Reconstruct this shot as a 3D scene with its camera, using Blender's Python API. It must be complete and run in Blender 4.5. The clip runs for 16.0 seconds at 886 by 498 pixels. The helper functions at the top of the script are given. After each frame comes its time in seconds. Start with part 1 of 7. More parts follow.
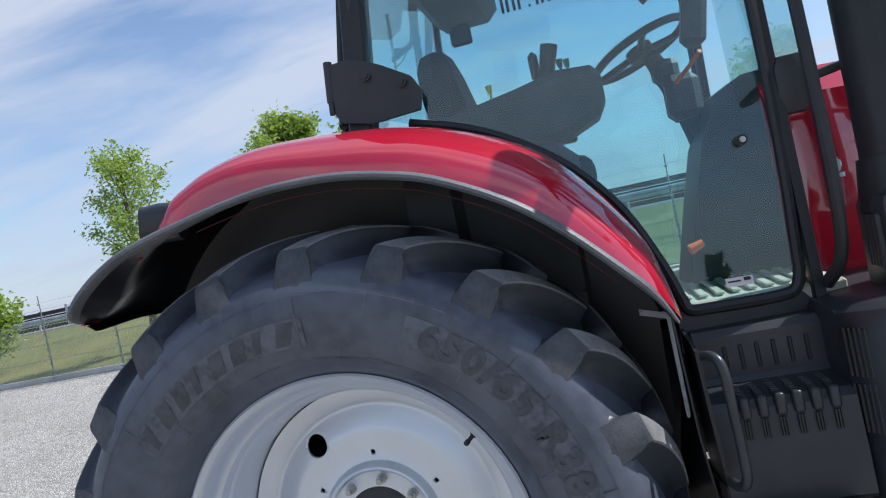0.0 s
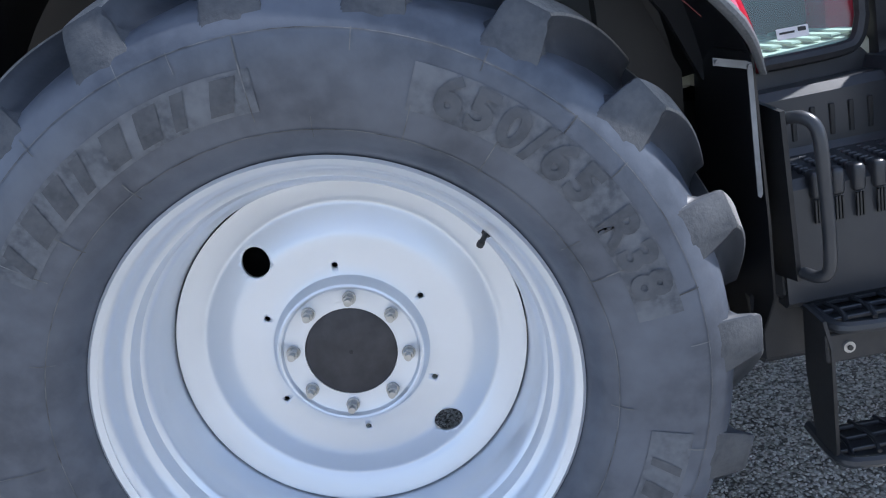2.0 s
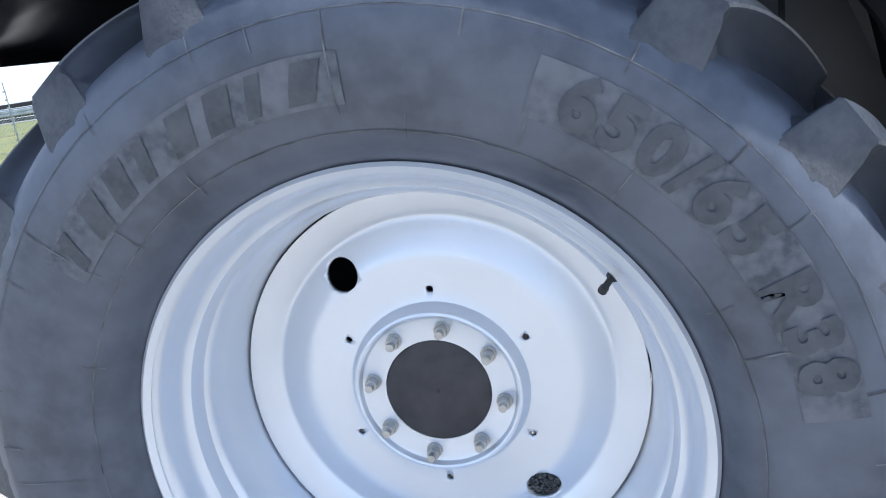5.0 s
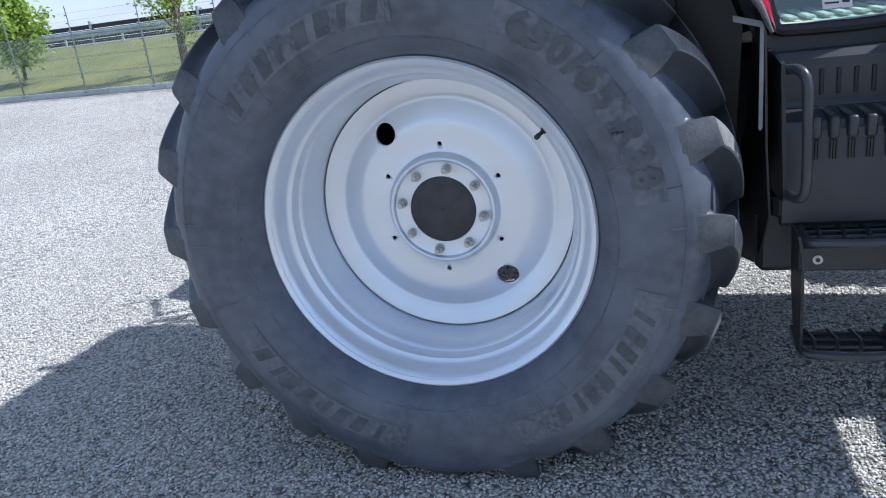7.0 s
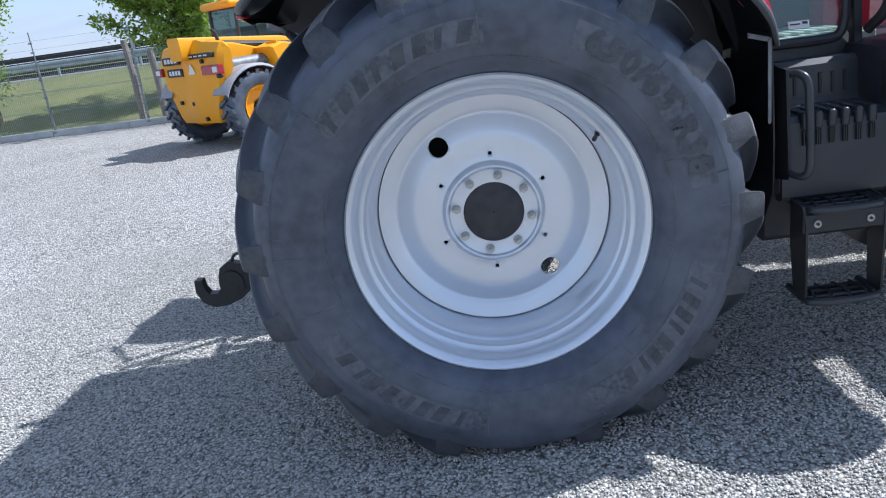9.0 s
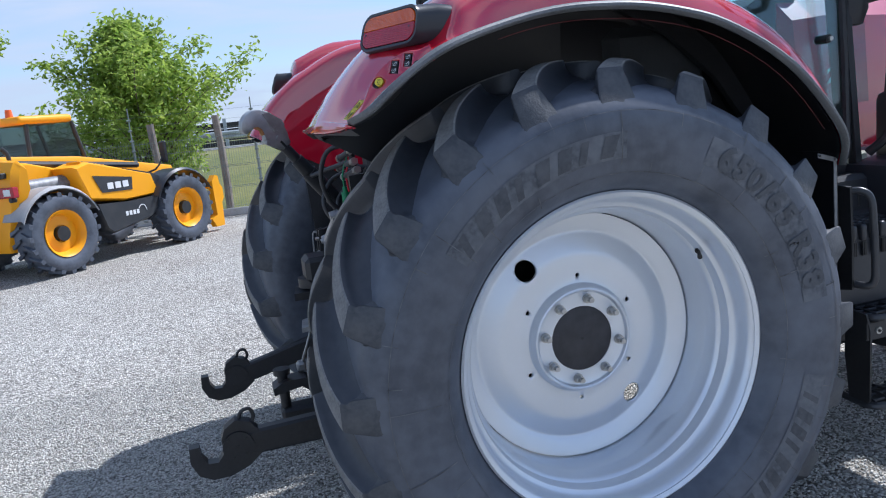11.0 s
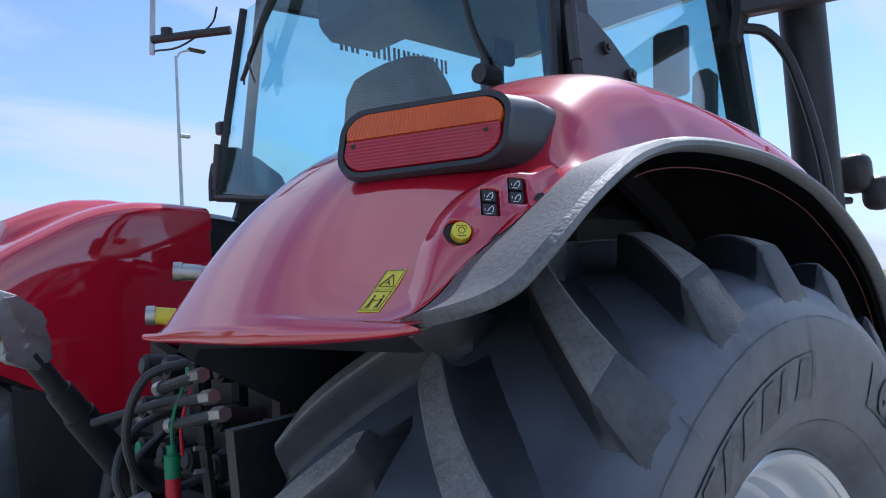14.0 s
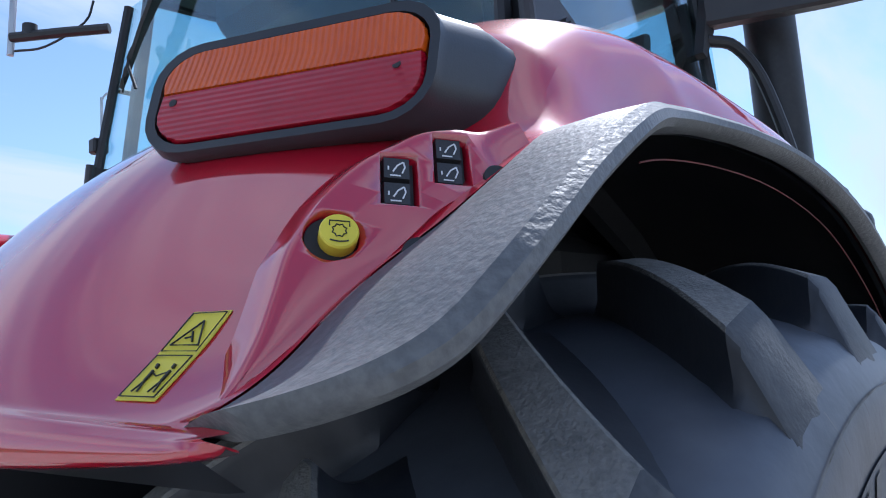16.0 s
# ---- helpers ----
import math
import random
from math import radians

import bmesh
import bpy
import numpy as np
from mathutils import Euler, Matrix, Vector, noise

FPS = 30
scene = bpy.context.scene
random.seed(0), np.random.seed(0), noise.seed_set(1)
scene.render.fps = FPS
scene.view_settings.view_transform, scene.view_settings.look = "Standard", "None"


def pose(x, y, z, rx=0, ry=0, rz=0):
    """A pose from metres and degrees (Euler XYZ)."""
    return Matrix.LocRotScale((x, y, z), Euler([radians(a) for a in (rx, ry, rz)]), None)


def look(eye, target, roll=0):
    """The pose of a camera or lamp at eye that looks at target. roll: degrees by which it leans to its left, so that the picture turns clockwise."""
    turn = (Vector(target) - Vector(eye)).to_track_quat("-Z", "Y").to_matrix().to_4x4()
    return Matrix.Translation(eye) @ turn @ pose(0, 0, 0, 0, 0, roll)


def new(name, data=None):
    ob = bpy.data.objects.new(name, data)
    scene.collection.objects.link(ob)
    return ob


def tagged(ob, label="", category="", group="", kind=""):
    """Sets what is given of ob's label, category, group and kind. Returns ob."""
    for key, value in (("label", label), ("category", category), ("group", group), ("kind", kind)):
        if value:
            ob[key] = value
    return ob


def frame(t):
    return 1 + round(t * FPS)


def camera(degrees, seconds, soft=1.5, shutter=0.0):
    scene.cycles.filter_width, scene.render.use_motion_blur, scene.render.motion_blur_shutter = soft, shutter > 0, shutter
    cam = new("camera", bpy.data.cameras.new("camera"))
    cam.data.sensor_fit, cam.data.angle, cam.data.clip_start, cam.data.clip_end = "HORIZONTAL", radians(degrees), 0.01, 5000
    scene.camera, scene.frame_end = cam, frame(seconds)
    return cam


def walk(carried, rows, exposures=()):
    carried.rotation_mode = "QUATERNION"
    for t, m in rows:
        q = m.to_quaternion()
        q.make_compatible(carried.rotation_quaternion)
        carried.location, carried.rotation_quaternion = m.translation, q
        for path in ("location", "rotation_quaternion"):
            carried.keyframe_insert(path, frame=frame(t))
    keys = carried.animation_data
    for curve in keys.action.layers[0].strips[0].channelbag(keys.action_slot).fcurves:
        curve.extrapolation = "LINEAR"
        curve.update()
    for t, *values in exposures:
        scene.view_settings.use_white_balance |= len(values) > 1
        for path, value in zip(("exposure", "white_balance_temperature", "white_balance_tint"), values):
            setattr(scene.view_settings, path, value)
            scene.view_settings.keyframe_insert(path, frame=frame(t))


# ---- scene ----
cam = camera(61.5, 16.0, soft=1.1)
EXPO = [(0, 0.48, 6050, 12), (1, 0.90, 5850, 12), (2, 1.23, 5850, 12), (3, 1.26, 5850, 12), (4.0, 1.40, 5850, 12), (4.7, 1.5, 5850, 12), (6.8, 0.88, 5650, 12), (7.5, 0.74, 5600, 12), (9, 0.66, 5600, 12), (12.5, 0.56, 5750, 12), (16, 0.78, 5650, 12)]
PATH = [
    (0, (0.835, -1.852, 1.656), (0.41, 0.102, 1.631), -11.9),
    (0.5, (0.673, -1.784, 1.609), (0.311, 0.168, 1.365), -10.9),
    (1, (0.585, -1.584, 1.563), (0.296, 0.358, 1.183), -10.4),
    (1.5, (0.512, -1.424, 1.545), (0.311, 0.508, 1.068), -11.0),
    (2, (0.352, -1.341, 1.536), (0.255, 0.575, 0.97), -12.1),
    (2.5, (0.288, -1.23, 1.518), (0.268, 0.671, 0.898), -12.5),
    (3, (0.357, -1.012, 1.5), (0.375, 0.884, 0.865), -12.3),
    (3.5, (0.383, -0.902, 1.483), (0.35, 1.0, 0.865), -12.0),
    (4, (0.379, -0.882, 1.49), (0.196, 1.029, 0.927), -11.4),
    (4.5, (0.348, -0.931, 1.505), (-0.009, 0.973, 1.007), -10.3),
    (7, (0.677, -1.959, 1.506), (0.123, -0.148, 0.864), -7.2),
    (7.5, (0.626, -2.167, 1.483), (0.136, -0.359, 0.782), -7.0),
    (8, (0.44, -2.234, 1.47), (0.024, -0.412, 0.757), -6.8),
    (8.5, (0.202, -2.239, 1.501), (-0.084, -0.374, 0.838), -6.9),
    (9, (-0.071, -2.348, 1.545), (-0.167, -0.439, 0.954), -7.8),
    (11.5, (-1.275, -1.67, 1.637), (-0.544, 0.174, 1.378), -4.9),
    (12, (-1.408, -1.437, 1.644), (-0.497, 0.337, 1.496), -3.9),
    (12.5, (-1.521, -1.236, 1.658), (-0.473, 0.467, 1.598), -3.6),
    (13, (-1.434, -0.96, 1.65), (-0.252, 0.654, 1.666), -3.4),
    (13.5, (-1.33, -0.733, 1.649), (-0.034, 0.788, 1.724), -3.5),
    (14, (-1.277, -0.486, 1.661), (0.12, 0.94, 1.789), -3.6),
    (14.5, (-1.189, -0.353, 1.671), (0.26, 1.014, 1.851), -3.5),
    (15, (-0.986, -0.303, 1.677), (0.47, 1.049, 1.905), -3.2),
    (15.5, (-0.921, -0.262, 1.675), (0.547, 1.074, 1.924), -3.3),
    (16, (-0.931, -0.198, 1.669), (0.577, 1.092, 1.917), -4.0),
]
walk(cam, [(t, look(eye, target, roll)) for t, eye, target, roll in PATH],
     exposures=EXPO)

# ---- light and exposure ----
SUN = Vector((0.78, 0.26, 1.0)).normalized()


def build_world():
    w = bpy.data.worlds.new("sky")
    scene.world = w
    w.use_nodes = True
    nt = w.node_tree
    nt.nodes.clear()
    out = nt.nodes.new("ShaderNodeOutputWorld")
    bg = nt.nodes.new("ShaderNodeBackground")
    sky = nt.nodes.new("ShaderNodeTexSky")
    sky.sky_type, sky.sun_disc = "NISHITA", False
    sky.sun_elevation = math.asin(SUN.z)
    sky.sun_rotation = math.atan2(SUN.x, SUN.y)
    sky.air_density, sky.dust_density, sky.ozone_density = 1.0, 0.0, 1.8
    bg.inputs["Strength"].default_value = 0.105
    # thin streaked cloud over the whole dome
    tc = nt.nodes.new("ShaderNodeTexCoord")
    sep = nt.nodes.new("ShaderNodeSeparateXYZ")
    nt.links.new(tc.outputs["Generated"], sep.inputs[0])
    up = nt.nodes.new("ShaderNodeMath")
    up.operation = "MAXIMUM"
    up.inputs[1].default_value = 0.0
    nt.links.new(sep.outputs["Z"], up.inputs[0])
    lift = nt.nodes.new("ShaderNodeMath")
    lift.operation = "ADD"
    lift.inputs[1].default_value = 0.22
    nt.links.new(up.outputs[0], lift.inputs[0])
    comb = nt.nodes.new("ShaderNodeCombineXYZ")
    for i, a in enumerate("XY"):
        d = nt.nodes.new("ShaderNodeMath")
        d.operation = "DIVIDE"
        nt.links.new(sep.outputs[a], d.inputs[0])
        nt.links.new(lift.outputs[0], d.inputs[1])
        nt.links.new(d.outputs[0], comb.inputs[i])
    mp = nt.nodes.new("ShaderNodeMapping")
    mp.inputs["Scale"].default_value = (0.42, 1.15, 1)
    mp.inputs["Rotation"].default_value = (0, 0, radians(-24))
    mp.inputs["Location"].default_value = (2.6, 1.7, 0)
    nt.links.new(comb.outputs[0], mp.inputs[0])
    n1 = nt.nodes.new("ShaderNodeTexNoise")
    n1.inputs["Scale"].default_value, n1.inputs["Detail"].default_value = 1.75, 9
    n1.inputs["Roughness"].default_value, n1.inputs["Distortion"].default_value = 0.56, 0.35
    nt.links.new(mp.outputs[0], n1.inputs["Vector"])
    ramp = nt.nodes.new("ShaderNodeValToRGB")
    ramp.color_ramp.elements[0].position, ramp.color_ramp.elements[1].position = 0.42, 0.62
    ramp.color_ramp.elements[0].color = (0.04, 0.04, 0.04, 1)
    ramp.color_ramp.elements[1].color = (0.80, 0.80, 0.80, 1)
    nt.links.new(n1.outputs["Fac"], ramp.inputs[0])
    mix = nt.nodes.new("ShaderNodeMix")
    mix.data_type = "RGBA"
    mix.inputs["B"].default_value = (4.9, 5.15, 5.6, 1)
    nt.links.new(ramp.outputs["Color"], mix.inputs["Factor"])
    nt.links.new(sky.outputs[0], mix.inputs["A"])
    # blue-grey haze thickening towards the horizon
    inv = nt.nodes.new("ShaderNodeMath")
    inv.operation = "SUBTRACT"
    inv.inputs[0].default_value = 1.0
    nt.links.new(up.outputs[0], inv.inputs[1])
    pw = nt.nodes.new("ShaderNodeMath")
    pw.operation = "POWER"
    pw.inputs[1].default_value = 6.0
    nt.links.new(inv.outputs[0], pw.inputs[0])
    amt = nt.nodes.new("ShaderNodeMath")
    amt.operation = "MULTIPLY"
    amt.inputs[1].default_value = 0.75
    nt.links.new(pw.outputs[0], amt.inputs[0])
    haze = nt.nodes.new("ShaderNodeMix")
    haze.data_type = "RGBA"
    haze.inputs["B"].default_value = (2.9, 3.4, 4.4, 1)
    nt.links.new(amt.outputs[0], haze.inputs["Factor"])
    nt.links.new(mix.outputs["Result"], haze.inputs["A"])
    nt.links.new(haze.outputs["Result"], bg.inputs["Color"])
    nt.links.new(bg.outputs[0], out.inputs[0])


build_world()
sun = new("sun", bpy.data.lights.new("sun", "SUN"))
sun.data.energy, sun.data.angle, sun.data.color = 3.8, radians(0.6), (1.0, 0.96, 0.91)
sun.matrix_world = look(SUN * 40, (0, 0, 0))


# ---- materials ----
def mat(name, base, rough=0.5, metal=0.0, var=0.0, scale=8.0, var2=0.0, scale2=60.0, tint=None,
        bump=0.0, bump_scale=120.0, coat=0.0, spec=0.5, rough_var=0.0, islands=0.0, coat_ior=1.85):
    """A principled surface whose colour varies at two scales, with a fine relief."""
    m = bpy.data.materials.new(name)
    m.use_nodes = True
    nt = m.node_tree
    b = nt.nodes["Principled BSDF"]
    b.inputs["Roughness"].default_value, b.inputs["Metallic"].default_value = rough, metal
    b.inputs["Coat Weight"].default_value, b.inputs["Specular IOR Level"].default_value = coat, spec
    b.inputs["Coat Roughness"].default_value = 0.03
    b.inputs["Coat IOR"].default_value = coat_ior
    b.inputs["Base Color"].default_value = (*base, 1)
    tc = nt.nodes.new("ShaderNodeTexCoord")

    def tex(s, detail=6):
        n = nt.nodes.new("ShaderNodeTexNoise")
        n.inputs["Scale"].default_value, n.inputs["Detail"].default_value = s, detail
        nt.links.new(tc.outputs["Object"], n.inputs["Vector"])
        return n

    col = None
    tint = tint or tuple(c * 1.8 + 0.01 for c in base)
    for v, s in ((var, scale), (var2, scale2)):
        if not v:
            continue
        n = tex(s)
        r = nt.nodes.new("ShaderNodeValToRGB")
        r.color_ramp.elements[0].position, r.color_ramp.elements[1].position = 0.38, 0.68
        r.color_ramp.elements[0].color, r.color_ramp.elements[1].color = (0, 0, 0, 1), (v, v, v, 1)
        nt.links.new(n.outputs["Fac"], r.inputs[0])
        x = nt.nodes.new("ShaderNodeMix")
        x.data_type = "RGBA"
        x.inputs["A"].default_value, x.inputs["B"].default_value = (*base, 1), (*tint, 1)
        nt.links.new(r.outputs["Color"], x.inputs["Factor"])
        if col:
            nt.links.new(col, x.inputs["A"])
        col = x.outputs["Result"]
        if rough_var and s == scale:
            a = nt.nodes.new("ShaderNodeMath")
            a.operation = "MULTIPLY_ADD"
            a.inputs[1].default_value, a.inputs[2].default_value = rough_var, rough
            nt.links.new(n.outputs["Fac"], a.inputs[0])
            nt.links.new(a.outputs[0], b.inputs["Roughness"])
    if islands:
        g = nt.nodes.new("ShaderNodeNewGeometry")
        x = nt.nodes.new("ShaderNodeMix")
        x.data_type = "RGBA"
        x.inputs["A"].default_value = (*base, 1)
        if col:
            nt.links.new(col, x.inputs["A"])
        x.inputs["B"].default_value = (*tint, 1)
        k = nt.nodes.new("ShaderNodeMath")
        k.operation = "MULTIPLY"
        k.inputs[1].default_value = islands
        nt.links.new(g.outputs["Random Per Island"], k.inputs[0])
        nt.links.new(k.outputs[0], x.inputs["Factor"])
        col = x.outputs["Result"]
    if col:
        nt.links.new(col, b.inputs["Base Color"])
    if bump:
        n = tex(bump_scale, 4)
        bp = nt.nodes.new("ShaderNodeBump")
        bp.inputs["Strength"].default_value, bp.inputs["Distance"].default_value = bump, 0.004
        nt.links.new(n.outputs["Fac"], bp.inputs["Height"])
        nt.links.new(bp.outputs[0], b.inputs["Normal"])
    return m


def glass_mat(name, tint, gloss=0.03):
    m = bpy.data.materials.new(name)
    m.use_nodes = True
    nt = m.node_tree
    nt.nodes.clear()
    out = nt.nodes.new("ShaderNodeOutputMaterial")
    t, g, w, x = (nt.nodes.new("ShaderNode" + k) for k in ("BsdfTransparent", "BsdfGlossy", "LayerWeight", "MixShader"))
    t.inputs["Color"].default_value = (*tint, 1)
    g.inputs["Roughness"].default_value = 0.0
    w.inputs["Blend"].default_value = 0.5
    p, k = nt.nodes.new("ShaderNodeMath"), nt.nodes.new("ShaderNodeMath")
    p.operation, k.operation = "POWER", "MULTIPLY_ADD"
    p.inputs[1].default_value = 4.0
    k.inputs[1].default_value, k.inputs[2].default_value = 0.8, gloss
    nt.links.new(w.outputs["Facing"], p.inputs[0])
    nt.links.new(p.outputs[0], k.inputs[0])
    nt.links.new(k.outputs[0], x.inputs[0])
    nt.links.new(t.outputs[0], x.inputs[1])
    nt.links.new(g.outputs[0], x.inputs[2])
    nt.links.new(x.outputs[0], out.inputs[0])
    return m


def lens_mat(name, base, tint, axis):
    """Ribbed lamp plastic: fine ridges across the given axis."""
    m = mat(name, base, 0.18, coat=0.35, var=0.5, scale=16, tint=tint, spec=0.35)
    nt = m.node_tree
    tc = nt.nodes.new("ShaderNodeTexCoord")
    w = nt.nodes.new("ShaderNodeTexWave")
    w.bands_direction = axis
    w.inputs["Scale"].default_value, w.inputs["Distortion"].default_value = 58.0, 0.0
    nt.links.new(tc.outputs["Object"], w.inputs["Vector"])
    bp = nt.nodes.new("ShaderNodeBump")
    bp.inputs["Strength"].default_value, bp.inputs["Distance"].default_value = 0.55, 0.002
    nt.links.new(w.outputs["Fac"], bp.inputs["Height"])
    nt.links.new(bp.outputs[0], nt.nodes["Principled BSDF"].inputs["Normal"])
    return m


def leaf_mat(name, base, tint):
    """Thin leaves: light passes through them, and each has its own green."""
    m = mat(name, base, 0.5, islands=1.0, tint=tint)
    nt = m.node_tree
    b = nt.nodes["Principled BSDF"]
    t, x = nt.nodes.new("ShaderNodeBsdfTranslucent"), nt.nodes.new("ShaderNodeMixShader")
    nt.links.new(b.inputs["Base Color"].links[0].from_socket, t.inputs["Color"])
    x.inputs[0].default_value = 0.58
    nt.links.new(b.outputs[0], x.inputs[1])
    nt.links.new(t.outputs[0], x.inputs[2])
    nt.links.new(x.outputs[0], nt.nodes["Material Output"].inputs[0])
    return m


def gravel_mat():
    m = bpy.data.materials.new("gravel")
    m.use_nodes = True
    nt = m.node_tree
    b = nt.nodes["Principled BSDF"]
    b.inputs["Roughness"].default_value = 0.85
    tc = nt.nodes.new("ShaderNodeTexCoord")
    vo = nt.nodes.new("ShaderNodeTexVoronoi")
    vo.inputs["Scale"].default_value = 66
    nt.links.new(tc.outputs["Object"], vo.inputs["Vector"])
    big = nt.nodes.new("ShaderNodeTexNoise")
    big.inputs["Scale"].default_value, big.inputs["Detail"].default_value = 0.5, 8
    nt.links.new(tc.outputs["Object"], big.inputs["Vector"])
    sp = nt.nodes.new("ShaderNodeSeparateColor")
    nt.links.new(vo.outputs["Color"], sp.inputs[0])
    r = nt.nodes.new("ShaderNodeValToRGB")
    e = r.color_ramp.elements
    e[0].position, e[1].position = 0.0, 1.0
    e[0].color, e[1].color = (0.203, 0.193, 0.178, 1), (0.86, 0.83, 0.76, 1)
    mid = e.new(0.5)
    mid.color = (0.568, 0.545, 0.49, 1)
    nt.links.new(sp.outputs[0], r.inputs[0])
    x = nt.nodes.new("ShaderNodeMix")
    x.data_type, x.blend_type = "RGBA", "MULTIPLY"
    x.inputs["Factor"].default_value = 1.0
    r2 = nt.nodes.new("ShaderNodeValToRGB")
    r2.color_ramp.elements[0].position, r2.color_ramp.elements[1].position = 0.35, 0.65
    r2.color_ramp.elements[0].color, r2.color_ramp.elements[1].color = (0.86, 0.84, 0.82, 1), (1, 1, 1, 1)
    nt.links.new(big.outputs["Fac"], r2.inputs[0])
    nt.links.new(r.outputs["Color"], x.inputs["A"])
    nt.links.new(r2.outputs["Color"], x.inputs["B"])
    # shade in the gaps between stones, painted into the colour
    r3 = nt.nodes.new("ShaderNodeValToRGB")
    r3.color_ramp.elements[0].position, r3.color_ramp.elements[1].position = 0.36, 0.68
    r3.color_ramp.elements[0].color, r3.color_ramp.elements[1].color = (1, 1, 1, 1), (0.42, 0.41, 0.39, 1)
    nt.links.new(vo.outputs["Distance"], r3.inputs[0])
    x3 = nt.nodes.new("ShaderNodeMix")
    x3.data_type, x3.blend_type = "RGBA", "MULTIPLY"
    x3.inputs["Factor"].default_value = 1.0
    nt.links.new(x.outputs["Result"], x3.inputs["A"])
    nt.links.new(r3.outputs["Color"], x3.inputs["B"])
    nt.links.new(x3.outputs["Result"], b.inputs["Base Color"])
    bp = nt.nodes.new("ShaderNodeBump")
    bp.invert = True
    bp.inputs["Strength"].default_value, bp.inputs["Distance"].default_value = 1.0, 0.012
    nt.links.new(vo.outputs["Distance"], bp.inputs["Height"])
    nt.links.new(bp.outputs[0], b.inputs["Normal"])
    return m


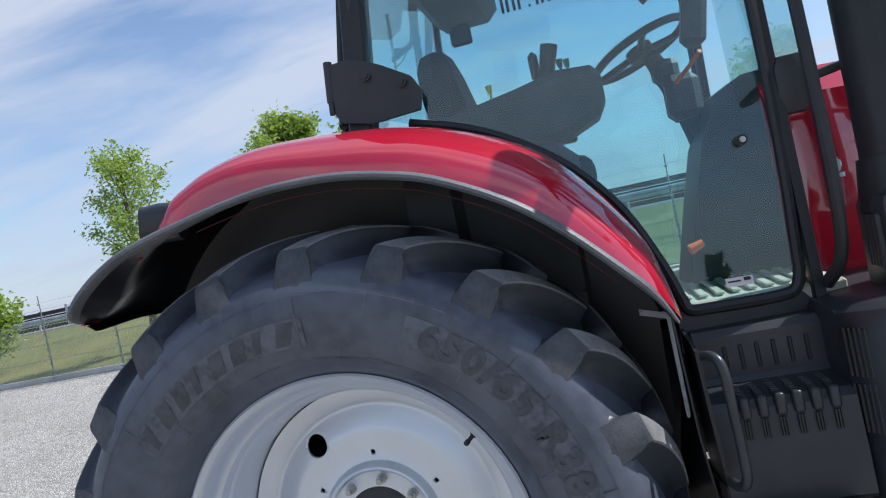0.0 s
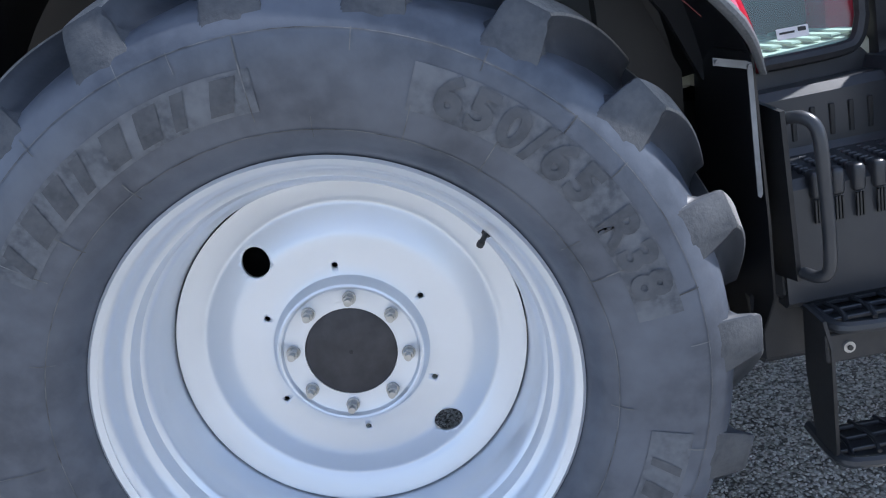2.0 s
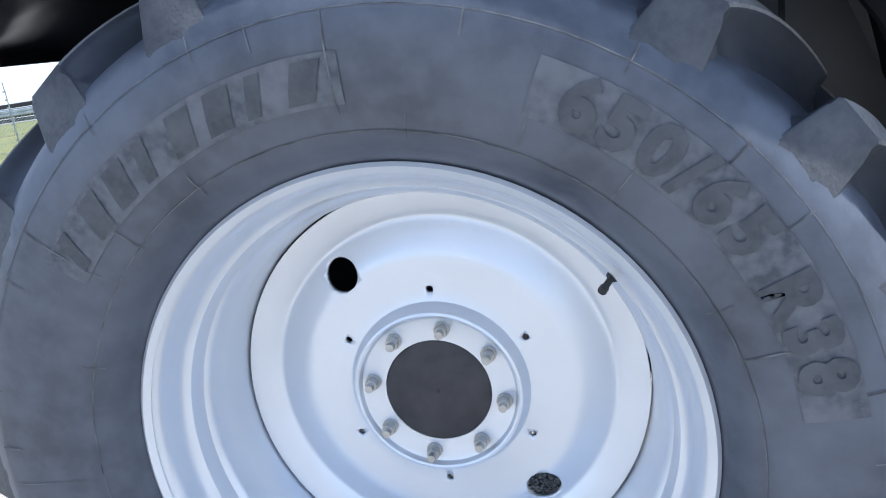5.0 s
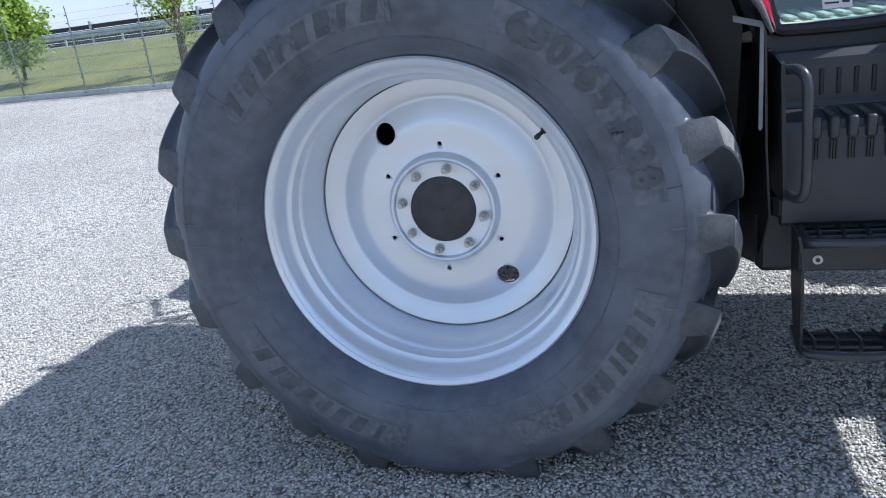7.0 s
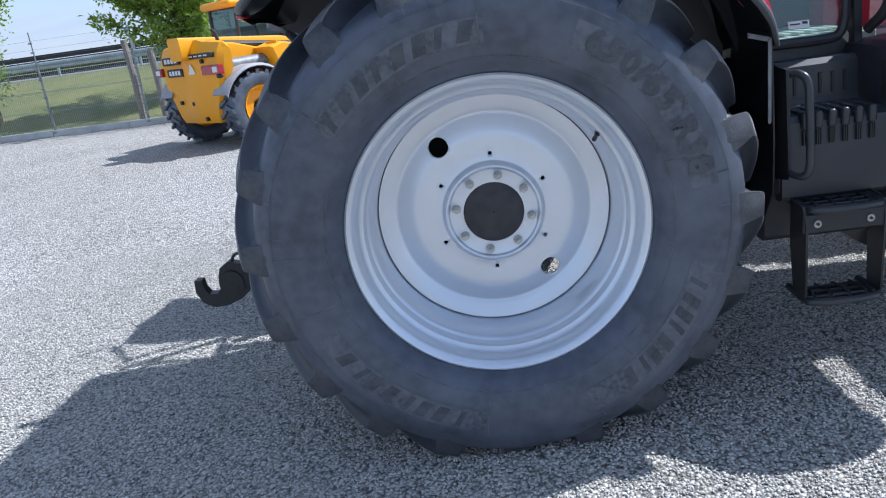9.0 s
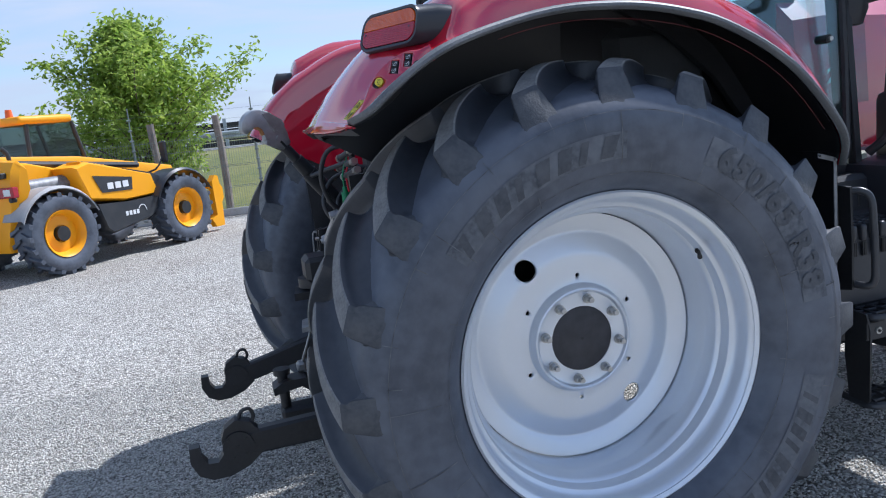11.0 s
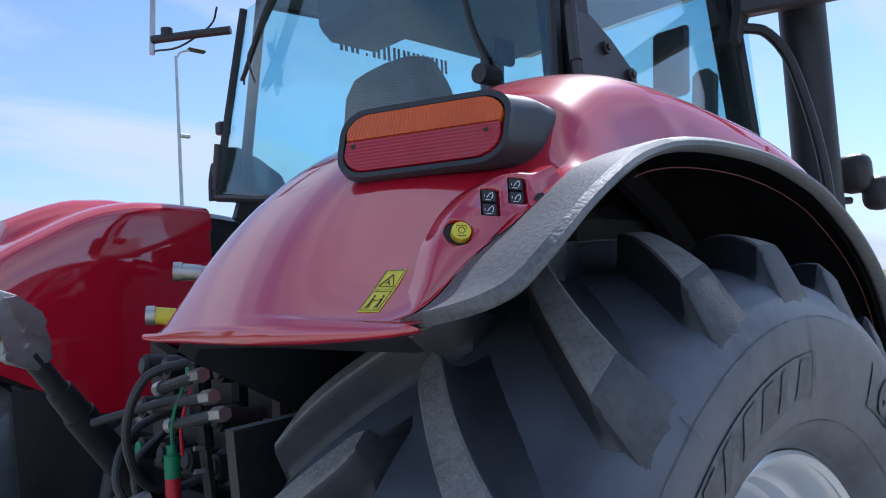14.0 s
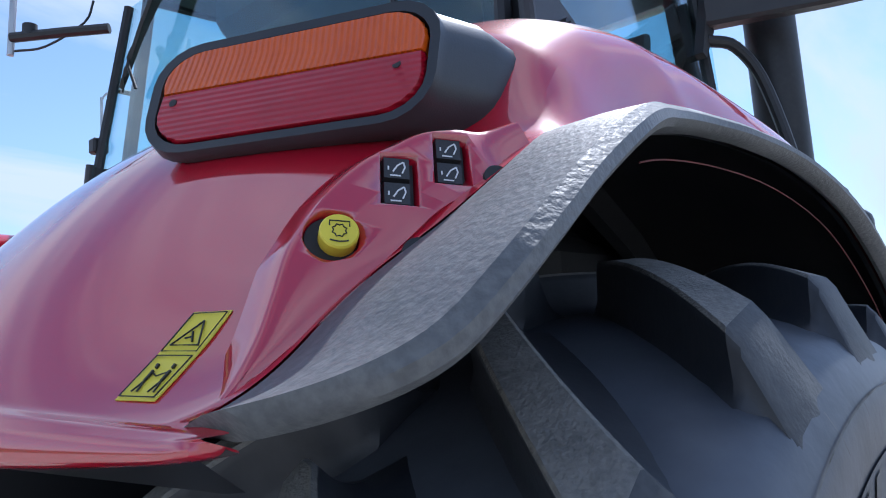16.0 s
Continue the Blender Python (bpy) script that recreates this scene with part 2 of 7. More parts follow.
M = dict(
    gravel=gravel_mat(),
    guard_grey=mat("weathered_grey_plastic", (0.30, 0.30, 0.30), 0.62, var=0.25, scale=6, var2=0.15, scale2=50, bump=0.05, bump_scale=160),
    dull_steel=mat("dull_steel", (0.17, 0.175, 0.18), 0.55, 0.3, var=0.5, scale=20),
    grass=mat("grass", (0.085, 0.108, 0.024), 0.9, var=0.9, scale=0.35, tint=(0.185, 0.180, 0.055), var2=0.8, scale2=5, bump=0.8, bump_scale=30),
    road=mat("road", (0.16, 0.16, 0.16), 0.85, var=0.5, scale=1.5),
    concrete=mat("concrete", (0.36, 0.36, 0.35), 0.85, var=0.6, scale=2, var2=0.4, scale2=40, bump=0.3),
    barrier=mat("barrier", (0.035, 0.033, 0.032), 0.8, var=0.6, scale=0.6),
    stone=mat("loose_stone", (0.293, 0.284, 0.258), 0.8, islands=1.0, tint=(0.75, 0.725, 0.66), var=0.2, scale=60),
    rail=mat("galvanised_rail", (0.38, 0.41, 0.44), 0.5, 0.6, var=0.5, scale=2),
    wire=mat("green_grey_wire", (0.20, 0.23, 0.22), 0.5, 0.3, var=0.4, scale=3),
    old_wood=mat("weathered_wood", (0.17, 0.145, 0.125), 0.9, var=0.7, scale=6, var2=0.6, scale2=40, bump=0.6, bump_scale=40),
    bark=mat("bark", (0.11, 0.085, 0.065), 0.95, var=0.7, scale=9, bump=0.8, bump_scale=45),
    leaf=leaf_mat("leaf", (0.20, 0.32, 0.045), (0.46, 0.56, 0.12)),
    leaf_far=leaf_mat("far_leaf", (0.06, 0.11, 0.03), (0.12, 0.17, 0.05)),
    red=mat("red_paint", (0.50, 0.002, 0.022), 0.42, spec=0.10, coat=1.0, coat_ior=2.2, var=0.12, scale=3, tint=(0.34, 0.008, 0.03), bump=0.02, bump_scale=500),
    dark_red=mat("red_edge", (0.10, 0.008, 0.01), 0.5, var=0.3, scale=9),
    black=mat("black_paint", (0.012, 0.013, 0.015), 0.38, var=0.5, scale=6, tint=(0.035, 0.035, 0.037), var2=0.3, scale2=70, rough_var=0.2),
    plastic=mat("black_plastic", (0.028, 0.029, 0.032), 0.45, var=0.5, scale=5, tint=(0.05, 0.05, 0.053), bump=0.15, bump_scale=400),
    charcoal=mat("charcoal_plastic", (0.024, 0.027, 0.033), 0.34, var=0.5, scale=4, tint=(0.06, 0.06, 0.06), bump=0.06, bump_scale=600),
    lip=mat("grey_moulded_plastic", (0.095, 0.100, 0.106), 0.50, var=0.5, scale=8, tint=(0.17, 0.175, 0.18), var2=0.6, scale2=150, bump=0.28, bump_scale=190),
    liner=mat("wheel_arch_liner", (0.010, 0.011, 0.015), 0.36, var=0.6, scale=4, tint=(0.03, 0.028, 0.026)),
    rubber=mat("tyre_rubber", (0.046, 0.054, 0.072), 0.38, var=0.8, scale=4.0, tint=(0.116, 0.131, 0.162), var2=0.45, scale2=22, bump=0.10, bump_scale=90, rough_var=0.15, spec=0.6),
    # smooth lug flanks, darkened further by mudguard shade put into the colour
    lug_rubber=mat("shaded_lug_rubber", (0.024, 0.028, 0.037), 0.44, var=0.7, scale=6, tint=(0.055, 0.060, 0.070), var2=0.4, scale2=40, bump=0.10, bump_scale=100, spec=0.55),
    # paler lug ends: dust, with the lit leading side painted in too
    lug_end=mat("dusty_lit_lug_end", (0.042, 0.046, 0.054), 0.62, var=0.8, scale=16, tint=(0.090, 0.094, 0.100), var2=0.5, scale2=90, bump=0.25, bump_scale=160),
    tread=mat("dusty_tread", (0.125, 0.125, 0.124), 0.85, var=0.8, scale=14, tint=(0.25, 0.247, 0.238), var2=0.7, scale2=130, bump=0.6, bump_scale=240),
    chalk=mat("chalky_rubber", (0.052, 0.059, 0.072), 0.62, var=0.9, scale=14, tint=(0.140, 0.150, 0.168), var2=0.7, scale2=60),
    mark=mat("moulded_mark_rubber", (0.036, 0.042, 0.053), 0.5, var=0.9, scale=16, tint=(0.085, 0.092, 0.105), var2=0.5, scale2=70),
    flash=mat("mould_flash", (0.16, 0.165, 0.17), 0.7, var=0.9, scale=25, tint=(0.03, 0.03, 0.03)),
    rim=mat("white_rim_paint", (0.72, 0.755, 0.80), 0.33, 0.55, coat=0.15, var=0.18, scale=5, tint=(0.60, 0.62, 0.64), bump=0.03, bump_scale=200),
    cap=mat("dark_hub_cap", (0.035, 0.033, 0.035), 0.6, var=0.5, scale=20),
    zinc=mat("zinc_plate", (0.50, 0.50, 0.49), 0.38, 0.85, var=0.5, scale=40, tint=(0.30, 0.30, 0.28)),
    steel=mat("cast_steel", (0.42, 0.43, 0.44), 0.42, 0.75, var=0.6, scale=25, tint=(0.25, 0.24, 0.22), bump=0.3, bump_scale=140),
    amber=lens_mat("amber_lens", (0.66, 0.105, 0.003), (0.50, 0.06, 0.002), "Y"),
    lens_red=lens_mat("red_lens", (0.40, 0.006, 0.022), (0.27, 0.004, 0.014), "Z"),
    yellow=mat("yellow_sticker", (0.75, 0.62, 0.05), 0.45, var=0.1),
    ink=mat("black_print", (0.02, 0.02, 0.02), 0.5),
    white=mat("white_print", (0.75, 0.75, 0.75), 0.5),
    machine=mat("yellow_machine_paint", (0.90, 0.375, 0.001), 0.45, coat=0.10, spec=0.3, var=0.15, scale=2, tint=(0.95, 0.46, 0.01)),
    screen=mat("blue_grey_interior", (0.05, 0.055, 0.06), 0.6, var=0.4, scale=5),
    seat=mat("seat_cloth", (0.025, 0.026, 0.03), 0.9, var=0.5, scale=20, bump=0.3),
    floor_mat=mat("pale_cab_floor", (0.45, 0.45, 0.36), 0.8, var=0.3, scale=6),
    green=mat("green_plastic", (0.01, 0.22, 0.09), 0.5),
    red_plastic=mat("red_plastic", (0.5, 0.01, 0.03), 0.5),
    orange=mat("orange_plastic", (0.8, 0.14, 0.02), 0.5),
    glass=glass_mat("tinted_glass", (0.80, 0.945, 0.955), 0.07),
    mirror=mat("mirror_glass", (0.75, 0.77, 0.78), 0.03, 1.0),
    smoke=glass_mat("grey_glass", (0.55, 0.62, 0.60), 0.03),
)


# ---- building helpers ----
def thing(name, at, label, category, group="", kind=""):
    return tagged(place(new(name), at), label, category, group, kind)


def place(ob, at):
    ob.location = at
    return ob


def part(name, bm, material, parent=None, label="", smooth=True, origin=None):
    """One mesh object, given in world coordinates, under its thing or part."""
    me = bpy.data.meshes.new(name)
    bmesh.ops.recalc_face_normals(bm, faces=bm.faces)
    base = Vector(origin) if origin else (parent_origin(parent) if parent else Vector())
    bmesh.ops.translate(bm, verts=bm.verts, vec=-base)
    if smooth:
        for fc in bm.faces:
            fc.smooth = True
        for e in bm.edges:
            if len(e.link_faces) == 2 and e.calc_face_angle(0) > 0.6:
                e.smooth = False
    bm.to_mesh(me)
    bm.free()
    for mm in (material if isinstance(material, (list, tuple)) else [material]):
        me.materials.append(mm)
    ob = new(name, me)
    if parent:
        ob.parent = parent
        ob.location = base - parent_origin(parent)
    else:
        ob.location = base
    if label:
        ob["label"] = label
    return ob


def parent_origin(ob):
    v = Vector()
    while ob:
        v += ob.location
        ob = ob.parent
    return v


def box(bm, lo, hi, bevel=0.0, turn=None, seg=1, mi=0):
    """A box between two corners, its edges rounded, turned about its middle."""
    lo, hi = Vector(lo), Vector(hi)
    c, s = (lo + hi) / 2, hi - lo
    t = bmesh.new()
    bmesh.ops.create_cube(t, size=1, matrix=Matrix.Diagonal((*s, 1)))
    if bevel:
        bmesh.ops.bevel(t, geom=list(t.edges), offset=min(bevel, min(s) * 0.45), segments=seg, profile=0.5, affect="EDGES")
    m = Matrix.Translation(c) @ (turn or Matrix())
    add(bm, t, m, mi)


def add(bm, t, m=None, mi=0):
    me = bpy.data.meshes.new("tmp")
    if m is not None:
        t.transform(m)
    for fc in t.faces:
        if mi:
            fc.material_index = mi
    t.to_mesh(me)
    t.free()
    bm.from_mesh(me)
    bpy.data.meshes.remove(me)


def rod(bm, a, b, r, r2=None, seg=12, mi=0):
    a, b = Vector(a), Vector(b)
    d = b - a
    t = bmesh.new()
    bmesh.ops.create_cone(t, cap_ends=True, segments=seg, radius1=r, radius2=r if r2 is None else r2, depth=d.length)
    add(bm, t, Matrix.Translation((a + b) / 2) @ d.to_track_quat("Z", "Y").to_matrix().to_4x4(), mi)


def smooth_line(pts, n=6):
    """Points on a Catmull-Rom curve through pts."""
    p = [Vector(q) for q in pts]
    p = [2 * p[0] - p[1]] + p + [2 * p[-1] - p[-2]]
    out = []
    for i in range(1, len(p) - 2):
        for k in range(n):
            t = k / n
            out.append(0.5 * (2 * p[i] + (p[i + 1] - p[i - 1]) * t + (2 * p[i - 1] - 5 * p[i] + 4 * p[i + 1] - p[i + 2]) * t * t
                              + (3 * p[i] - p[i - 1] - 3 * p[i + 1] + p[i + 2]) * t ** 3))
    out.append(p[-2])
    return out


def tube(bm, pts, r, seg=8, curve=5, taper=None):
    line = smooth_line(pts, curve) if curve > 1 else [Vector(q) for q in pts]
    rings, ref = [], None
    for i, c in enumerate(line):
        d = (line[min(i + 1, len(line) - 1)] - line[max(i - 1, 0)]).normalized()
        if ref is None:
            ref = d.orthogonal().normalized()
        ref = (ref - d * ref.dot(d)).normalized()
        o = d.cross(ref)
        rr = r if taper is None else r + (taper - r) * i / (len(line) - 1)
        rings.append([bm.verts.new(c + rr * (math.cos(a) * ref + math.sin(a) * o)) for a in (2 * math.pi * k / seg for k in range(seg))])
    for u, v in zip(rings, rings[1:]):
        for k in range(seg):
            bm.faces.new((u[k], u[(k + 1) % seg], v[(k + 1) % seg], v[k]))
    bm.faces.new(rings[0][::-1])
    bm.faces.new(rings[-1])


def revolve(bm, profile, centre, seg=96, close=False, mi=0):
    """Spin (radius, y) pairs round the wheel's axle, which runs along y."""
    c = Vector(centre)
    rings = [[bm.verts.new(c + Vector((r * math.sin(a), y, r * math.cos(a)))) for a in (2 * math.pi * k / seg for k in range(seg))] for r, y in profile]
    pairs = list(zip(rings, rings[1:])) + ([(rings[-1], rings[0])] if close else [])
    for u, v in pairs:
        for k in range(seg):
            bm.faces.new((u[k], u[(k + 1) % seg], v[(k + 1) % seg], v[k])).material_index = mi
    return rings


def sheet(bm, rows, closed=False, mi=0):
    """Faces across rows of points; returns the rows of vertices."""
    vs = [[bm.verts.new(Vector(p)) for p in row] for row in rows]
    for u, v in zip(vs, vs[1:]):
        n = len(u)
        for k in range(n if closed else n - 1):
            bm.faces.new((u[k], u[(k + 1) % n], v[(k + 1) % n], v[k])).material_index = mi
    return vs


def slab(bm, outline, thick, axis="y", mi=0):
    """A plate: an outline given in the plane across axis as (a, b, level) triples or plain 3D points, thickened along axis."""
    d = {"x": Vector((thick, 0, 0)), "y": Vector((0, thick, 0)), "z": Vector((0, 0, thick))}[axis]
    a = [bm.verts.new(Vector(p)) for p in outline]
    b = [bm.verts.new(Vector(p) + d) for p in outline]
    n = len(a)
    fs = [bm.faces.new(a), bm.faces.new(b[::-1])] + [bm.faces.new((a[i], b[i], b[(i + 1) % n], a[(i + 1) % n])) for i in range(n)]
    for fc in fs:
        fc.material_index = mi


def thicken(bm, t):
    bmesh.ops.recalc_face_normals(bm, faces=bm.faces)
    bmesh.ops.solidify(bm, geom=list(bm.faces), thickness=t)


def lettering(words, size, bend=None, bold=0.0, spacing=1.0):
    """A flat mesh of the words in the built-in font: x along the line, y up; bend maps (x, y) to a place."""
    c = bpy.data.curves.new("words", "FONT")
    c.body, c.size, c.align_x, c.resolution_u = words, size, "CENTER", 3
    c.offset, c.space_character = bold, spacing
    o = bpy.data.objects.new("words", c)
    scene.collection.objects.link(o)
    me = o.to_mesh()
    bm = bmesh.new()
    bm.from_mesh(me)
    o.to_mesh_clear()
    bpy.data.objects.remove(o)
    if bend:
        for k in range(3):
            bmesh.ops.triangulate(bm, faces=bm.faces)
            bmesh.ops.subdivide_edges(bm, edges=[e for e in bm.edges if e.calc_length() > size * 0.16], cuts=1)
        bmesh.ops.triangulate(bm, faces=bm.faces)
        for v in bm.verts:
            v.co = bend(v.co.x, v.co.y)
    return bm


# ---- setting: ground, fence, verge, road ----
def fence_y(x):
    return 14.6 - 0.11 * x


def build_ground():
    bm = bmesh.new()
    xs = [-900, -200, -60, -30, -18, -12, -8, -5, -3, -1.5, 0, 1.5, 3, 5, 8, 12, 18, 30, 60, 200, 900]
    ys = [-900, -200, -60, -30, -15, -8, -5, -3, -1.5, 0, 1.5, 3, 5, 8, 11, 14, 17]
    sheet(bm, [[(x, y, 0) for x in xs] for y in ys])
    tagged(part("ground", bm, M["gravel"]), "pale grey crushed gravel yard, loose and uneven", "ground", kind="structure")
    bm = bmesh.new()
    cols = [-700, -200, -90, -60, -45, -36, -30, -26, -22, -19, -16, -13, -10, -8, -6, -4, -2, 0, 2, 4, 7, 10, 14, 20, 28, 40, 60, 100, 220, 700]
    rows = []
    for k, (off, z) in enumerate(((0.12, 0.02), (1, 0.07), (3, 0.2), (5, 0.4), (8, 0.75), (11, 1.05), (14, 1.2), (15, 1.22), (27, 1.22), (60, 1.15), (900, 1.1))):
        rows.append([(x, fence_y(max(-60, min(60, x))) + off + 0.15 * math.sin(x * 1.3 + k), z + (0.05 * math.sin(x * 0.7 + k * 2) if 1 < off < 14 else 0)) for x in cols])
    sheet(bm, rows)
    tagged(part("grass_verge", bm, M["grass"]), "mown grass bank rising to a road, partly dry", "grass", kind="structure")
    bm = bmesh.new()
    sheet(bm, [[(x, fence_y(max(-60, min(60, x))) + o, 1.235) for x in cols] for o in (16, 25)])
    tagged(part("road", bm, M["road"]), "grey asphalt road beyond the grass bank", "road", kind="structure")


def build_kerb():
    bm = bmesh.new()
    for i in range(26):
        x0 = -30 + i * 2.0
        a, b = Vector((x0 + 0.01, fence_y(x0), 0)), Vector((x0 + 1.99, fence_y(x0 + 2), 0))
        d = (b - a).normalized()
        box(bm, (-1.0, -0.03, 0), (1.0, 0.03, 0.16), 0.008, None)
        n = len(bm.verts) - 24
        bm.verts.ensure_lookup_table()
        m = Matrix.Translation((a + b) / 2) @ Matrix.Rotation(math.atan2(d.y, d.x), 4, "Z")
        for v in bm.verts[n:]:
            v.co = m @ v.co
    tagged(part("fence_plinth", bm, M["concrete"]), "low grey concrete boards under the mesh fence", "kerb", kind="structure")


def build_fence():
    f = thing("fence", (-6, fence_y(-6), 0), "grey-green welded mesh fence with slim posts and barbed wire", "fence")
    post, panel = bmesh.new(), bmesh.new()
    rod(post, (0, 0, 0), (0, 0, 1.75), 0.024, seg=8)
    tube(post, [(0, 0, 1.7), (0, 0, 2.1), (0.01, -0.02, 2.45)], 0.014, 6, 2)
    for k in range(11):
        rod(post, (-0.042, -0.03, 0.1 + k * 0.21), (0.042, -0.03, 0.1 + k * 0.21), 0.020, seg=6)
    for k in range(49):
        x = -1.20 + 0.05 * k
        box(panel, (x - 0.0022, -0.003, 0.16), (x + 0.0022, 0.003, 1.75))
    for z in (0.2, 0.6, 0.63, 1.05, 1.08, 1.45, 1.7):
        box(panel, (-1.222, -0.008, z - 0.004), (1.222, -0.003, z + 0.004))
    for z in (1.88, 2.05, 2.25):
        box(panel, (-1.222, -0.003, z - 0.002), (1.222, 0.003, z + 0.002))
    pm = part("post", post, M["wire"], smooth=False)
    gm = part("mesh_panel", panel, M["wire"], smooth=False)
    ang = math.atan(-0.11)
    for i in range(18):
        x = -31.98 + 2.45 * i
        for src, dx in ((pm, 0), (gm, 1.225)):
            o = src if i == 0 else new(src.name.split(".")[0], src.data)
            o.parent = f
            xx = x + dx
            o.matrix_basis = Matrix.Translation(Vector((xx, fence_y(xx), 0)) - f.location) @ Matrix.Rotation(ang, 4, "Z")


def build_far():
    for x0 in range(-60, 40, 8):
        g = thing("guard_rail", (x0, 30, 1.2), "galvanised steel road guard rail on short posts", "guard rail", "guard rails along the road")
        bm = bmesh.new()
        y0, y1 = fence_y(x0) + 15.5, fence_y(x0 + 8) + 15.5
        prof = [(0, 0.42), (-0.05, 0.46), (-0.05, 0.52), (0, 0.57), (-0.05, 0.62), (-0.05, 0.70), (0, 0.74)]
        sheet(bm, [[(x0, y0 + a, 1.2 + b) for a, b in prof], [(x0 + 7.98, y1 + a, 1.2 + b) for a, b in prof]])
        thicken(bm, 0.01)
        part("beam", bm, M["rail"], g)
        for k in range(2):
            bm = bmesh.new()
            px = x0 + 2 + 4 * k
            box(bm, (px - 0.05, fence_y(px) + 15.52, 1.15), (px + 0.05, fence_y(px) + 15.62, 1.9), 0.01)
            part("post", bm, M["rail"], g)
    for i, x0 in enumerate(range(-80, 60, 10)):
        g = thing("noise_barrier", (x0, 45, 1.2), "dark banded noise barrier panel beside the road", "barrier", "noise barrier panels")
        y0, y1 = fence_y(x0) + 29, fence_y(x0 + 10) + 29
        for k in range(4):
            bm = bmesh.new()
            slab(bm, [(x0 + 0.05, y0, 1.15 + 0.36 * k), (x0 + 9.95, y1, 1.15 + 0.36 * k), (x0 + 9.95, y1, 1.47 + 0.36 * k), (x0 + 0.05, y0, 1.47 + 0.36 * k)], 0.12)
            part("panel", bm, M["barrier"], g, smooth=False)
        bm = bmesh.new()
        box(bm, (x0 - 0.1, y0 - 0.1, 1.1), (x0 + 0.1, y0 + 0.25, 2.8), 0.02)
        part("post", bm, M["rail"], g)
    for x, y, h in ((-0.85, fence_y(-0.85) + 0.35, 2.15), (-7.8, fence_y(-7.8) + 0.4, 2.0), (-7.25, fence_y(-7.25) + 0.5, 1.7), (-2.2, fence_y(-2.2) + 0.5, 2.1)):
        bm = bmesh.new()
        tube(bm, [(x, y, 0), (x + 0.02, y, h * 0.5), (x - 0.02, y, h)], 0.085, 10, 3, 0.075)
        for v in bm.verts:
            v.co += Vector((noise.noise(v.co * 5), noise.noise(v.co * 5 + Vector((9, 0, 0))), 0)) * 0.012
        tagged(part("wooden_stake", bm, M["old_wood"]), "weathered grey round wooden tree stake", "stake", "tree stakes behind the fence")


def build_tree(x, y, z0, height, radius, clear, leaves, seed, label, leaf=0.10, stems=3, mats=("bark", "leaf"), steep=1.0, taper=0.75):
    """A tapered trunk, limbs and a loose crown of small folded leaves in clumps along the twigs."""
    rnd = random.Random(seed)
    t = thing("tree", (x, y, z0), label, "tree")
    wood, tips = bmesh.new(), []
    lean = rnd.uniform(-0.1, 0.1)
    top = Vector((x + lean * 2, y, z0 + height * 0.93))
    trunk = [Vector((x, y, z0 - 0.1)), Vector((x + lean * 0.4, y + 0.05, z0 + height * 0.3)), Vector((x + lean * 1.2, y - 0.05, z0 + height * 0.6)), top]
    tube(wood, trunk, 0.022 * height, 9, 4, 0.012)
    line = smooth_line(trunk, 10)
    n = 14 * stems
    for i in range(n):
        u = clear + (0.97 - clear) * (i + rnd.random()) / n
        base = line[min(int(u * (len(line) - 1)), len(line) - 1)]
        a = i * 2.4 + rnd.uniform(-0.5, 0.5)
        body = math.sin(math.pi * min(1, max(0.15, 0.12 + (u - clear) / (1.02 - clear)))) ** 0.8 if u < clear + 0.25 else (1.03 - u) ** taper * 1.15 + 0.06
        reach = radius * (0.35 + 0.75 * rnd.random()) * body
        rise = rnd.uniform(0.35, 1.1) * steep * reach + 0.1 * height * (1 - u)
        end = base + Vector((math.cos(a) * reach, math.sin(a) * reach, rise))
        mid = base.lerp(end, 0.5) + Vector((rnd.uniform(-0.1, 0.1), rnd.uniform(-0.1, 0.1), rise * 0.1))
        tube(wood, [base, mid, end], 0.006 * height * (1.1 - u) + 0.006, 5, 2, 0.004)
        for k in range(9):
            s = 0.25 + 0.75 * k / 8
            p = base.lerp(mid, s * 2) if s < 0.5 else mid.lerp(end, s * 2 - 1)
            tips.append((p, (0.26 - 0.13 * s) * min(1.4, radius)))
    part("trunk", wood, M[mats[0]], t)
    verts, faces = [], []
    for i in range(leaves):
        p, spread = tips[rnd.randrange(len(tips))]
        c = p + Vector((rnd.gauss(0, 1), rnd.gauss(0, 1), rnd.gauss(0, 0.9))) * spread * 0.8
        q = Euler((rnd.uniform(-1.2, 1.2), rnd.uniform(-1.2, 1.2), rnd.uniform(0, 6.3)))
        s = leaf * rnd.uniform(0.6, 1.3)
        k = len(verts)
        for dx, dy, dz in ((0, -1, 0), (0.5, -0.1, 0.18), (0, 1, -0.1), (-0.5, -0.1, 0.18)):
            v = Vector((dx, dy, dz)) * s
            v.rotate(q)
            verts.append(c + v - t.location)
        faces += [(k, k + 1, k + 2), (k, k + 2, k + 3)]
    me = bpy.data.meshes.new("crown")
    me.from_pydata([tuple(v) for v in verts], [], faces)
    me.materials.append(M[mats[1]])
    o = new("crown", me)
    o.parent = t
    tagged(o, kind="stuff")


build_ground()
build_kerb()
build_fence()
build_far()
build_tree(-2.5, 17.4, 0.3, 4.5, 2.9, 0.03, 25000, 21, "bushy young tree in fresh light green leaf", 0.070, 5, steep=0.7, taper=1.05)
build_tree(-7.9, 20.0, 0.4, 6.4, 3.8, 0.12, 28000, 7, "young broadleaf tree with a full green crown", 0.080, 4, steep=0.8, taper=1.15)
build_tree(-13.3, 19.0, 0.35, 6.3, 2.0, 0.10, 7000, 12, "slender young tree with upright sparse shoots", 0.066, 2, steep=1.7)
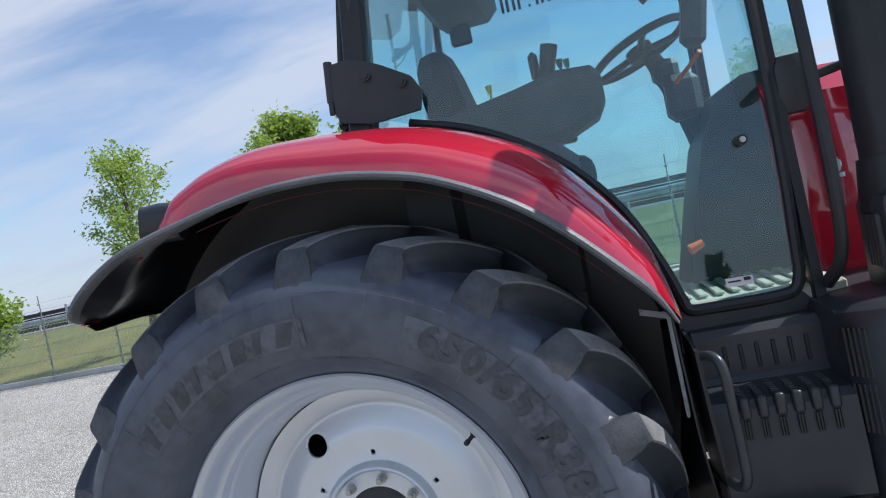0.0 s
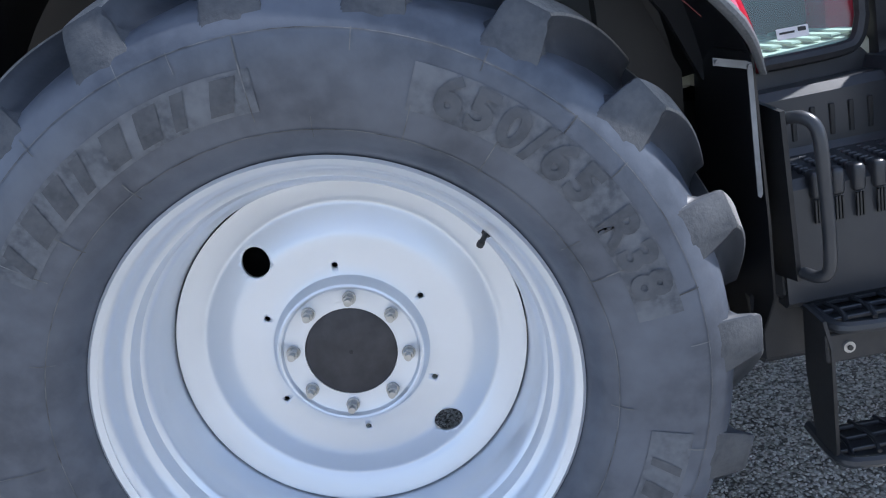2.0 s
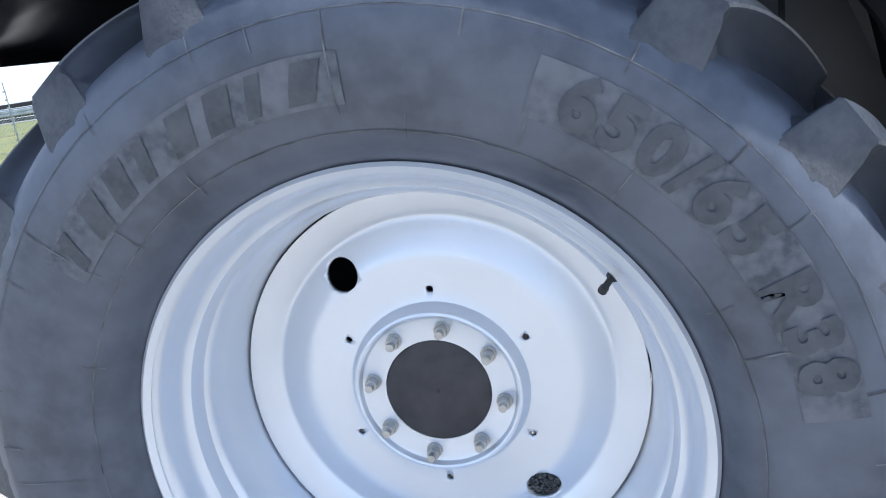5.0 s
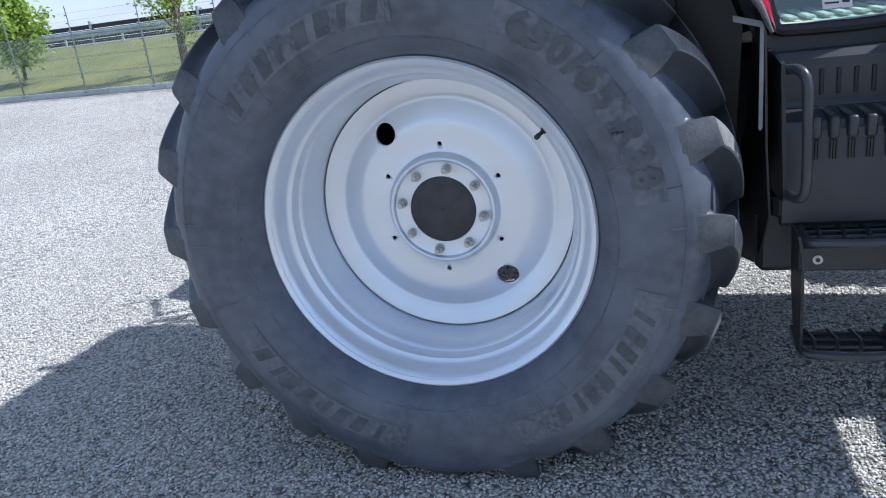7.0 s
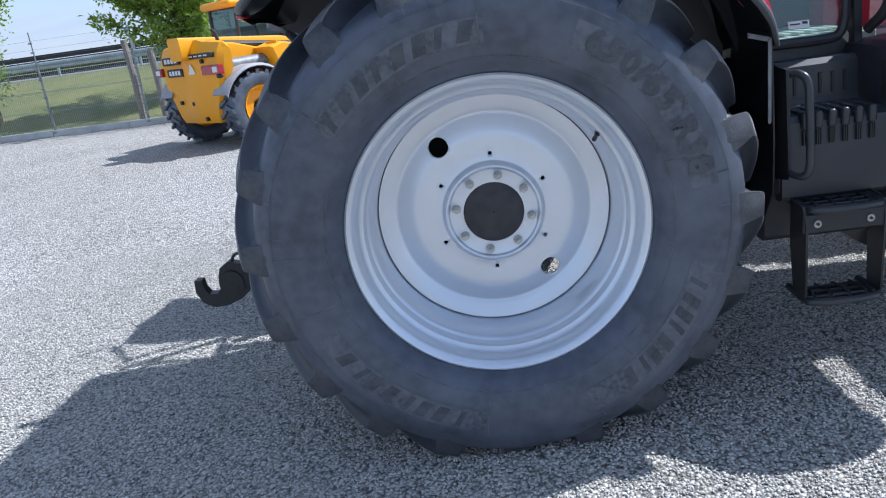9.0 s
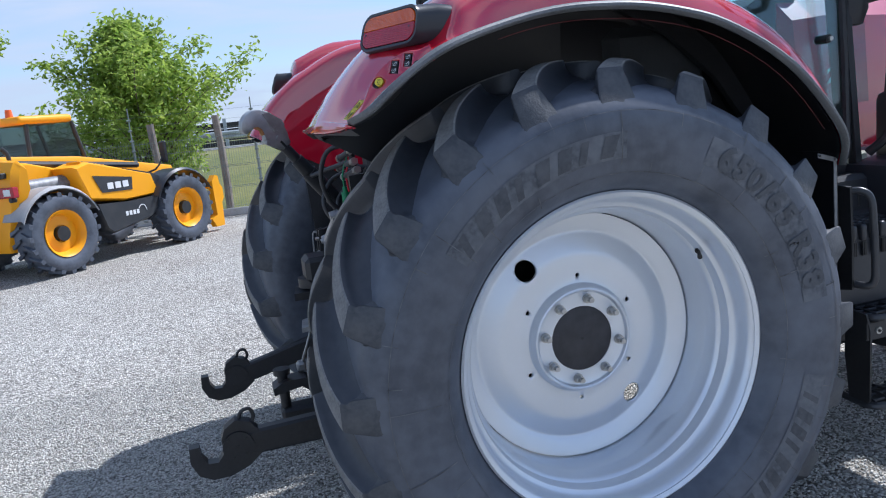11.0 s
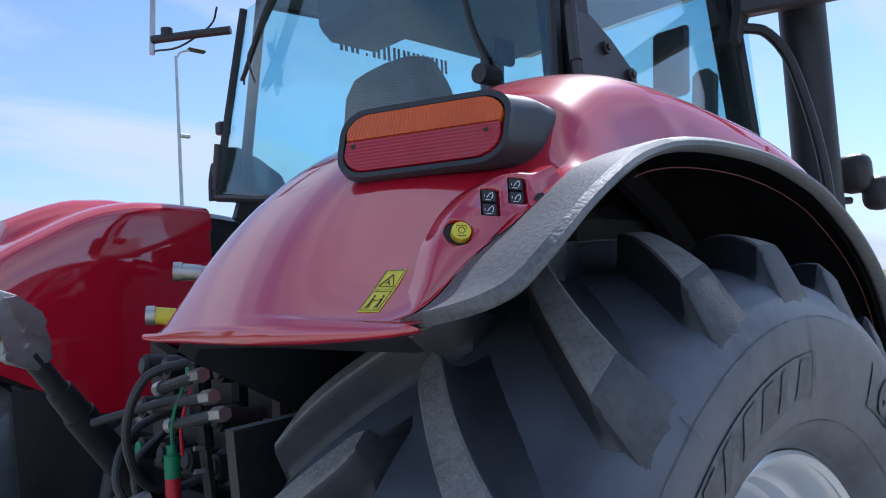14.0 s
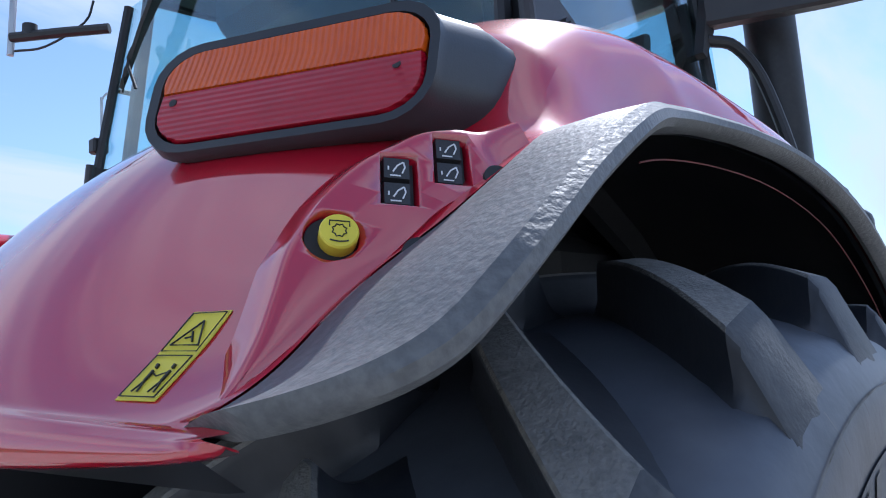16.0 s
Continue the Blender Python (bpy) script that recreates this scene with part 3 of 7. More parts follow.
build_tree(-20.6, 20.2, 0.5, 3.0, 1.7, 0.12, 4500, 13, "low round green bush by the fence", 0.11, 2)
build_tree(10.0, -40.0, 0.0, 2.7, 1.5, 0.05, 4000, 17, "round green bush at the yard's edge", 0.11, 3, ("bark", "leaf_far"))
build_tree(62, 22, 0.4, 4.6, 2.6, 0.2, 3000, 15, "distant green tree beyond the yard", 0.22, 2, ("bark", "leaf_far"))
for i in range(9):
    build_tree(-50 + i * 13 + (i * 37 % 5) * 1.5, -88 - (i * 53 % 7) * 3, 0, 6.0 + (i * 29 % 4) * 0.8, 3.4, 0.10, 1500, 30 + i, "broadleaf tree at the yard's far edge", 0.36, 2, ("bark", "leaf_far"))


# ---- tractor ----
MID = 1.345
SKEW = -0.11
CMID = 1.27
tractor = thing("tractor", (0, MID, 0), "red farm tractor with white wheel rims and a glazed cab", "tractor")
AX = Vector((0, 0.31, 0.84))
LUG_CROWN, LUG_DROP = 0.921, 0.045


def flip(y):
    return 2 * MID - y


def cflip(y):
    """The same across the cab's own middle."""
    return 2 * CMID - y


def settle(p):
    """Press what would sink below the yard flat against it."""
    if p.z < 0.012:
        p.z = 0.012 + (p.z - 0.012) * 0.06
    return p


def tyre_mesh(c, side):
    """The carcass with its bulging walls and round crown, flattened where it stands."""
    bm = bmesh.new()
    half = [(0.505, -0.20), (0.510, -0.236), (0.521, -0.243), (0.530, -0.258), (0.548, -0.285), (0.585, -0.312), (0.64, -0.326), (0.70, -0.332), (0.735, -0.330), (0.752, -0.3265),
            (0.762, -0.322), (0.785, -0.312), (0.803, -0.297), (0.814, -0.276), (0.824, -0.245), (0.837, -0.19), (0.847, -0.13), (0.853, -0.065)]
    prof = half + [(0.855, 0)] + [(r, -y) for r, y in reversed(half)]
    revolve(bm, prof, (0, 0, 0), 144, close=True)
    for v in bm.verts:
        v.co.y *= side
        v.co += c
        if v.co.z < 0.10:
            v.co.y += (v.co.y - c.y) * 0.05 * min(1, (0.10 - v.co.z) / 0.1)
        settle(v.co)
    return bm


def carcass_r(y):
    """The carcass radius under the tread at a distance from the middle plane."""
    pts = [(0.0, 0.855), (0.065, 0.853), (0.13, 0.847), (0.19, 0.837), (0.245, 0.824), (0.276, 0.814), (0.297, 0.803), (0.312, 0.785), (0.322, 0.762)]
    y = abs(y)
    for (y0, r0), (y1, r1) in zip(pts, pts[1:]):
        if y <= y1:
            return r0 + (r1 - r0) * (y - y0) / (y1 - y0)
    return pts[-1][1]


def lug_mesh(row, side, turn=0.0, c=None):
    """One curved tread lug at the top of the wheel: a worn flat top, a hollowed leading flank, a steep trailing flank and a flat outer end."""
    bm = bmesh.new()
    n = 15
    vs = []
    for i in range(n + 1):
        s = i / n
        y = -0.012 - 0.260 * s
        mid = 18.5 + 72.0 * y + 35 * y * y
        top = LUG_CROWN - LUG_DROP * (abs(y) / 0.272) ** 2.8
        base = carcass_r(y)
        wt = 1.85 + 0.85 * s ** 3
        nose = 0.55 if i == 0 else 1.0
        reach = (7.6 - 5.4 * s ** 4) * nose
        h = top - base
        wt *= nose
        ring = [(base - 0.012, mid - wt - 3.6), (base + 0.002, mid - wt - 1.5), (base + 0.25 * h, mid - wt - 0.75), (top - 0.012, mid - wt - 0.30), (top - 0.004, mid - wt - 0.06), (top, mid - wt + 0.28),
                (top, mid + wt - 0.28), (top - 0.004, mid + wt + 0.06)]
        for u in (0.06, 0.16, 0.30, 0.48, 0.72):
            ring.append((top - 0.012 - (h - 0.012) * (1 - (1 - u) ** 2.3), mid + wt + 0.2 + reach * u ** 1.7))
        ring.append((base - 0.012, mid + wt + 0.4 + reach))
        vs.append([(r, radians(a), y) for r, a in ring])
    # the flat outer end leans out to the foot of the lug
    m = len(vs[0])
    end = vs[-1]
    for f in (0.12, 1.0):
        vs.append([(r - (r - 0.762) * f * 0.97 if j not in (0, m - 1) else r - 0.05 * f, a + (radians(1.3) * f if j > m // 2 else -radians(1.7) * f), y - 0.008 * min(1.0, f * 6) - 0.040 * f) for j, (r, a, y) in enumerate(end)])
    grid = [[bm.verts.new(Vector((r * math.sin(a), row * y * side, r * math.cos(a)))) for r, a, y in ring] for ring in vs]
    for i, (u, v) in enumerate(zip(grid, grid[1:])):
        for j in range(m - 1):
            bm.faces.new((u[j], u[j + 1], v[j + 1], v[j])).material_index = (2 if j > 3 else 0) if i >= n else 1 if 4 <= j <= 6 else 0
    bm.faces.new(grid[0])
    bmesh.ops.remove_doubles(bm, verts=bm.verts, dist=0.0003)
    if c is not None:
        m4 = Matrix.Rotation(turn, 4, "Y")
        for v in bm.verts:
            v.co = m4.inverted() @ (settle(m4 @ v.co + c) - c)
    return bm


def punch(ob, cutter):
    """Cut the cutter's solids, given in world coordinates, out of ob for good."""
    cut = part("cutter", cutter, None)
    b = ob.modifiers.new("cut", "BOOLEAN")
    b.object, b.operation, b.solver = cut, "DIFFERENCE", "EXACT"
    bpy.context.view_layer.update()
    me = bpy.data.meshes.new_from_object(ob.evaluated_get(bpy.context.evaluated_depsgraph_get()))
    ob.modifiers.clear()
    ob.data = me
    bpy.data.objects.remove(cut)


def wheel(c, side, near):
    """A dished steel rim with its tyre, cover, nuts and valve. y values run from the wheel's middle plane outwards."""
    bm = bmesh.new()
    # barrel and flanges
    out = [(0.500, -0.244), (0.512, -0.252), (0.519, -0.247), (0.517, -0.240), (0.504, -0.236), (0.494, -0.229), (0.488, -0.214), (0.485, -0.190), (0.4815, -0.176), (0.474, -0.168), (0.464, -0.163), (0.460, -0.154),
           (0.4585, -0.138), (0.4555, -0.129), (0.447, -0.123), (0.4425, -0.114), (0.440, -0.094), (0.4355, -0.082), (0.4325, -0.066), (0.431, -0.030), (0.430, 0.05), (0.45, 0.12), (0.485, 0.22), (0.515, 0.25), (0.52, 0.24)]
    lit = [(r + 0.012, y) for r, y in reversed(out[5:-2])]
    revolve(bm, [(r, y * side) for r, y in out + lit], c, 128, close=True)
    w = part("wheel", bm, M["rim"], tractor, "white painted steel wheel rim", origin=c)
    bm = bmesh.new()
    dish = [(0.4272, 0.026), (0.4262, 0.0235), (0.423, 0.0240), (0.412, 0.0275), (0.396, 0.0330), (0.380, 0.0390), (0.371, 0.0432), (0.3665, 0.0462), (0.363, 0.0476), (0.3585, 0.0470), (0.352, 0.0444), (0.338, 0.0385), (0.318, 0.0305), (0.302, 0.0245), (0.294, 0.0220), (0.285, 0.0204), (0.274, 0.020), (0.258, 0.020), (0.225, 0.020), (0.196, 0.020), (0.190, 0.018), (0.184, 0.010), (0.179, -0.006), (0.176, -0.011),
            (0.171, -0.013), (0.167, -0.011), (0.162, -0.001), (0.158, 0.001), (0.112, 0.002), (0.112, 0.03)]
    back = [(r, y + 0.012) for r, y in reversed(dish[:-1])]
    revolve(bm, [(r, y * side) for r, y in dish[:-1] + back], c, 160, close=True)
    disc = part("disc", bm, M["rim"], w, "white dished wheel disc with round holes")
    bm = bmesh.new()
    for ang, rad, size in [(-34, 0.310, 0.036), (142, 0.310, 0.036)] + [(2.5 + 60 * i, 0.2155, 0.0075) for i in range(6)]:
        a = radians(ang)
        p = c + Vector((rad * math.sin(a), 0.03 * side, rad * math.cos(a)))
        rod(bm, p - Vector((0, 0.05, 0)), p + Vector((0, 0.05, 0)), size, seg=32)
    punch(disc, bm)
    bm = bmesh.new()
    revolve(bm, [(r, y * side) for r, y in [(0.0001, -0.001), (0.105, -0.001), (0.111, 0.003), (0.111, 0.02)]], c, 64)
    rod(bm, c + Vector((0, -0.0025 * side, 0)), c + Vector((0, 0.002 * side, 0)), 0.005, seg=12, mi=1)
    part("hub_cap", bm, [M["cap"], M["ink"]], w, "dark round hub cover")
    for i in range(8):
        a = radians(11.5 + 45 * i)
        p = c + Vector((0.1385 * math.sin(a), 0, 0.1385 * math.cos(a)))
        bm = bmesh.new()
        o = Vector((0, -side, 0))
        rod(bm, p, p + o * 0.006, 0.0165, seg=20)
        rod(bm, p + o * 0.006, p + o * 0.024, 0.0135, seg=6)
        rod(bm, p + o * 0.024, p + o * 0.038, 0.0085, seg=12)
        part("wheel_nut", bm, M["zinc"], w, "galvanised wheel nut")
    bm = bmesh.new()
    a = radians(54.5)
    p = c + Vector((0.463 * math.sin(a), -0.133 * side, 0.463 * math.cos(a)))
    d = Vector((-math.sin(a) * 0.55, -0.8 * side, -math.cos(a) * 0.55)).normalized()
    rod(bm, p, p + d * 0.012, 0.011, seg=10)
    rod(bm, p + d * 0.01, p + d * 0.04, 0.006, seg=10)
    rod(bm, p + d * 0.04, p + d * 0.052, 0.008, seg=8)
    part("valve", bm, M["ink"], w, "black tyre valve")
    part("tyre", tyre_mesh(c, side), M["rubber"], w, "dusty black tractor tyre with deep lugs")
    for row in (-1, 1):
        src = None
        for k in range(20):
            turn = radians(-0.6) + 2 * math.pi / 20 * (k + (0.5 if row < 0 else 0))
            low = math.cos(turn + radians(10)) < -0.72
            if src is None or low:
                o = part("lug", lug_mesh(row, side, turn, c if low else None), [M["lug_rubber"], M["tread"], M["lug_end"]], w, origin=(0, 0, 0))
                o.location = (0, 0, 0)
                src = src or (None if low else o.data)
            else:
                o = new("lug", src)
                o.parent = w
            o.matrix_basis = Matrix.Rotation(turn, 4, "Y")
    if near:
        sidewall_marks(c, w)
    return w


def side_y(r):
    """The near sidewall's surface at a radius, as y from the wheel's middle plane."""
    pts = [(0.535, -0.262), (0.548, -0.285), (0.585, -0.312), (0.64, -0.326), (0.70, -0.332), (0.735, -0.330), (0.752, -0.3265), (0.762, -0.322), (0.785, -0.312)]
    for (r0, y0), (r1, y1) in zip(pts, pts[1:]):
        if r <= r1:
            return y0 + (y1 - y0) * (r - r0) / (r1 - r0)
    return pts[-1][1]


def polar(c, ang, r, lift):
    return c + Vector((r * math.sin(ang), side_y(r) - lift, r * math.cos(ang)))


def sidewall_marks(c, w):
    def band(a0, a1, r0, r1, lift=0.0022):
        bm = bmesh.new()
        n = max(2, int((a1 - a0) / 1.5))
        rows = [[polar(c, radians(a0 + (a1 - a0) * i / n), r0 + (r1 - r0) * j / 4, lift) for j in range(5)] for i in range(n + 1)]
        sheet(bm, rows)
        return bm

    for a0, a1, r0, r1, name in ((25.4, 82.5, 0.630, 0.716, "size_plate"), (-52, 1.8, 0.617, 0.694, "maker_plate"), (104, 158, 0.638, 0.722, "maker_plate"), (190, 246, 0.638, 0.715, "maker_plate")):
        part(name, band(a0, a1, r0, r1), M["chalk"], w, "lighter roughened patch on the tyre wall")

    mid, rb = radians(54.0), 0.640

    def bend(x, y):
        return polar(c, mid + x / 0.645, rb + y, 0.0055)

    part("size_marking", lettering("650/65 R38", 0.100, bend, 0.0044, 1.20), M["mark"], w, "moulded tyre size figures", smooth=False)
    for a0, a1, r0, r1, count in ((-50, 0.2, 0.625, 0.686, 8), (109, 147, 0.648, 0.712, 8), (196, 240, 0.648, 0.706, 8)):
        bm = bmesh.new()
        for i in range(count):
            b = a0 + (a1 - a0) * i / count
            e = b + (a1 - a0) / count * (0.62 if i % 3 else 0.34)
            lean = 0.10 * (a1 - a0) / count
            sheet(bm, [[polar(c, radians(b + (e - b) * k / 2 + lean * j), r0 + (r1 - r0) * j / 3, 0.004) for j in range(4)] for k in range(3)])
        part("maker_marking", bm, M["mark"], w, "plain dark bars in place of the maker's name", smooth=False)
    # thin mould flash lines across the wall
    rnd = random.Random(5)
    bm = bmesh.new()
    for i in range(44):
        a = radians(i * 8.18 + rnd.uniform(-2, 2))
        r0, r1 = rnd.choice(((0.57, 0.64), (0.715, 0.755), (0.60, 0.75), (0.735, 0.775), (0.56, 0.60)))
        hw = rnd.uniform(0.0007, 0.0014)
        sheet(bm, [[polar(c, a + s * hw / 0.7, r0 + (r1 - r0) * j / 5, 0.003) for s in (-1, 1)] for j in range(6)])
    for r in (0.575, 0.752):
        sheet(bm, [[polar(c, 2 * math.pi * k / 120, r + s * 0.0008, 0.002) for s in (-1, 1)] for k in range(121)])
    part("mould_line", bm, M["flash"], w, "thin raised mould lines", smooth=False)


wheel(AX, 1, True)
wheel(Vector((AX.x + SKEW, flip(AX.y), AX.z)), -1, False)


# rear mudguard, from the front foot over the top to the rear tip: outer edge (x, y, z) and crown (x, z)
STATIONS = [((0.972, 0.160, 1.315), (1.000, 1.300)), ((0.930, 0.105, 1.392), (0.972, 1.440)), ((0.868, 0.072, 1.470), (0.930, 1.560)), ((0.733, 0.053, 1.612), (0.790, 1.765)),
            ((0.600, 0.051, 1.718), (0.640, 1.895)), ((0.430, 0.055, 1.810), (0.430, 1.990)), ((0.300, 0.060, 1.852), (0.270, 2.030)),
            ((0.150, 0.070, 1.881), (0.110, 2.052)), ((0.000, 0.082, 1.890), (-0.060, 2.062)), ((-0.100, 0.088, 1.887), (-0.170, 2.057)),
            ((-0.200, 0.078, 1.873), (-0.270, 2.036)), ((-0.300, 0.056, 1.851), (-0.360, 2.000)), ((-0.400, 0.026, 1.825), (-0.450, 1.952)),
            ((-0.486, 0.003, 1.795), (-0.530, 1.908)), ((-0.560, -0.005, 1.757), (-0.600, 1.856)), ((-0.610, -0.007, 1.724), (-0.645, 1.815)), ((-0.650, -0.004, 1.694), (-0.684, 1.775)),
            ((-0.680, 0.006, 1.668), (-0.716, 1.737)), ((-0.702, 0.024, 1.653), (-0.742, 1.703)), ((-0.721, 0.056, 1.642), (-0.764, 1.674)), ((-0.738, 0.098, 1.634), (-0.780, 1.652)), ((-0.746, 0.120, 1.631), (-0.789, 1.640))]
LIPS = smooth_line([a for a, b in STATIONS], 4)
TOPS = smooth_line([(b[0], 0, b[1]) for a, b in STATIONS], 4)

STRIP_END = len(LIPS) - 6


def strip_width(u):
    """The width of the grained edge strip along the mudguard."""
    def ramp(a, b):
        t = max(0.0, min(1.0, (u - a) / (b - a)))
        return t * t * (3 - 2 * t)

    return 0.024 + 0.060 * max(0.0, min(1.0, (u - 0.44) / 0.16)) + 0.042 * ramp(0.62, 0.76) - 0.116 * max(0.0, (u - 0.78) / 0.22) ** 1.7


def strip_dip(u):
    """How far the strip's inner edge dips towards the rear, 0 to 1."""
    t = max(0.0, min(1.0, (u - 0.60) / 0.10))
    return t * t * (3 - 2 * t)


def shell_row(i, Y):
    """A line across the red shell, from the strip over the crown and down the inner wall."""
    l, t, u = LIPS[i], TOPS[i], i / (len(LIPS) - 1)
    y0 = l.y + (strip_width(u) if i <= STRIP_END else -0.004)
    o = Vector((l.x, 0, l.z - 0.84)).normalized() * 0.012 * min(1, (1 - u) * 5) * (1 - strip_dip(u))
    row = [Vector((l.x + o.x, Y(y0), l.z + o.z + 0.002))]
    for v in (0.06, 0.15, 0.28, 0.42, 0.58, 0.78, 1.0):
        k = max(0.0, min(1.0, (u - 0.55) / 0.05))
        e = 2 + 0.9 * max(0.0, 1 - abs(u - 0.50) / 0.16)
        f = (1 - k) * (1 - (1 - v) ** e) ** (1 / e) + k * (0.25 * v + 0.75 * v * v * (3 - 2 * v))
        q = 1 - f
        row.append(Vector((l.x + o.x * q + (t.x - l.x) * f, Y(y0 + (0.44 - y0) * v), l.z + o.z * q + (t.z - l.z) * f)))
    return row


def fender(side):
    def Y(y):
        return y if side > 0 else flip(y)

    n = len(LIPS)
    bm = bmesh.new()
    rows = []
    for i, t in enumerate(TOPS):
        row = shell_row(i, Y)
        if t.x < 0.12:
            u = max(0.0, (-t.x - 0.30) / 0.487)
            zb = 1.36 + 0.272 * max(0.0, min(1.0, u))
            for y, d in ((0.52, 0.001), (0.60, 0.004), (0.65, 0.012), (0.678, 0.030), (0.692, 0.060)):
                row.append(Vector((t.x, Y(y), max(t.z - d, zb))))
            z1 = row[-1].z
            for k in (0.33, 0.66, 1.0):
                row.append(Vector((t.x, Y(0.694 + 0.012 * k), z1 + (zb - z1) * k)))
        rows.append(row)
    # rolled rear edge, bowed down in the middle
    last = rows[-1]
    for dx, dz in ((-0.003, 0.30), (-0.003, 0.75), (0.004, 1.0), (0.030, 1.0)):
        rows.append([p + Vector((dx, 0, -dz * (0.010 + 0.018 * max(0.0, math.sin(math.pi * min(1.0, max(0.0, (abs(p.y - Y(0.0)) - 0.12) / 0.60)))))) ) for p in last])
    wide = [r for r in rows if len(r) > 8]
    narrow = [r for r in rows if len(r) == 8] + [wide[0][:8]]
    sheet(bm, narrow)
    vs = sheet(bm, wide)
    bm.faces.new([r[0] for r in vs[-5:]])
    bmesh.ops.remove_doubles(bm, verts=bm.verts, dist=0.0004)
    bmesh.ops.dissolve_degenerate(bm, edges=bm.edges, dist=0.0002)
    fd = part("fender", bm, M["red"], tractor, "glossy red rear mudguard")
    fine = fd.modifiers.new("fine", "SUBSURF")
    fine.levels = fine.render_levels = 2
    # grained edge strip with a rolled outer edge
    bm = bmesh.new()
    rows = []
    for i, l in enumerate(LIPS[:STRIP_END + 1]):
        u = i / (n - 1)
        w = strip_width(u)
        o = Vector((-l.x, 0, 0.84 - l.z)).normalized()
        k = 0.35 + 0.65 * min(1.0, i / 6)
        rows.append([Vector((l.x, Y(l.y + y), l.z)) + o * d * k for y, d in ((w + 0.003, 0.004), (0.02, 0.008), (0.004, 0.006), (-0.003, 0.000), (-0.002, -0.008), (0.006, -0.015), (w * 0.5, -0.0165 + 0.006 * strip_dip(u)), (w - 0.003, -0.0155 + 0.014 * strip_dip(u)), (w + 0.003, -0.007 + 0.010 * strip_dip(u)))])
    vs = sheet(bm, rows, closed=True)
    bm.faces.new(vs[0])
    bm.faces.new(vs[-1])
    part("edge_strip", bm, M["lip"], fd, "grey grained plastic edge strip")
    # black liner and inner arch wall under the shell
    bm = bmesh.new()
    rows = []
    for i, (l, t) in enumerate(zip(LIPS, TOPS)):
        o = Vector((-l.x, 0, 0.84 - l.z)).normalized()
        k = min(1.0, (n - 1 - i) / 10)
        foot = Vector((t.x * (0.94 + 0.045 * (1 - k)), 0, max(1.0, t.z - 0.55 * k - 0.03)))
        if t.x < 0.05:
            foot = Vector((t.x * 0.995, 0, 1.345 + 0.272 * max(0.0, min(1.0, (-t.x - 0.30) / 0.487))))
        row = [Vector((l.x, Y(l.y + 0.03), l.z)) + o * 0.006]
        row += [p + o * (0.016 + 0.022 * max(0.0, 1 - abs(i / (n - 1) - 0.74) / 0.18)) + Vector((0, 0.016 * side * (1 - j / 7), 0)) for j, p in enumerate(shell_row(i, Y))]
        row += [Vector((t.x, Y(0.60), t.z)) + o * 0.022, Vector((t.x, Y(0.66), t.z)) + o * 0.05, Vector((t.x, Y(0.682), t.z)) + o * (0.03 + 0.09 * k), foot + Vector((0, Y(0.684), 0))]
        rows.append(row)
    rows.append([p + Vector((0.026, 0, -0.020)) for p in rows[-1]])
    sheet(bm, rows)
    part("liner", bm, M["liner"], fd, "black wheel arch liner")
    bm = bmesh.new()
    tube(bm, [p + Vector((-p.x, 0, 0.84 - p.z)).normalized() * 0.030 + Vector((0, Y(p.y + 0.045) - p.y, 0)) for p in LIPS[8:46:3]], 0.0011, 6, 2)
    part("seam", bm, M["dark_red"], fd, "dark red sealing seam inside the arch")
    bm = bmesh.new()
    sheet(bm, [[(0.962, Y(0.185), 1.36), (0.975, Y(0.40), 1.36), (0.99, Y(0.62), 1.36)], [(0.972, Y(0.19), 1.0), (0.98, Y(0.40), 1.0), (0.97, Y(0.62), 1.0)], [(0.99, Y(0.24), 0.80), (0.95, Y(0.42), 0.76), (0.92, Y(0.62), 0.76)], [(0.97, Y(0.33), 0.62), (0.93, Y(0.46), 0.60), (0.90, Y(0.62), 0.60)]])
    thicken(bm, 0.006)
    part("mud_flap", bm, M["liner"], fd, "black mud flap in front of the wheel")
    bm = bmesh.new()
    slab(bm, [(0.10, Y(0.69), 1.95), (0.45, Y(0.66), 1.90), (0.70, Y(0.64), 1.72), (0.86, Y(0.63), 1.52), (0.95, Y(0.62), 1.30), (0.92, Y(0.62), 0.70), (0.30, Y(0.66), 0.70), (0.10, Y(0.69), 1.0)], 0.01 * side)
    part("arch_wall", bm, M["liner"], fd, "black inner wall of the wheel arch")
    if side > 0:
        bm = bmesh.new()
        slab(bm, [(0.946, 0.182, 1.346), (0.956, 0.180, 1.340), (0.956, 0.180, 1.068), (0.951, 0.180, 1.060), (0.946, 0.182, 1.064)], 0.004)
        slab(bm, [(0.880, 0.183, 1.366), (0.946, 0.182, 1.346), (0.946, 0.182, 1.330), (0.880, 0.183, 1.350)], 0.004)
        for x, z in ((0.886, 1.356), (0.949, 1.335)):
            rod(bm, (x, 0.188, z), (x, 0.174, z), 0.0045, seg=8)
        part("bracket", bm, M["dull_steel"], fd, "dull metal bracket strip")
        bm = bmesh.new()
        rod(bm, (0.735, 0.46, 1.40), (0.735, 0.63, 1.40), 0.004, seg=8)
        rod(bm, (0.735, 0.455, 1.40), (0.735, 0.47, 1.40), 0.012, seg=10)
        part("arch_bolt", bm, M["screen"], fd, "dull grey bolt head")
    return fd


near_fender = fender(1)
far_fender = fender(-1)


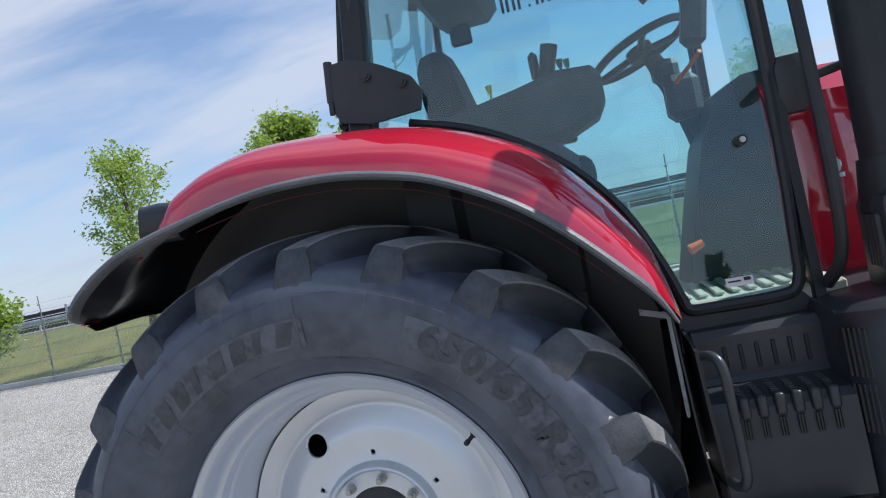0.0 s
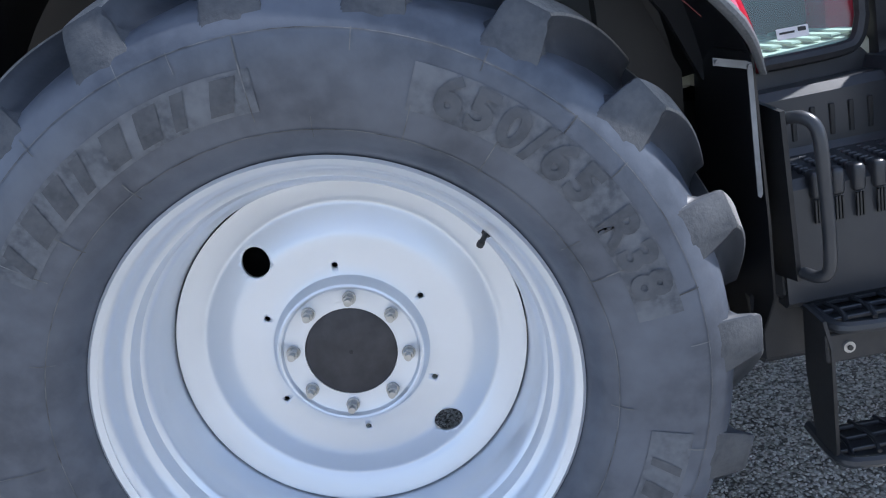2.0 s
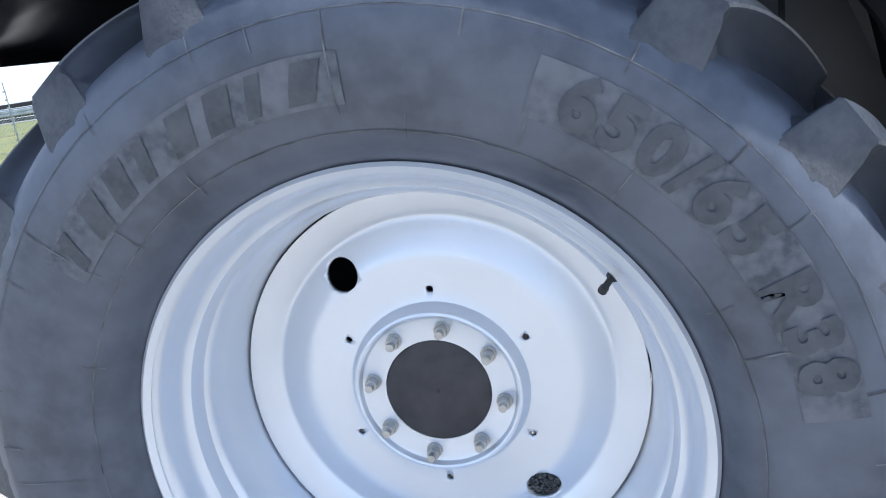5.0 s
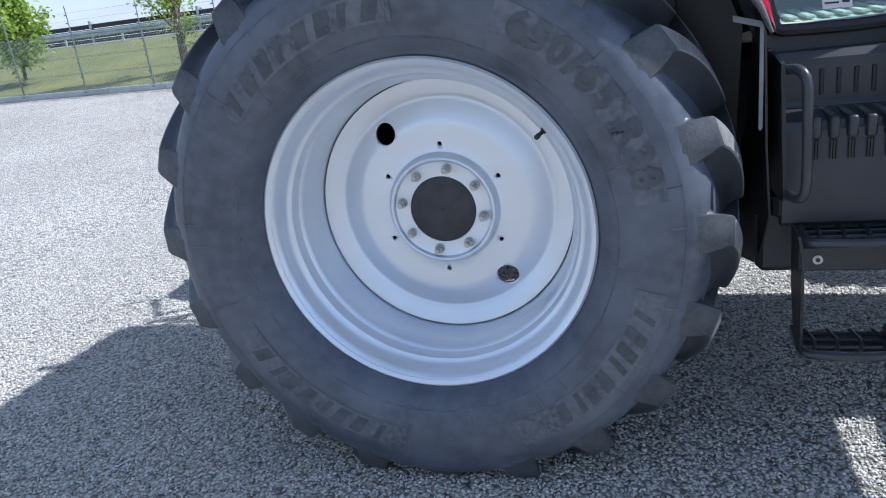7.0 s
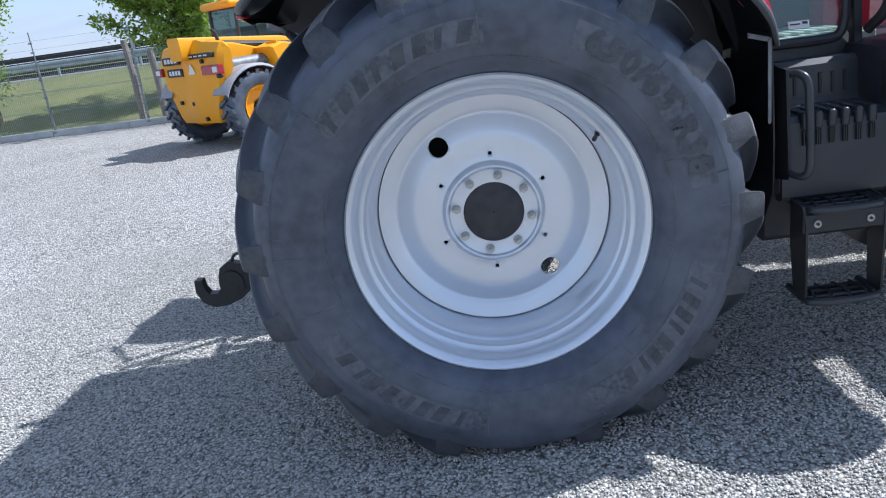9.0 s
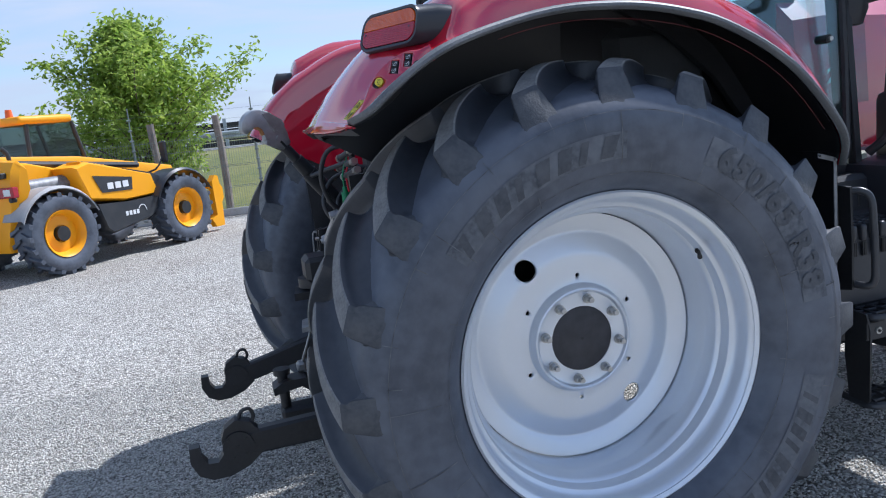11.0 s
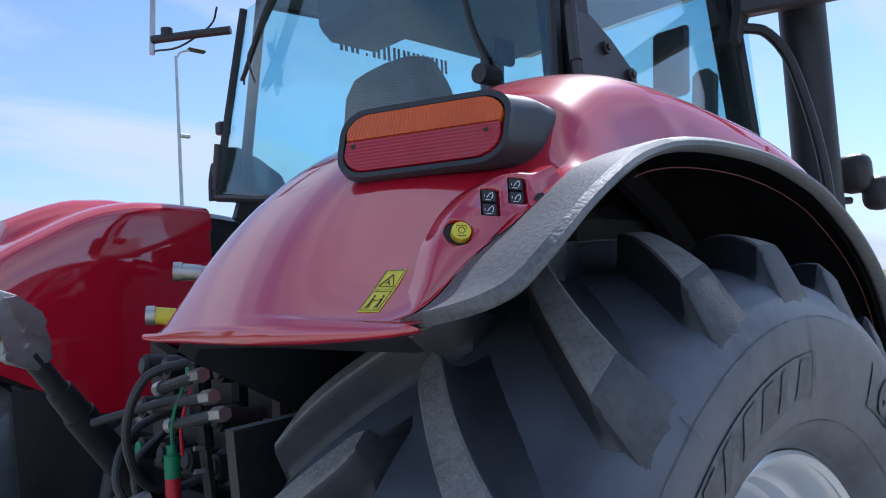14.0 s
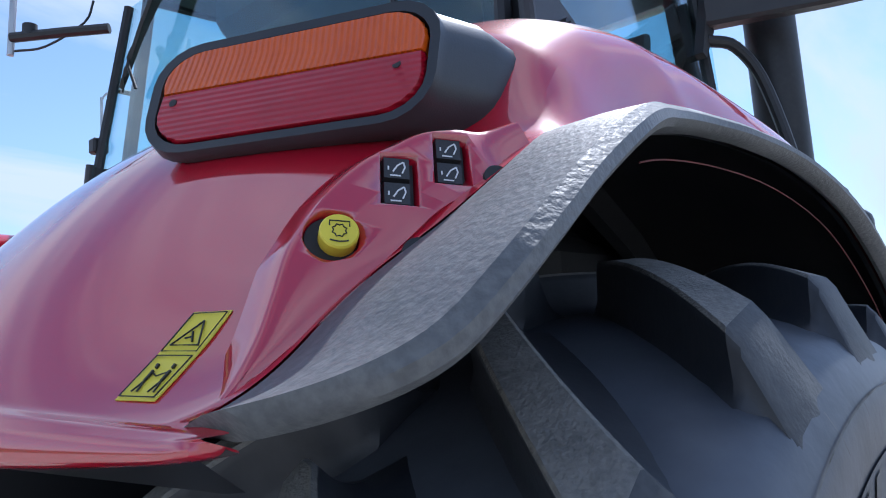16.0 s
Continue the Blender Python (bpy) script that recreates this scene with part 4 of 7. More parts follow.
def lamp_pod():
    """The raised red pod in front of the far tail lamp, running out along the crown."""
    bm = bmesh.new()
    rows = []
    for k in range(15):
        s = k / 14
        x = -0.475 + 0.62 * s
        i = min(range(len(TOPS)), key=lambda j: abs(TOPS[j].x - x))
        z, h = TOPS[i].z, 0.085 * (1 - s) ** 0.9
        row = []
        for y, f in ((0.455, -0.25), (0.430, 0.25), (0.405, 0.72), (0.370, 0.97), (0.30, 1.0), (0.22, 0.90), (0.16, 0.45), (0.12, -0.5)):
            row.append((x, flip(y), z - 0.012 * (1 - s) + h * f))
        rows.append(row)
    rows.insert(0, [(rows[0][4][0] - 0.040, p[1], 1.86 + (p[2] - 1.86) * 0.35) for p in rows[0]])
    sheet(bm, rows)
    thicken(bm, 0.004)
    part("lamp_pod", bm, M["red"], far_fender, "red raised pod behind the tail lamp")


lamp_pod()
far_fender.location.x += SKEW


def cab_y(x, z):
    """The near side window's plane."""
    return 0.425 + 0.085 * x + 0.075 * (z - 1.3)


def build_cab():
    def S(x, z, off=0.0):
        return Vector((x, cab_y(x, z) + off, z))

    glass_line = [(0.30, 2.045), (0.48, 1.985), (0.63, 1.905), (0.78, 1.785), (0.90, 1.63), (0.985, 1.44), (1.025, 1.31), (1.35, 1.295), (1.375, 1.42), (1.395, 2.0), (1.40, 2.83), (0.235, 2.83), (0.155, 2.10)]
    for side in (1, -1):
        def P(x, z, off=0.0):
            v = S(x, z, off)
            if side < 0:
                v.y = cflip(v.y)
            return v

        bm = bmesh.new()
        slab(bm, [P(x, z) for x, z in glass_line], 0.005 * side)
        d = part("door", bm, M["glass"], tractor, "tinted glass cab door")
        d.visible_shadow = False
        bm = bmesh.new()
        tube(bm, [P(x, z, -0.004) for x, z in glass_line[:7]], 0.016, 8, 4)
        tube(bm, [P(x, z, -0.004) for x, z in ((1.02, 1.33), (1.035, 1.292), (1.10, 1.285), (1.30, 1.283), (1.352, 1.30), (1.372, 1.36))], 0.018, 8, 4)
        tube(bm, [P(x, z, -0.002) for x, z in ((1.37, 1.35), (1.39, 1.7), (1.402, 2.2), (1.405, 2.84))], 0.017, 8, 3)
        tube(bm, [P(x, z) for x, z in ((1.41, 2.84), (0.8, 2.85), (0.23, 2.84))], 0.02, 8, 3)
        part("door_frame", bm, M["black"], d, "black rubber and steel door edge")
        # pillars
        bm = bmesh.new()
        for a, b, w in (((1.412, 1.20), (1.425, 2.88), 0.018),):
            box_line(bm, P(*a, 0.03), P(*b, 0.05), w, 0.05)
        part("front_pillar", bm, M["black"], tractor, "black cab front pillar")
        bm = bmesh.new()
        box_line(bm, P(0.135, 1.95, 0.01), P(0.225, 2.88, 0.03), *((0.040, 0.05) if side > 0 else (0.016, 0.018)))
        part("rear_pillar", bm, M["black"], tractor, "black cab rear pillar")
        bm = bmesh.new()
        slab(bm, [P(x, z, -0.062) for x, z in ((0.088, 2.278), (0.105, 2.28), (0.16, 2.285), (0.25, 2.245), (0.345, 2.185), (0.372, 2.13), (0.355, 2.072), (0.20, 2.062), (0.105, 2.085), (0.086, 2.11))], 0.016 * side)
        for x, z in ((0.205, 2.215), (0.315, 2.17)):
            rod(bm, P(x, z, -0.074), P(x, z, -0.05), 0.016, seg=14)
            rod(bm, P(x, z, -0.080), P(x, z, -0.07), 0.009, seg=6)
        rod(bm, P(0.086, 2.29, -0.055), P(0.076, 2.16, -0.055), 0.014, seg=10)
        rod(bm, P(0.078, 2.20, -0.055), P(0.074, 2.12, -0.055), 0.010, seg=10)
        part("hinge_plate", bm, M["plastic"], tractor, "black door hinge plate with two bolts")
        bm = bmesh.new()
        slab(bm, [P(x, z, 0.02) for x, z in ((1.0, 1.28), (1.44, 1.28), (1.46, 1.16), (0.99, 1.16))], 0.03 * side)
        slab(bm, [P(x, z, 0.02) for x, z in ((0.12, 2.07), (0.35, 2.01), (0.62, 1.88), (0.78, 1.76), (0.9, 1.6), (0.99, 1.40), (1.02, 1.28), (0.97, 1.28), (0.9, 1.45), (0.75, 1.66), (0.55, 1.83), (0.3, 1.95), (0.1, 2.0))], 0.03 * side)
        part("door_sill", bm, M["plastic"], tractor, "black lower cab wall")
        if side > 0:
            bm = bmesh.new()
            rod(bm, P(1.285, 1.765, -0.03), P(1.285, 1.765, 0.03), 0.017, seg=18)
            rod(bm, P(1.285, 1.765, -0.042), P(1.285, 1.765, -0.03), 0.009, seg=14, mi=1)
            part("door_knob", bm, [M["ink"], M["zinc"]], d, "black round knob with a metal centre")
            bm = bmesh.new()
            slab(bm, [P(x, z, -0.003) for x, z in ((1.155, 1.362), (1.235, 1.360), (1.237, 1.333), (1.157, 1.335))], 0.002)
            slab(bm, [P(x, z, -0.005) for x, z in ((1.208, 1.358), (1.228, 1.357), (1.229, 1.347), (1.209, 1.348))], 0.001, mi=1)
            slab(bm, [P(x, z, -0.005) for x, z in ((1.162, 1.353), (1.2, 1.352), (1.2, 1.347), (1.162, 1.348))], 0.001, mi=1)
            part("sticker", bm, [M["white"], M["ink"]], d, "small white sticker with unreadable print")
    # rear window between the rear pillars, with frame strips
    bm = bmesh.new()
    rear = [(0.085, 0.50, 2.09), (0.075, 0.9, 2.02), (0.07, CMID, 2.0), (0.075, cflip(0.9), 2.02), (0.085, cflip(0.43), 2.09), (0.205, cflip(0.485), 2.83), (0.195, CMID, 2.84), (0.205, 0.56, 2.83)]
    slab(bm, rear, 0.005, "x")
    rw = part("rear_window", bm, M["glass"], tractor, "tinted rear cab window")
    rw.visible_shadow = False
    bm = bmesh.new()
    tube(bm, [Vector(p) + Vector((-0.003, 0, 0)) for p in rear[:5]], 0.016, 8, 4)
    for s in (0, 4):
        tube(bm, [Vector(rear[s]) + Vector((-0.003, 0, 0)), Vector(rear[7 if s == 0 else 5]) + Vector((-0.003, 0, 0))], 0.016, 8, 1)
    part("window_seal", bm, M["black"], rw, "black window seal")
    bm = bmesh.new()
    for z in (2.2, 2.36):
        bm = bmesh.new()
        box(bm, (0.055 + (z - 2.1) * 0.16, cflip(0.43) - 0.02, z - 0.025), (0.105 + (z - 2.1) * 0.16, cflip(0.43) + 0.02, z + 0.025), 0.006)
        part("window_hinge", bm, M["black"], rw, "black window hinge")
    bm = bmesh.new()
    tube(bm, [(0.085, cflip(0.415), 2.22), (0.075, cflip(0.41), 2.16), (0.07, cflip(0.415), 2.08)], 0.012, 8, 3)
    part("window_strut", bm, M["black"], rw, "black window strut")
    bm = bmesh.new()
    rod(bm, (0.02, 0.68, 2.185), (0.08, 0.68, 2.185), 0.024, seg=16)
    tube(bm, [(0.09, 0.70, 2.20), (0.13, 0.80, 2.38), (0.16, 0.86, 2.60)], 0.007, 6, 4)
    part("window_latch", bm, M["ink"], rw, "black round window latch")
    # windscreen
    bm = bmesh.new()
    slab(bm, [(1.56, 0.62, 1.5), (1.60, CMID, 1.45), (1.56, cflip(0.62), 1.5), (1.52, cflip(0.66), 2.84), (1.55, CMID, 2.85), (1.52, 0.66, 2.84)], 0.006, "x")
    ws = part("windscreen", bm, M["glass"], tractor, "tinted windscreen")
    ws.visible_shadow = False
    # roof with a drooping rear edge
    bm = bmesh.new()
    rows = []
    for x, z0, z1, k in ((0.12, 2.87, 2.94, 0.62), (0.16, 2.86, 3.0, 0.655), (0.5, 2.86, 3.05, 0.68), (1.1, 2.86, 3.06, 0.69), (1.6, 2.86, 3.04, 0.68), (1.75, 2.87, 2.99, 0.62), (1.78, 2.89, 2.94, 0.56)):
        rows.append([(x, CMID + s * k, z) for s, z in ((-0.96, z0), (-1.0, (z0 + z1) / 2), (-0.93, z1 - 0.015), (-0.6, z1), (0, z1 + 0.015), (0.6, z1), (0.93, z1 - 0.015), (1.0, (z0 + z1) / 2), (0.96, z0), (0, z0))])
    vs = sheet(bm, rows, closed=True)
    bm.faces.new(vs[0])
    bm.faces.new(vs[-1])
    part("roof", bm, M["red"], tractor, "red cab roof")
    bm = bmesh.new()
    box(bm, (0.22, CMID - 0.63, 2.80), (1.55, CMID + 0.63, 2.858), 0.02)
    box(bm, (0.26, CMID - 0.55, 2.60), (0.56, CMID + 0.42, 2.81), 0.05)
    part("headliner", bm, M["screen"], tractor, "dark grey cab headliner")
    # words on the far door, seen from behind as plain bars
    bm = bmesh.new()
    yw = cflip(cab_y(0.9, 2.74)) - 0.012
    for i in range(11):
        x0 = 0.56 + 0.058 * i
        if i == 2:
            box(bm, (x0 + 0.02, yw, 2.700), (x0 + 0.03, yw + 0.002, 2.712))
            continue
        hi = 2.79 if i in (0, 3) else 2.765
        box(bm, (x0, yw, 2.70 if i not in (7, 9) else 2.68), (x0 + 0.014, yw + 0.002, hi))
        box(bm, (x0 + 0.026, yw, 2.70), (x0 + 0.040, yw + 0.002, 2.765))
    part("window_lettering", bm, M["ink"], tractor, "dark dealer lettering shown as plain bars", smooth=False)


def box_line(bm, a, b, w, d):
    """A square bar from a to b, w along x and d along y."""
    a, b = Vector(a), Vector(b)
    rows = [[p + Vector((sx * w, sy * d, 0)) for sx, sy in ((-1, -0.8), (-0.8, -1), (0.8, -1), (1, -0.8), (1, 0.8), (0.8, 1), (-0.8, 1), (-1, 0.8))] for p in (a, b)]
    vs = sheet(bm, rows, closed=True)
    bm.faces.new(vs[0])
    bm.faces.new(vs[1])


def build_interior():
    bm = bmesh.new()
    rows = []
    for z, w, d0, d1 in ((1.86, 0.24, 0.30, 0.42), (2.0, 0.26, 0.27, 0.43), (2.2, 0.25, 0.24, 0.40), (2.34, 0.20, 0.23, 0.37), (2.40, 0.17, 0.25, 0.35), (2.42, 0.12, 0.27, 0.33)):
        rows.append([(x, 1.30 + s * w, z) for s, x in ((-1, (d0 + d1) / 2), (-0.85, d0), (0, d0 - 0.01), (0.85, d0), (1, (d0 + d1) / 2), (0.85, d1), (0, d1 + 0.01), (-0.85, d1))])
    vs = sheet(bm, rows, closed=True)
    bm.faces.new(vs[-1])
    bm.faces.new(vs[0])
    part("seat_back", bm, M["seat"], tractor, "dark cloth driver's seat back")
    bm = bmesh.new()
    box(bm, (0.32, 1.04, 1.72), (0.85, 1.56, 1.87), 0.06, seg=3)
    box(bm, (0.40, 1.12, 1.30), (0.78, 1.48, 1.73), 0.04)
    part("seat_cushion", bm, M["seat"], tractor, "dark cloth seat cushion")
    # arm rest console with its levers
    bm = bmesh.new()
    rows = []
    for x, z0, z1, w in ((0.25, 1.97, 2.05, 0.06), (0.40, 1.93, 2.10, 0.08), (0.62, 1.90, 2.13, 0.10), (0.78, 1.92, 2.16, 0.11), (0.90, 1.97, 2.15, 0.11), (0.93, 2.02, 2.12, 0.09)):
        rows.append([(x, 0.93 + s * w, z) for s, z in ((-1, z0 + 0.03), (-0.8, z0), (0.8, z0), (1, z0 + 0.03), (1, z1 - 0.03), (0.8, z1), (-0.8, z1), (-1, z1 - 0.03))])
    vs = sheet(bm, rows, closed=True)
    bm.faces.new(vs[0])
    bm.faces.new(vs[-1])
    con = part("armrest_console", bm, M["screen"], tractor, "grey armrest console with levers")
    bm = bmesh.new()
    tube(bm, [(0.74, 0.92, 2.13), (0.755, 0.92, 2.20), (0.775, 0.92, 2.27)], 0.026, 10, 4, 0.032)
    box(bm, (0.69, 0.90, 2.15), (0.725, 0.94, 2.26), 0.015)
    part("joystick", bm, M["ink"], con, "black hand lever")
    for x, z, mm in ((0.53, 2.15, "yellow"), (0.80, 2.18, "screen"), (0.825, 2.175, "green")):
        bm = bmesh.new()
        rod(bm, (x, 0.92, z - 0.05), (x, 0.92, z), 0.005, seg=8)
        rod(bm, (x, 0.92, z), (x - 0.003, 0.92, z + 0.03), 0.008, 0.013, seg=8)
        part("lever", bm, M[mm], con, "small coloured lever")
    bm = bmesh.new()
    tube(bm, [(0.22, 0.60, 2.185), (0.28, 0.61, 2.19), (0.32, 0.61, 2.185)], 0.016, 8, 3)
    box(bm, (0.25, 0.595, 2.13), (0.29, 0.625, 2.18), 0.01)
    part("yellow_lever", bm, M["yellow"], tractor, "yellow lever by the rear pillar")
    # steering column and wheel
    bm = bmesh.new()
    tube(bm, [(1.36, CMID, 1.45), (1.30, CMID, 1.75), (1.24, CMID, 1.98), (1.19, CMID, 2.10), (1.15, CMID, 2.20)], 0.065, 10, 4, 0.035)
    box(bm, (1.17, CMID - 0.10, 1.92), (1.30, CMID + 0.06, 2.10), 0.03)
    box(bm, (1.14, CMID - 0.07, 2.08), (1.24, CMID + 0.07, 2.17), 0.025)
    col = part("steering_column", bm, M["screen"], tractor, "grey steering column")
    bm = bmesh.new()
    c, nrm = Vector((1.11, CMID, 2.235)), Vector((-0.34, 0.12, 0.93)).normalized()
    q = nrm.to_track_quat("Z", "Y")
    ring = [c + q @ Vector((0.20 * math.cos(a), 0.20 * math.sin(a), 0)) for a in (2 * math.pi * k / 40 for k in range(41))]
    tube(bm, ring, 0.016, 8, 1)
    for a in (0.4, 2.5, 4.6):
        tube(bm, [c + q @ Vector((0.04 * math.cos(a), 0.04 * math.sin(a), -0.01)), c + q @ Vector((0.195 * math.cos(a), 0.195 * math.sin(a), 0))], 0.014, 6, 1)
    rod(bm, c + q @ Vector((0, 0, -0.04)), c + q @ Vector((0, 0, 0.01)), 0.055, seg=16)
    part("steering_wheel", bm, M["ink"], col, "black three-spoke steering wheel")
    bm = bmesh.new()
    tube(bm, [(1.21, CMID - 0.12, 2.06), (1.26, CMID - 0.22, 2.10), (1.29, CMID - 0.28, 2.13)], 0.009, 6, 3)
    part("stalk", bm, M["orange"], col, "orange-tipped stalk")
    # dash side, floor and far trim
    bm = bmesh.new()
    rows = []
    for z, x0 in ((1.28, 1.10), (1.55, 1.17), (1.80, 1.24), (1.97, 1.32), (2.02, 1.42)):
        rows.append([(x0, CMID - 0.22, z), (x0 - 0.02, CMID, z), (x0, CMID + 0.22, z), (1.55, CMID + 0.26, z), (1.55, CMID - 0.26, z)])
    vs = sheet(bm, rows, closed=True)
    bm.faces.new(vs[-1])
    part("dashboard", bm, M["plastic"], tractor, "dark dashboard moulding")
    bm = bmesh.new()
    box(bm, (1.0, 0.56, 1.24), (1.50, cflip(0.56), 1.30), 0.01)
    box(bm, (0.18, 0.72, 1.24), (1.01, cflip(0.72), 1.299), 0.01)
    part("cab_floor", bm, M["floor_mat"], tractor, "pale ribbed cab floor")
    for k in range(9):
        bm = bmesh.new()
        box(bm, (0.98 + 0.05 * k, 0.62, 1.304), (1.01 + 0.05 * k, 1.0, 1.314), 0.004)
        part("floor_rib", bm, M["floor_mat"], tractor)
    bm = bmesh.new()
    box(bm, (0.14, 0.70, 1.27), (0.34, cflip(0.70), 1.90), 0.05)
    box(bm, (0.34, 0.62, 1.27), (0.80, 0.84, 1.90), 0.06)
    part("rear_console", bm, M["screen"], tractor, "dark grey trim round the seat")
    bm = bmesh.new()
    rod(bm, (1.09, 0.70, 1.455), (1.135, 0.71, 1.47), 0.018, 0.013, seg=10)
    part("orange_grip", bm, M["orange"], tractor, "small orange grip on the cab floor")
    # monitor and inside mirror
    bm = bmesh.new()
    box(bm, (1.22, 0.68, 2.10), (1.30, 0.76, 2.42), 0.02, Matrix.Rotation(0.2, 4, "Y"))
    part("monitor", bm, M["screen"], tractor, "dark display on the front pillar")
    bm = bmesh.new()
    box(bm, (0.42, 0.95, 2.36), (0.50, 0.98, 2.44), 0.008)
    part("speaker", bm, M["seat"], tractor, "small square dark panel")


build_cab()
build_interior()


def build_front():
    # bonnet
    bm = bmesh.new()
    rows = []
    for x, z1, k in ((1.46, 2.0, 0.44), (1.62, 2.01, 0.455), (2.2, 1.98, 0.45), (3.0, 1.88, 0.43), (3.7, 1.72, 0.40), (3.95, 1.55, 0.34), (4.02, 1.3, 0.30)):
        rows.append([(x, MID - k, 1.05), (x, MID - k * 1.02, z1 - 0.35), (x, MID - k * 0.95, z1 - 0.12), (x, MID - k * 0.7, z1 - 0.02), (x, MID, z1), (x, MID + k * 0.7, z1 - 0.02), (x, MID + k * 0.95, z1 - 0.12), (x, MID + k * 1.02, z1 - 0.35), (x, MID + k, 1.05)])
    vs = sheet(bm, rows, closed=True)
    bm.faces.new(vs[0])
    bm.faces.new(vs[-1])
    hood = part("bonnet", bm, M["red"], tractor, "glossy red bonnet")
    bm = lettering("2", 0.088, lambda x, y: Vector((1.622 + x, MID - 0.470, 1.590 + y)), 0.003)
    part("model_figure", bm, M["white"], hood, "white model figure", smooth=False)
    # chassis
    bm = bmesh.new()
    box(bm, (-0.45, MID - 0.22, 0.62), (1.6, MID + 0.22, 1.20), 0.06)
    box(bm, (1.5, MID - 0.26, 0.70), (3.8, MID + 0.26, 1.06), 0.05)
    rod(bm, (0, MID - 0.75, 0.84), (0, MID + 0.75, 0.84), 0.15, seg=20)
    part("chassis", bm, M["black"], tractor, "black transmission and rear axle")
    # exhaust with its guard and the grab rail beside it
    bm = bmesh.new()
    rod(bm, (1.66, 0.497, 1.62), (1.66, 0.497, 2.95), 0.082, seg=32)
    rod(bm, (1.655, 0.49, 1.48), (1.66, 0.497, 1.63), 0.105, 0.092, seg=32)
    rod(bm, (1.66, 0.497, 2.95), (1.68, 0.497, 3.15), 0.07, seg=24)
    part("exhaust_pipe", bm, M["black"], tractor, "black exhaust stack")
    bm = bmesh.new()
    for k in range(5):
        box(bm, (1.550, 0.39 + 0.024 * k, 1.33), (1.566, 0.402 + 0.024 * k, 1.48), 0.003)
    box(bm, (1.56, 0.36, 1.22), (1.78, 0.60, 1.54), 0.04, seg=2)
    part("exhaust_shield", bm, M["plastic"], tractor, "black slotted shield round the stack's foot")
    bm = bmesh.new()
    tube(bm, [(1.37, 0.61, 2.56), (1.43, 0.54, 2.53), (1.470, 0.475, 2.38), (1.468, 0.405, 2.0), (1.468, 0.40, 1.55), (1.458, 0.425, 1.38), (1.425, 0.49, 1.30)], 0.019, 10, 5)
    part("grab_rail", bm, M["black"], tractor, "black bent grab rail")
    bm = bmesh.new()
    rows = []
    for y, w, h in ((0.56, 0.02, 0.03), (0.575, 0.05, 0.085), (0.60, 0.055, 0.09), (0.63, 0.03, 0.05)):
        rows.append([(1.47 + a * w, y, 1.90 + b * h) for a, b in ((-1, -0.4), (-0.7, -1), (0.4, -1), (1, -0.3), (1, 0.5), (0.5, 1), (-0.7, 1), (-1, 0.6))])
    vs = sheet(bm, rows, closed=True)
    bm.faces.new(vs[0])
    bm.faces.new(vs[-1])
    tube(bm, [(1.48, 0.58, 1.90), (1.65, 0.55, 1.925), (1.82, 0.44, 1.93)], 0.014, 8, 3)
    part("mirror_bracket", bm, M["plastic"], tractor, "black mirror bracket")
    for c, s in (((1.83, 0.42, 2.03), 0.075), ((1.87, 0.36, 1.95), 0.065)):
        bm = bmesh.new()
        box(bm, Vector(c) - Vector((0.05, s * 0.8, s)), Vector(c) + Vector((0.05, s * 0.8, s)), 0.04, seg=3)
        part("work_lamp", bm, M["plastic"], tractor, "black rounded lamp housing")
    # battery box with step treads, and the rounded tank cover
    bm = bmesh.new()
    rows = []
    for x in (1.02, 1.10, 1.20, 1.30, 1.385):
        rows.append([(x, 0.62, 1.225), (x, 0.47, 1.225), (x, 0.45, 1.205), (x, 0.445, 1.085), (x, 0.43, 1.07), (x, 0.285, 1.055), (x, 0.262, 1.035), (x, 0.250, 0.90), (x, 0.245, 0.775), (x, 0.26, 0.76), (x, 0.62, 0.76)])
    vs = sheet(bm, rows, closed=True)
    bm.faces.new(vs[0])
    bm.faces.new(vs[-1])
    bx = part("battery_box", bm, M["charcoal"], tractor, "charcoal plastic battery box with tread ribs")
    for i in range(6):
        x = 1.102 + 0.0455 * i
        bm = bmesh.new()
        for j in range(6):
            box(bm, (x - 0.011, 0.285 + 0.025 * j, 1.055), (x + 0.011, 0.300 + 0.025 * j, 1.070), 0.003)
        box(bm, (x - 0.014, 0.244, 1.01), (x + 0.014, 0.285, 1.072), 0.010, seg=3)
        part("tread_rib", bm, M["charcoal"], bx)
        bm = bmesh.new()
        for j in range(3):
            box(bm, (x - 0.009 + 0.007 * j, 0.2455, 0.955), (x - 0.005 + 0.007 * j, 0.252, 1.008))
        part("slot", bm, M["ink"], bx, smooth=False)
        bm = bmesh.new()
        box(bm, (x - 0.006, 0.443, 1.10), (x + 0.006, 0.452, 1.175), 0.002)
        part("slot", bm, M["ink"], bx, smooth=False)
    bm = bmesh.new()
    rows = []
    for x, y, zt in ((1.375, 0.36, 1.235), (1.385, 0.285, 1.255), (1.42, 0.225, 1.265), (1.50, 0.165, 1.27), (1.60, 0.085, 1.275), (1.70, 0.050, 1.275), (1.90, 0.060, 1.275), (2.00, 0.085, 1.27), (2.08, 0.125, 1.26), (2.13, 0.19, 1.24), (2.145, 0.30, 1.22)):
        # unseen inner reach and sunward slope added to shape the ground shadow
        low = 0.52 + max(0.0, x - 1.60) / 0.78
        rows.append([(x, 1.18, zt), (x, y + 0.09, zt), (x, y + 0.035, zt - 0.015), (x, y, zt - 0.07), (x, y, max(0.70, min(zt - 0.09, low + 0.16))), (x, y + 0.06, min(zt - 0.05, low)), (x, 1.18, min(zt - 0.05, low + 0.03))])
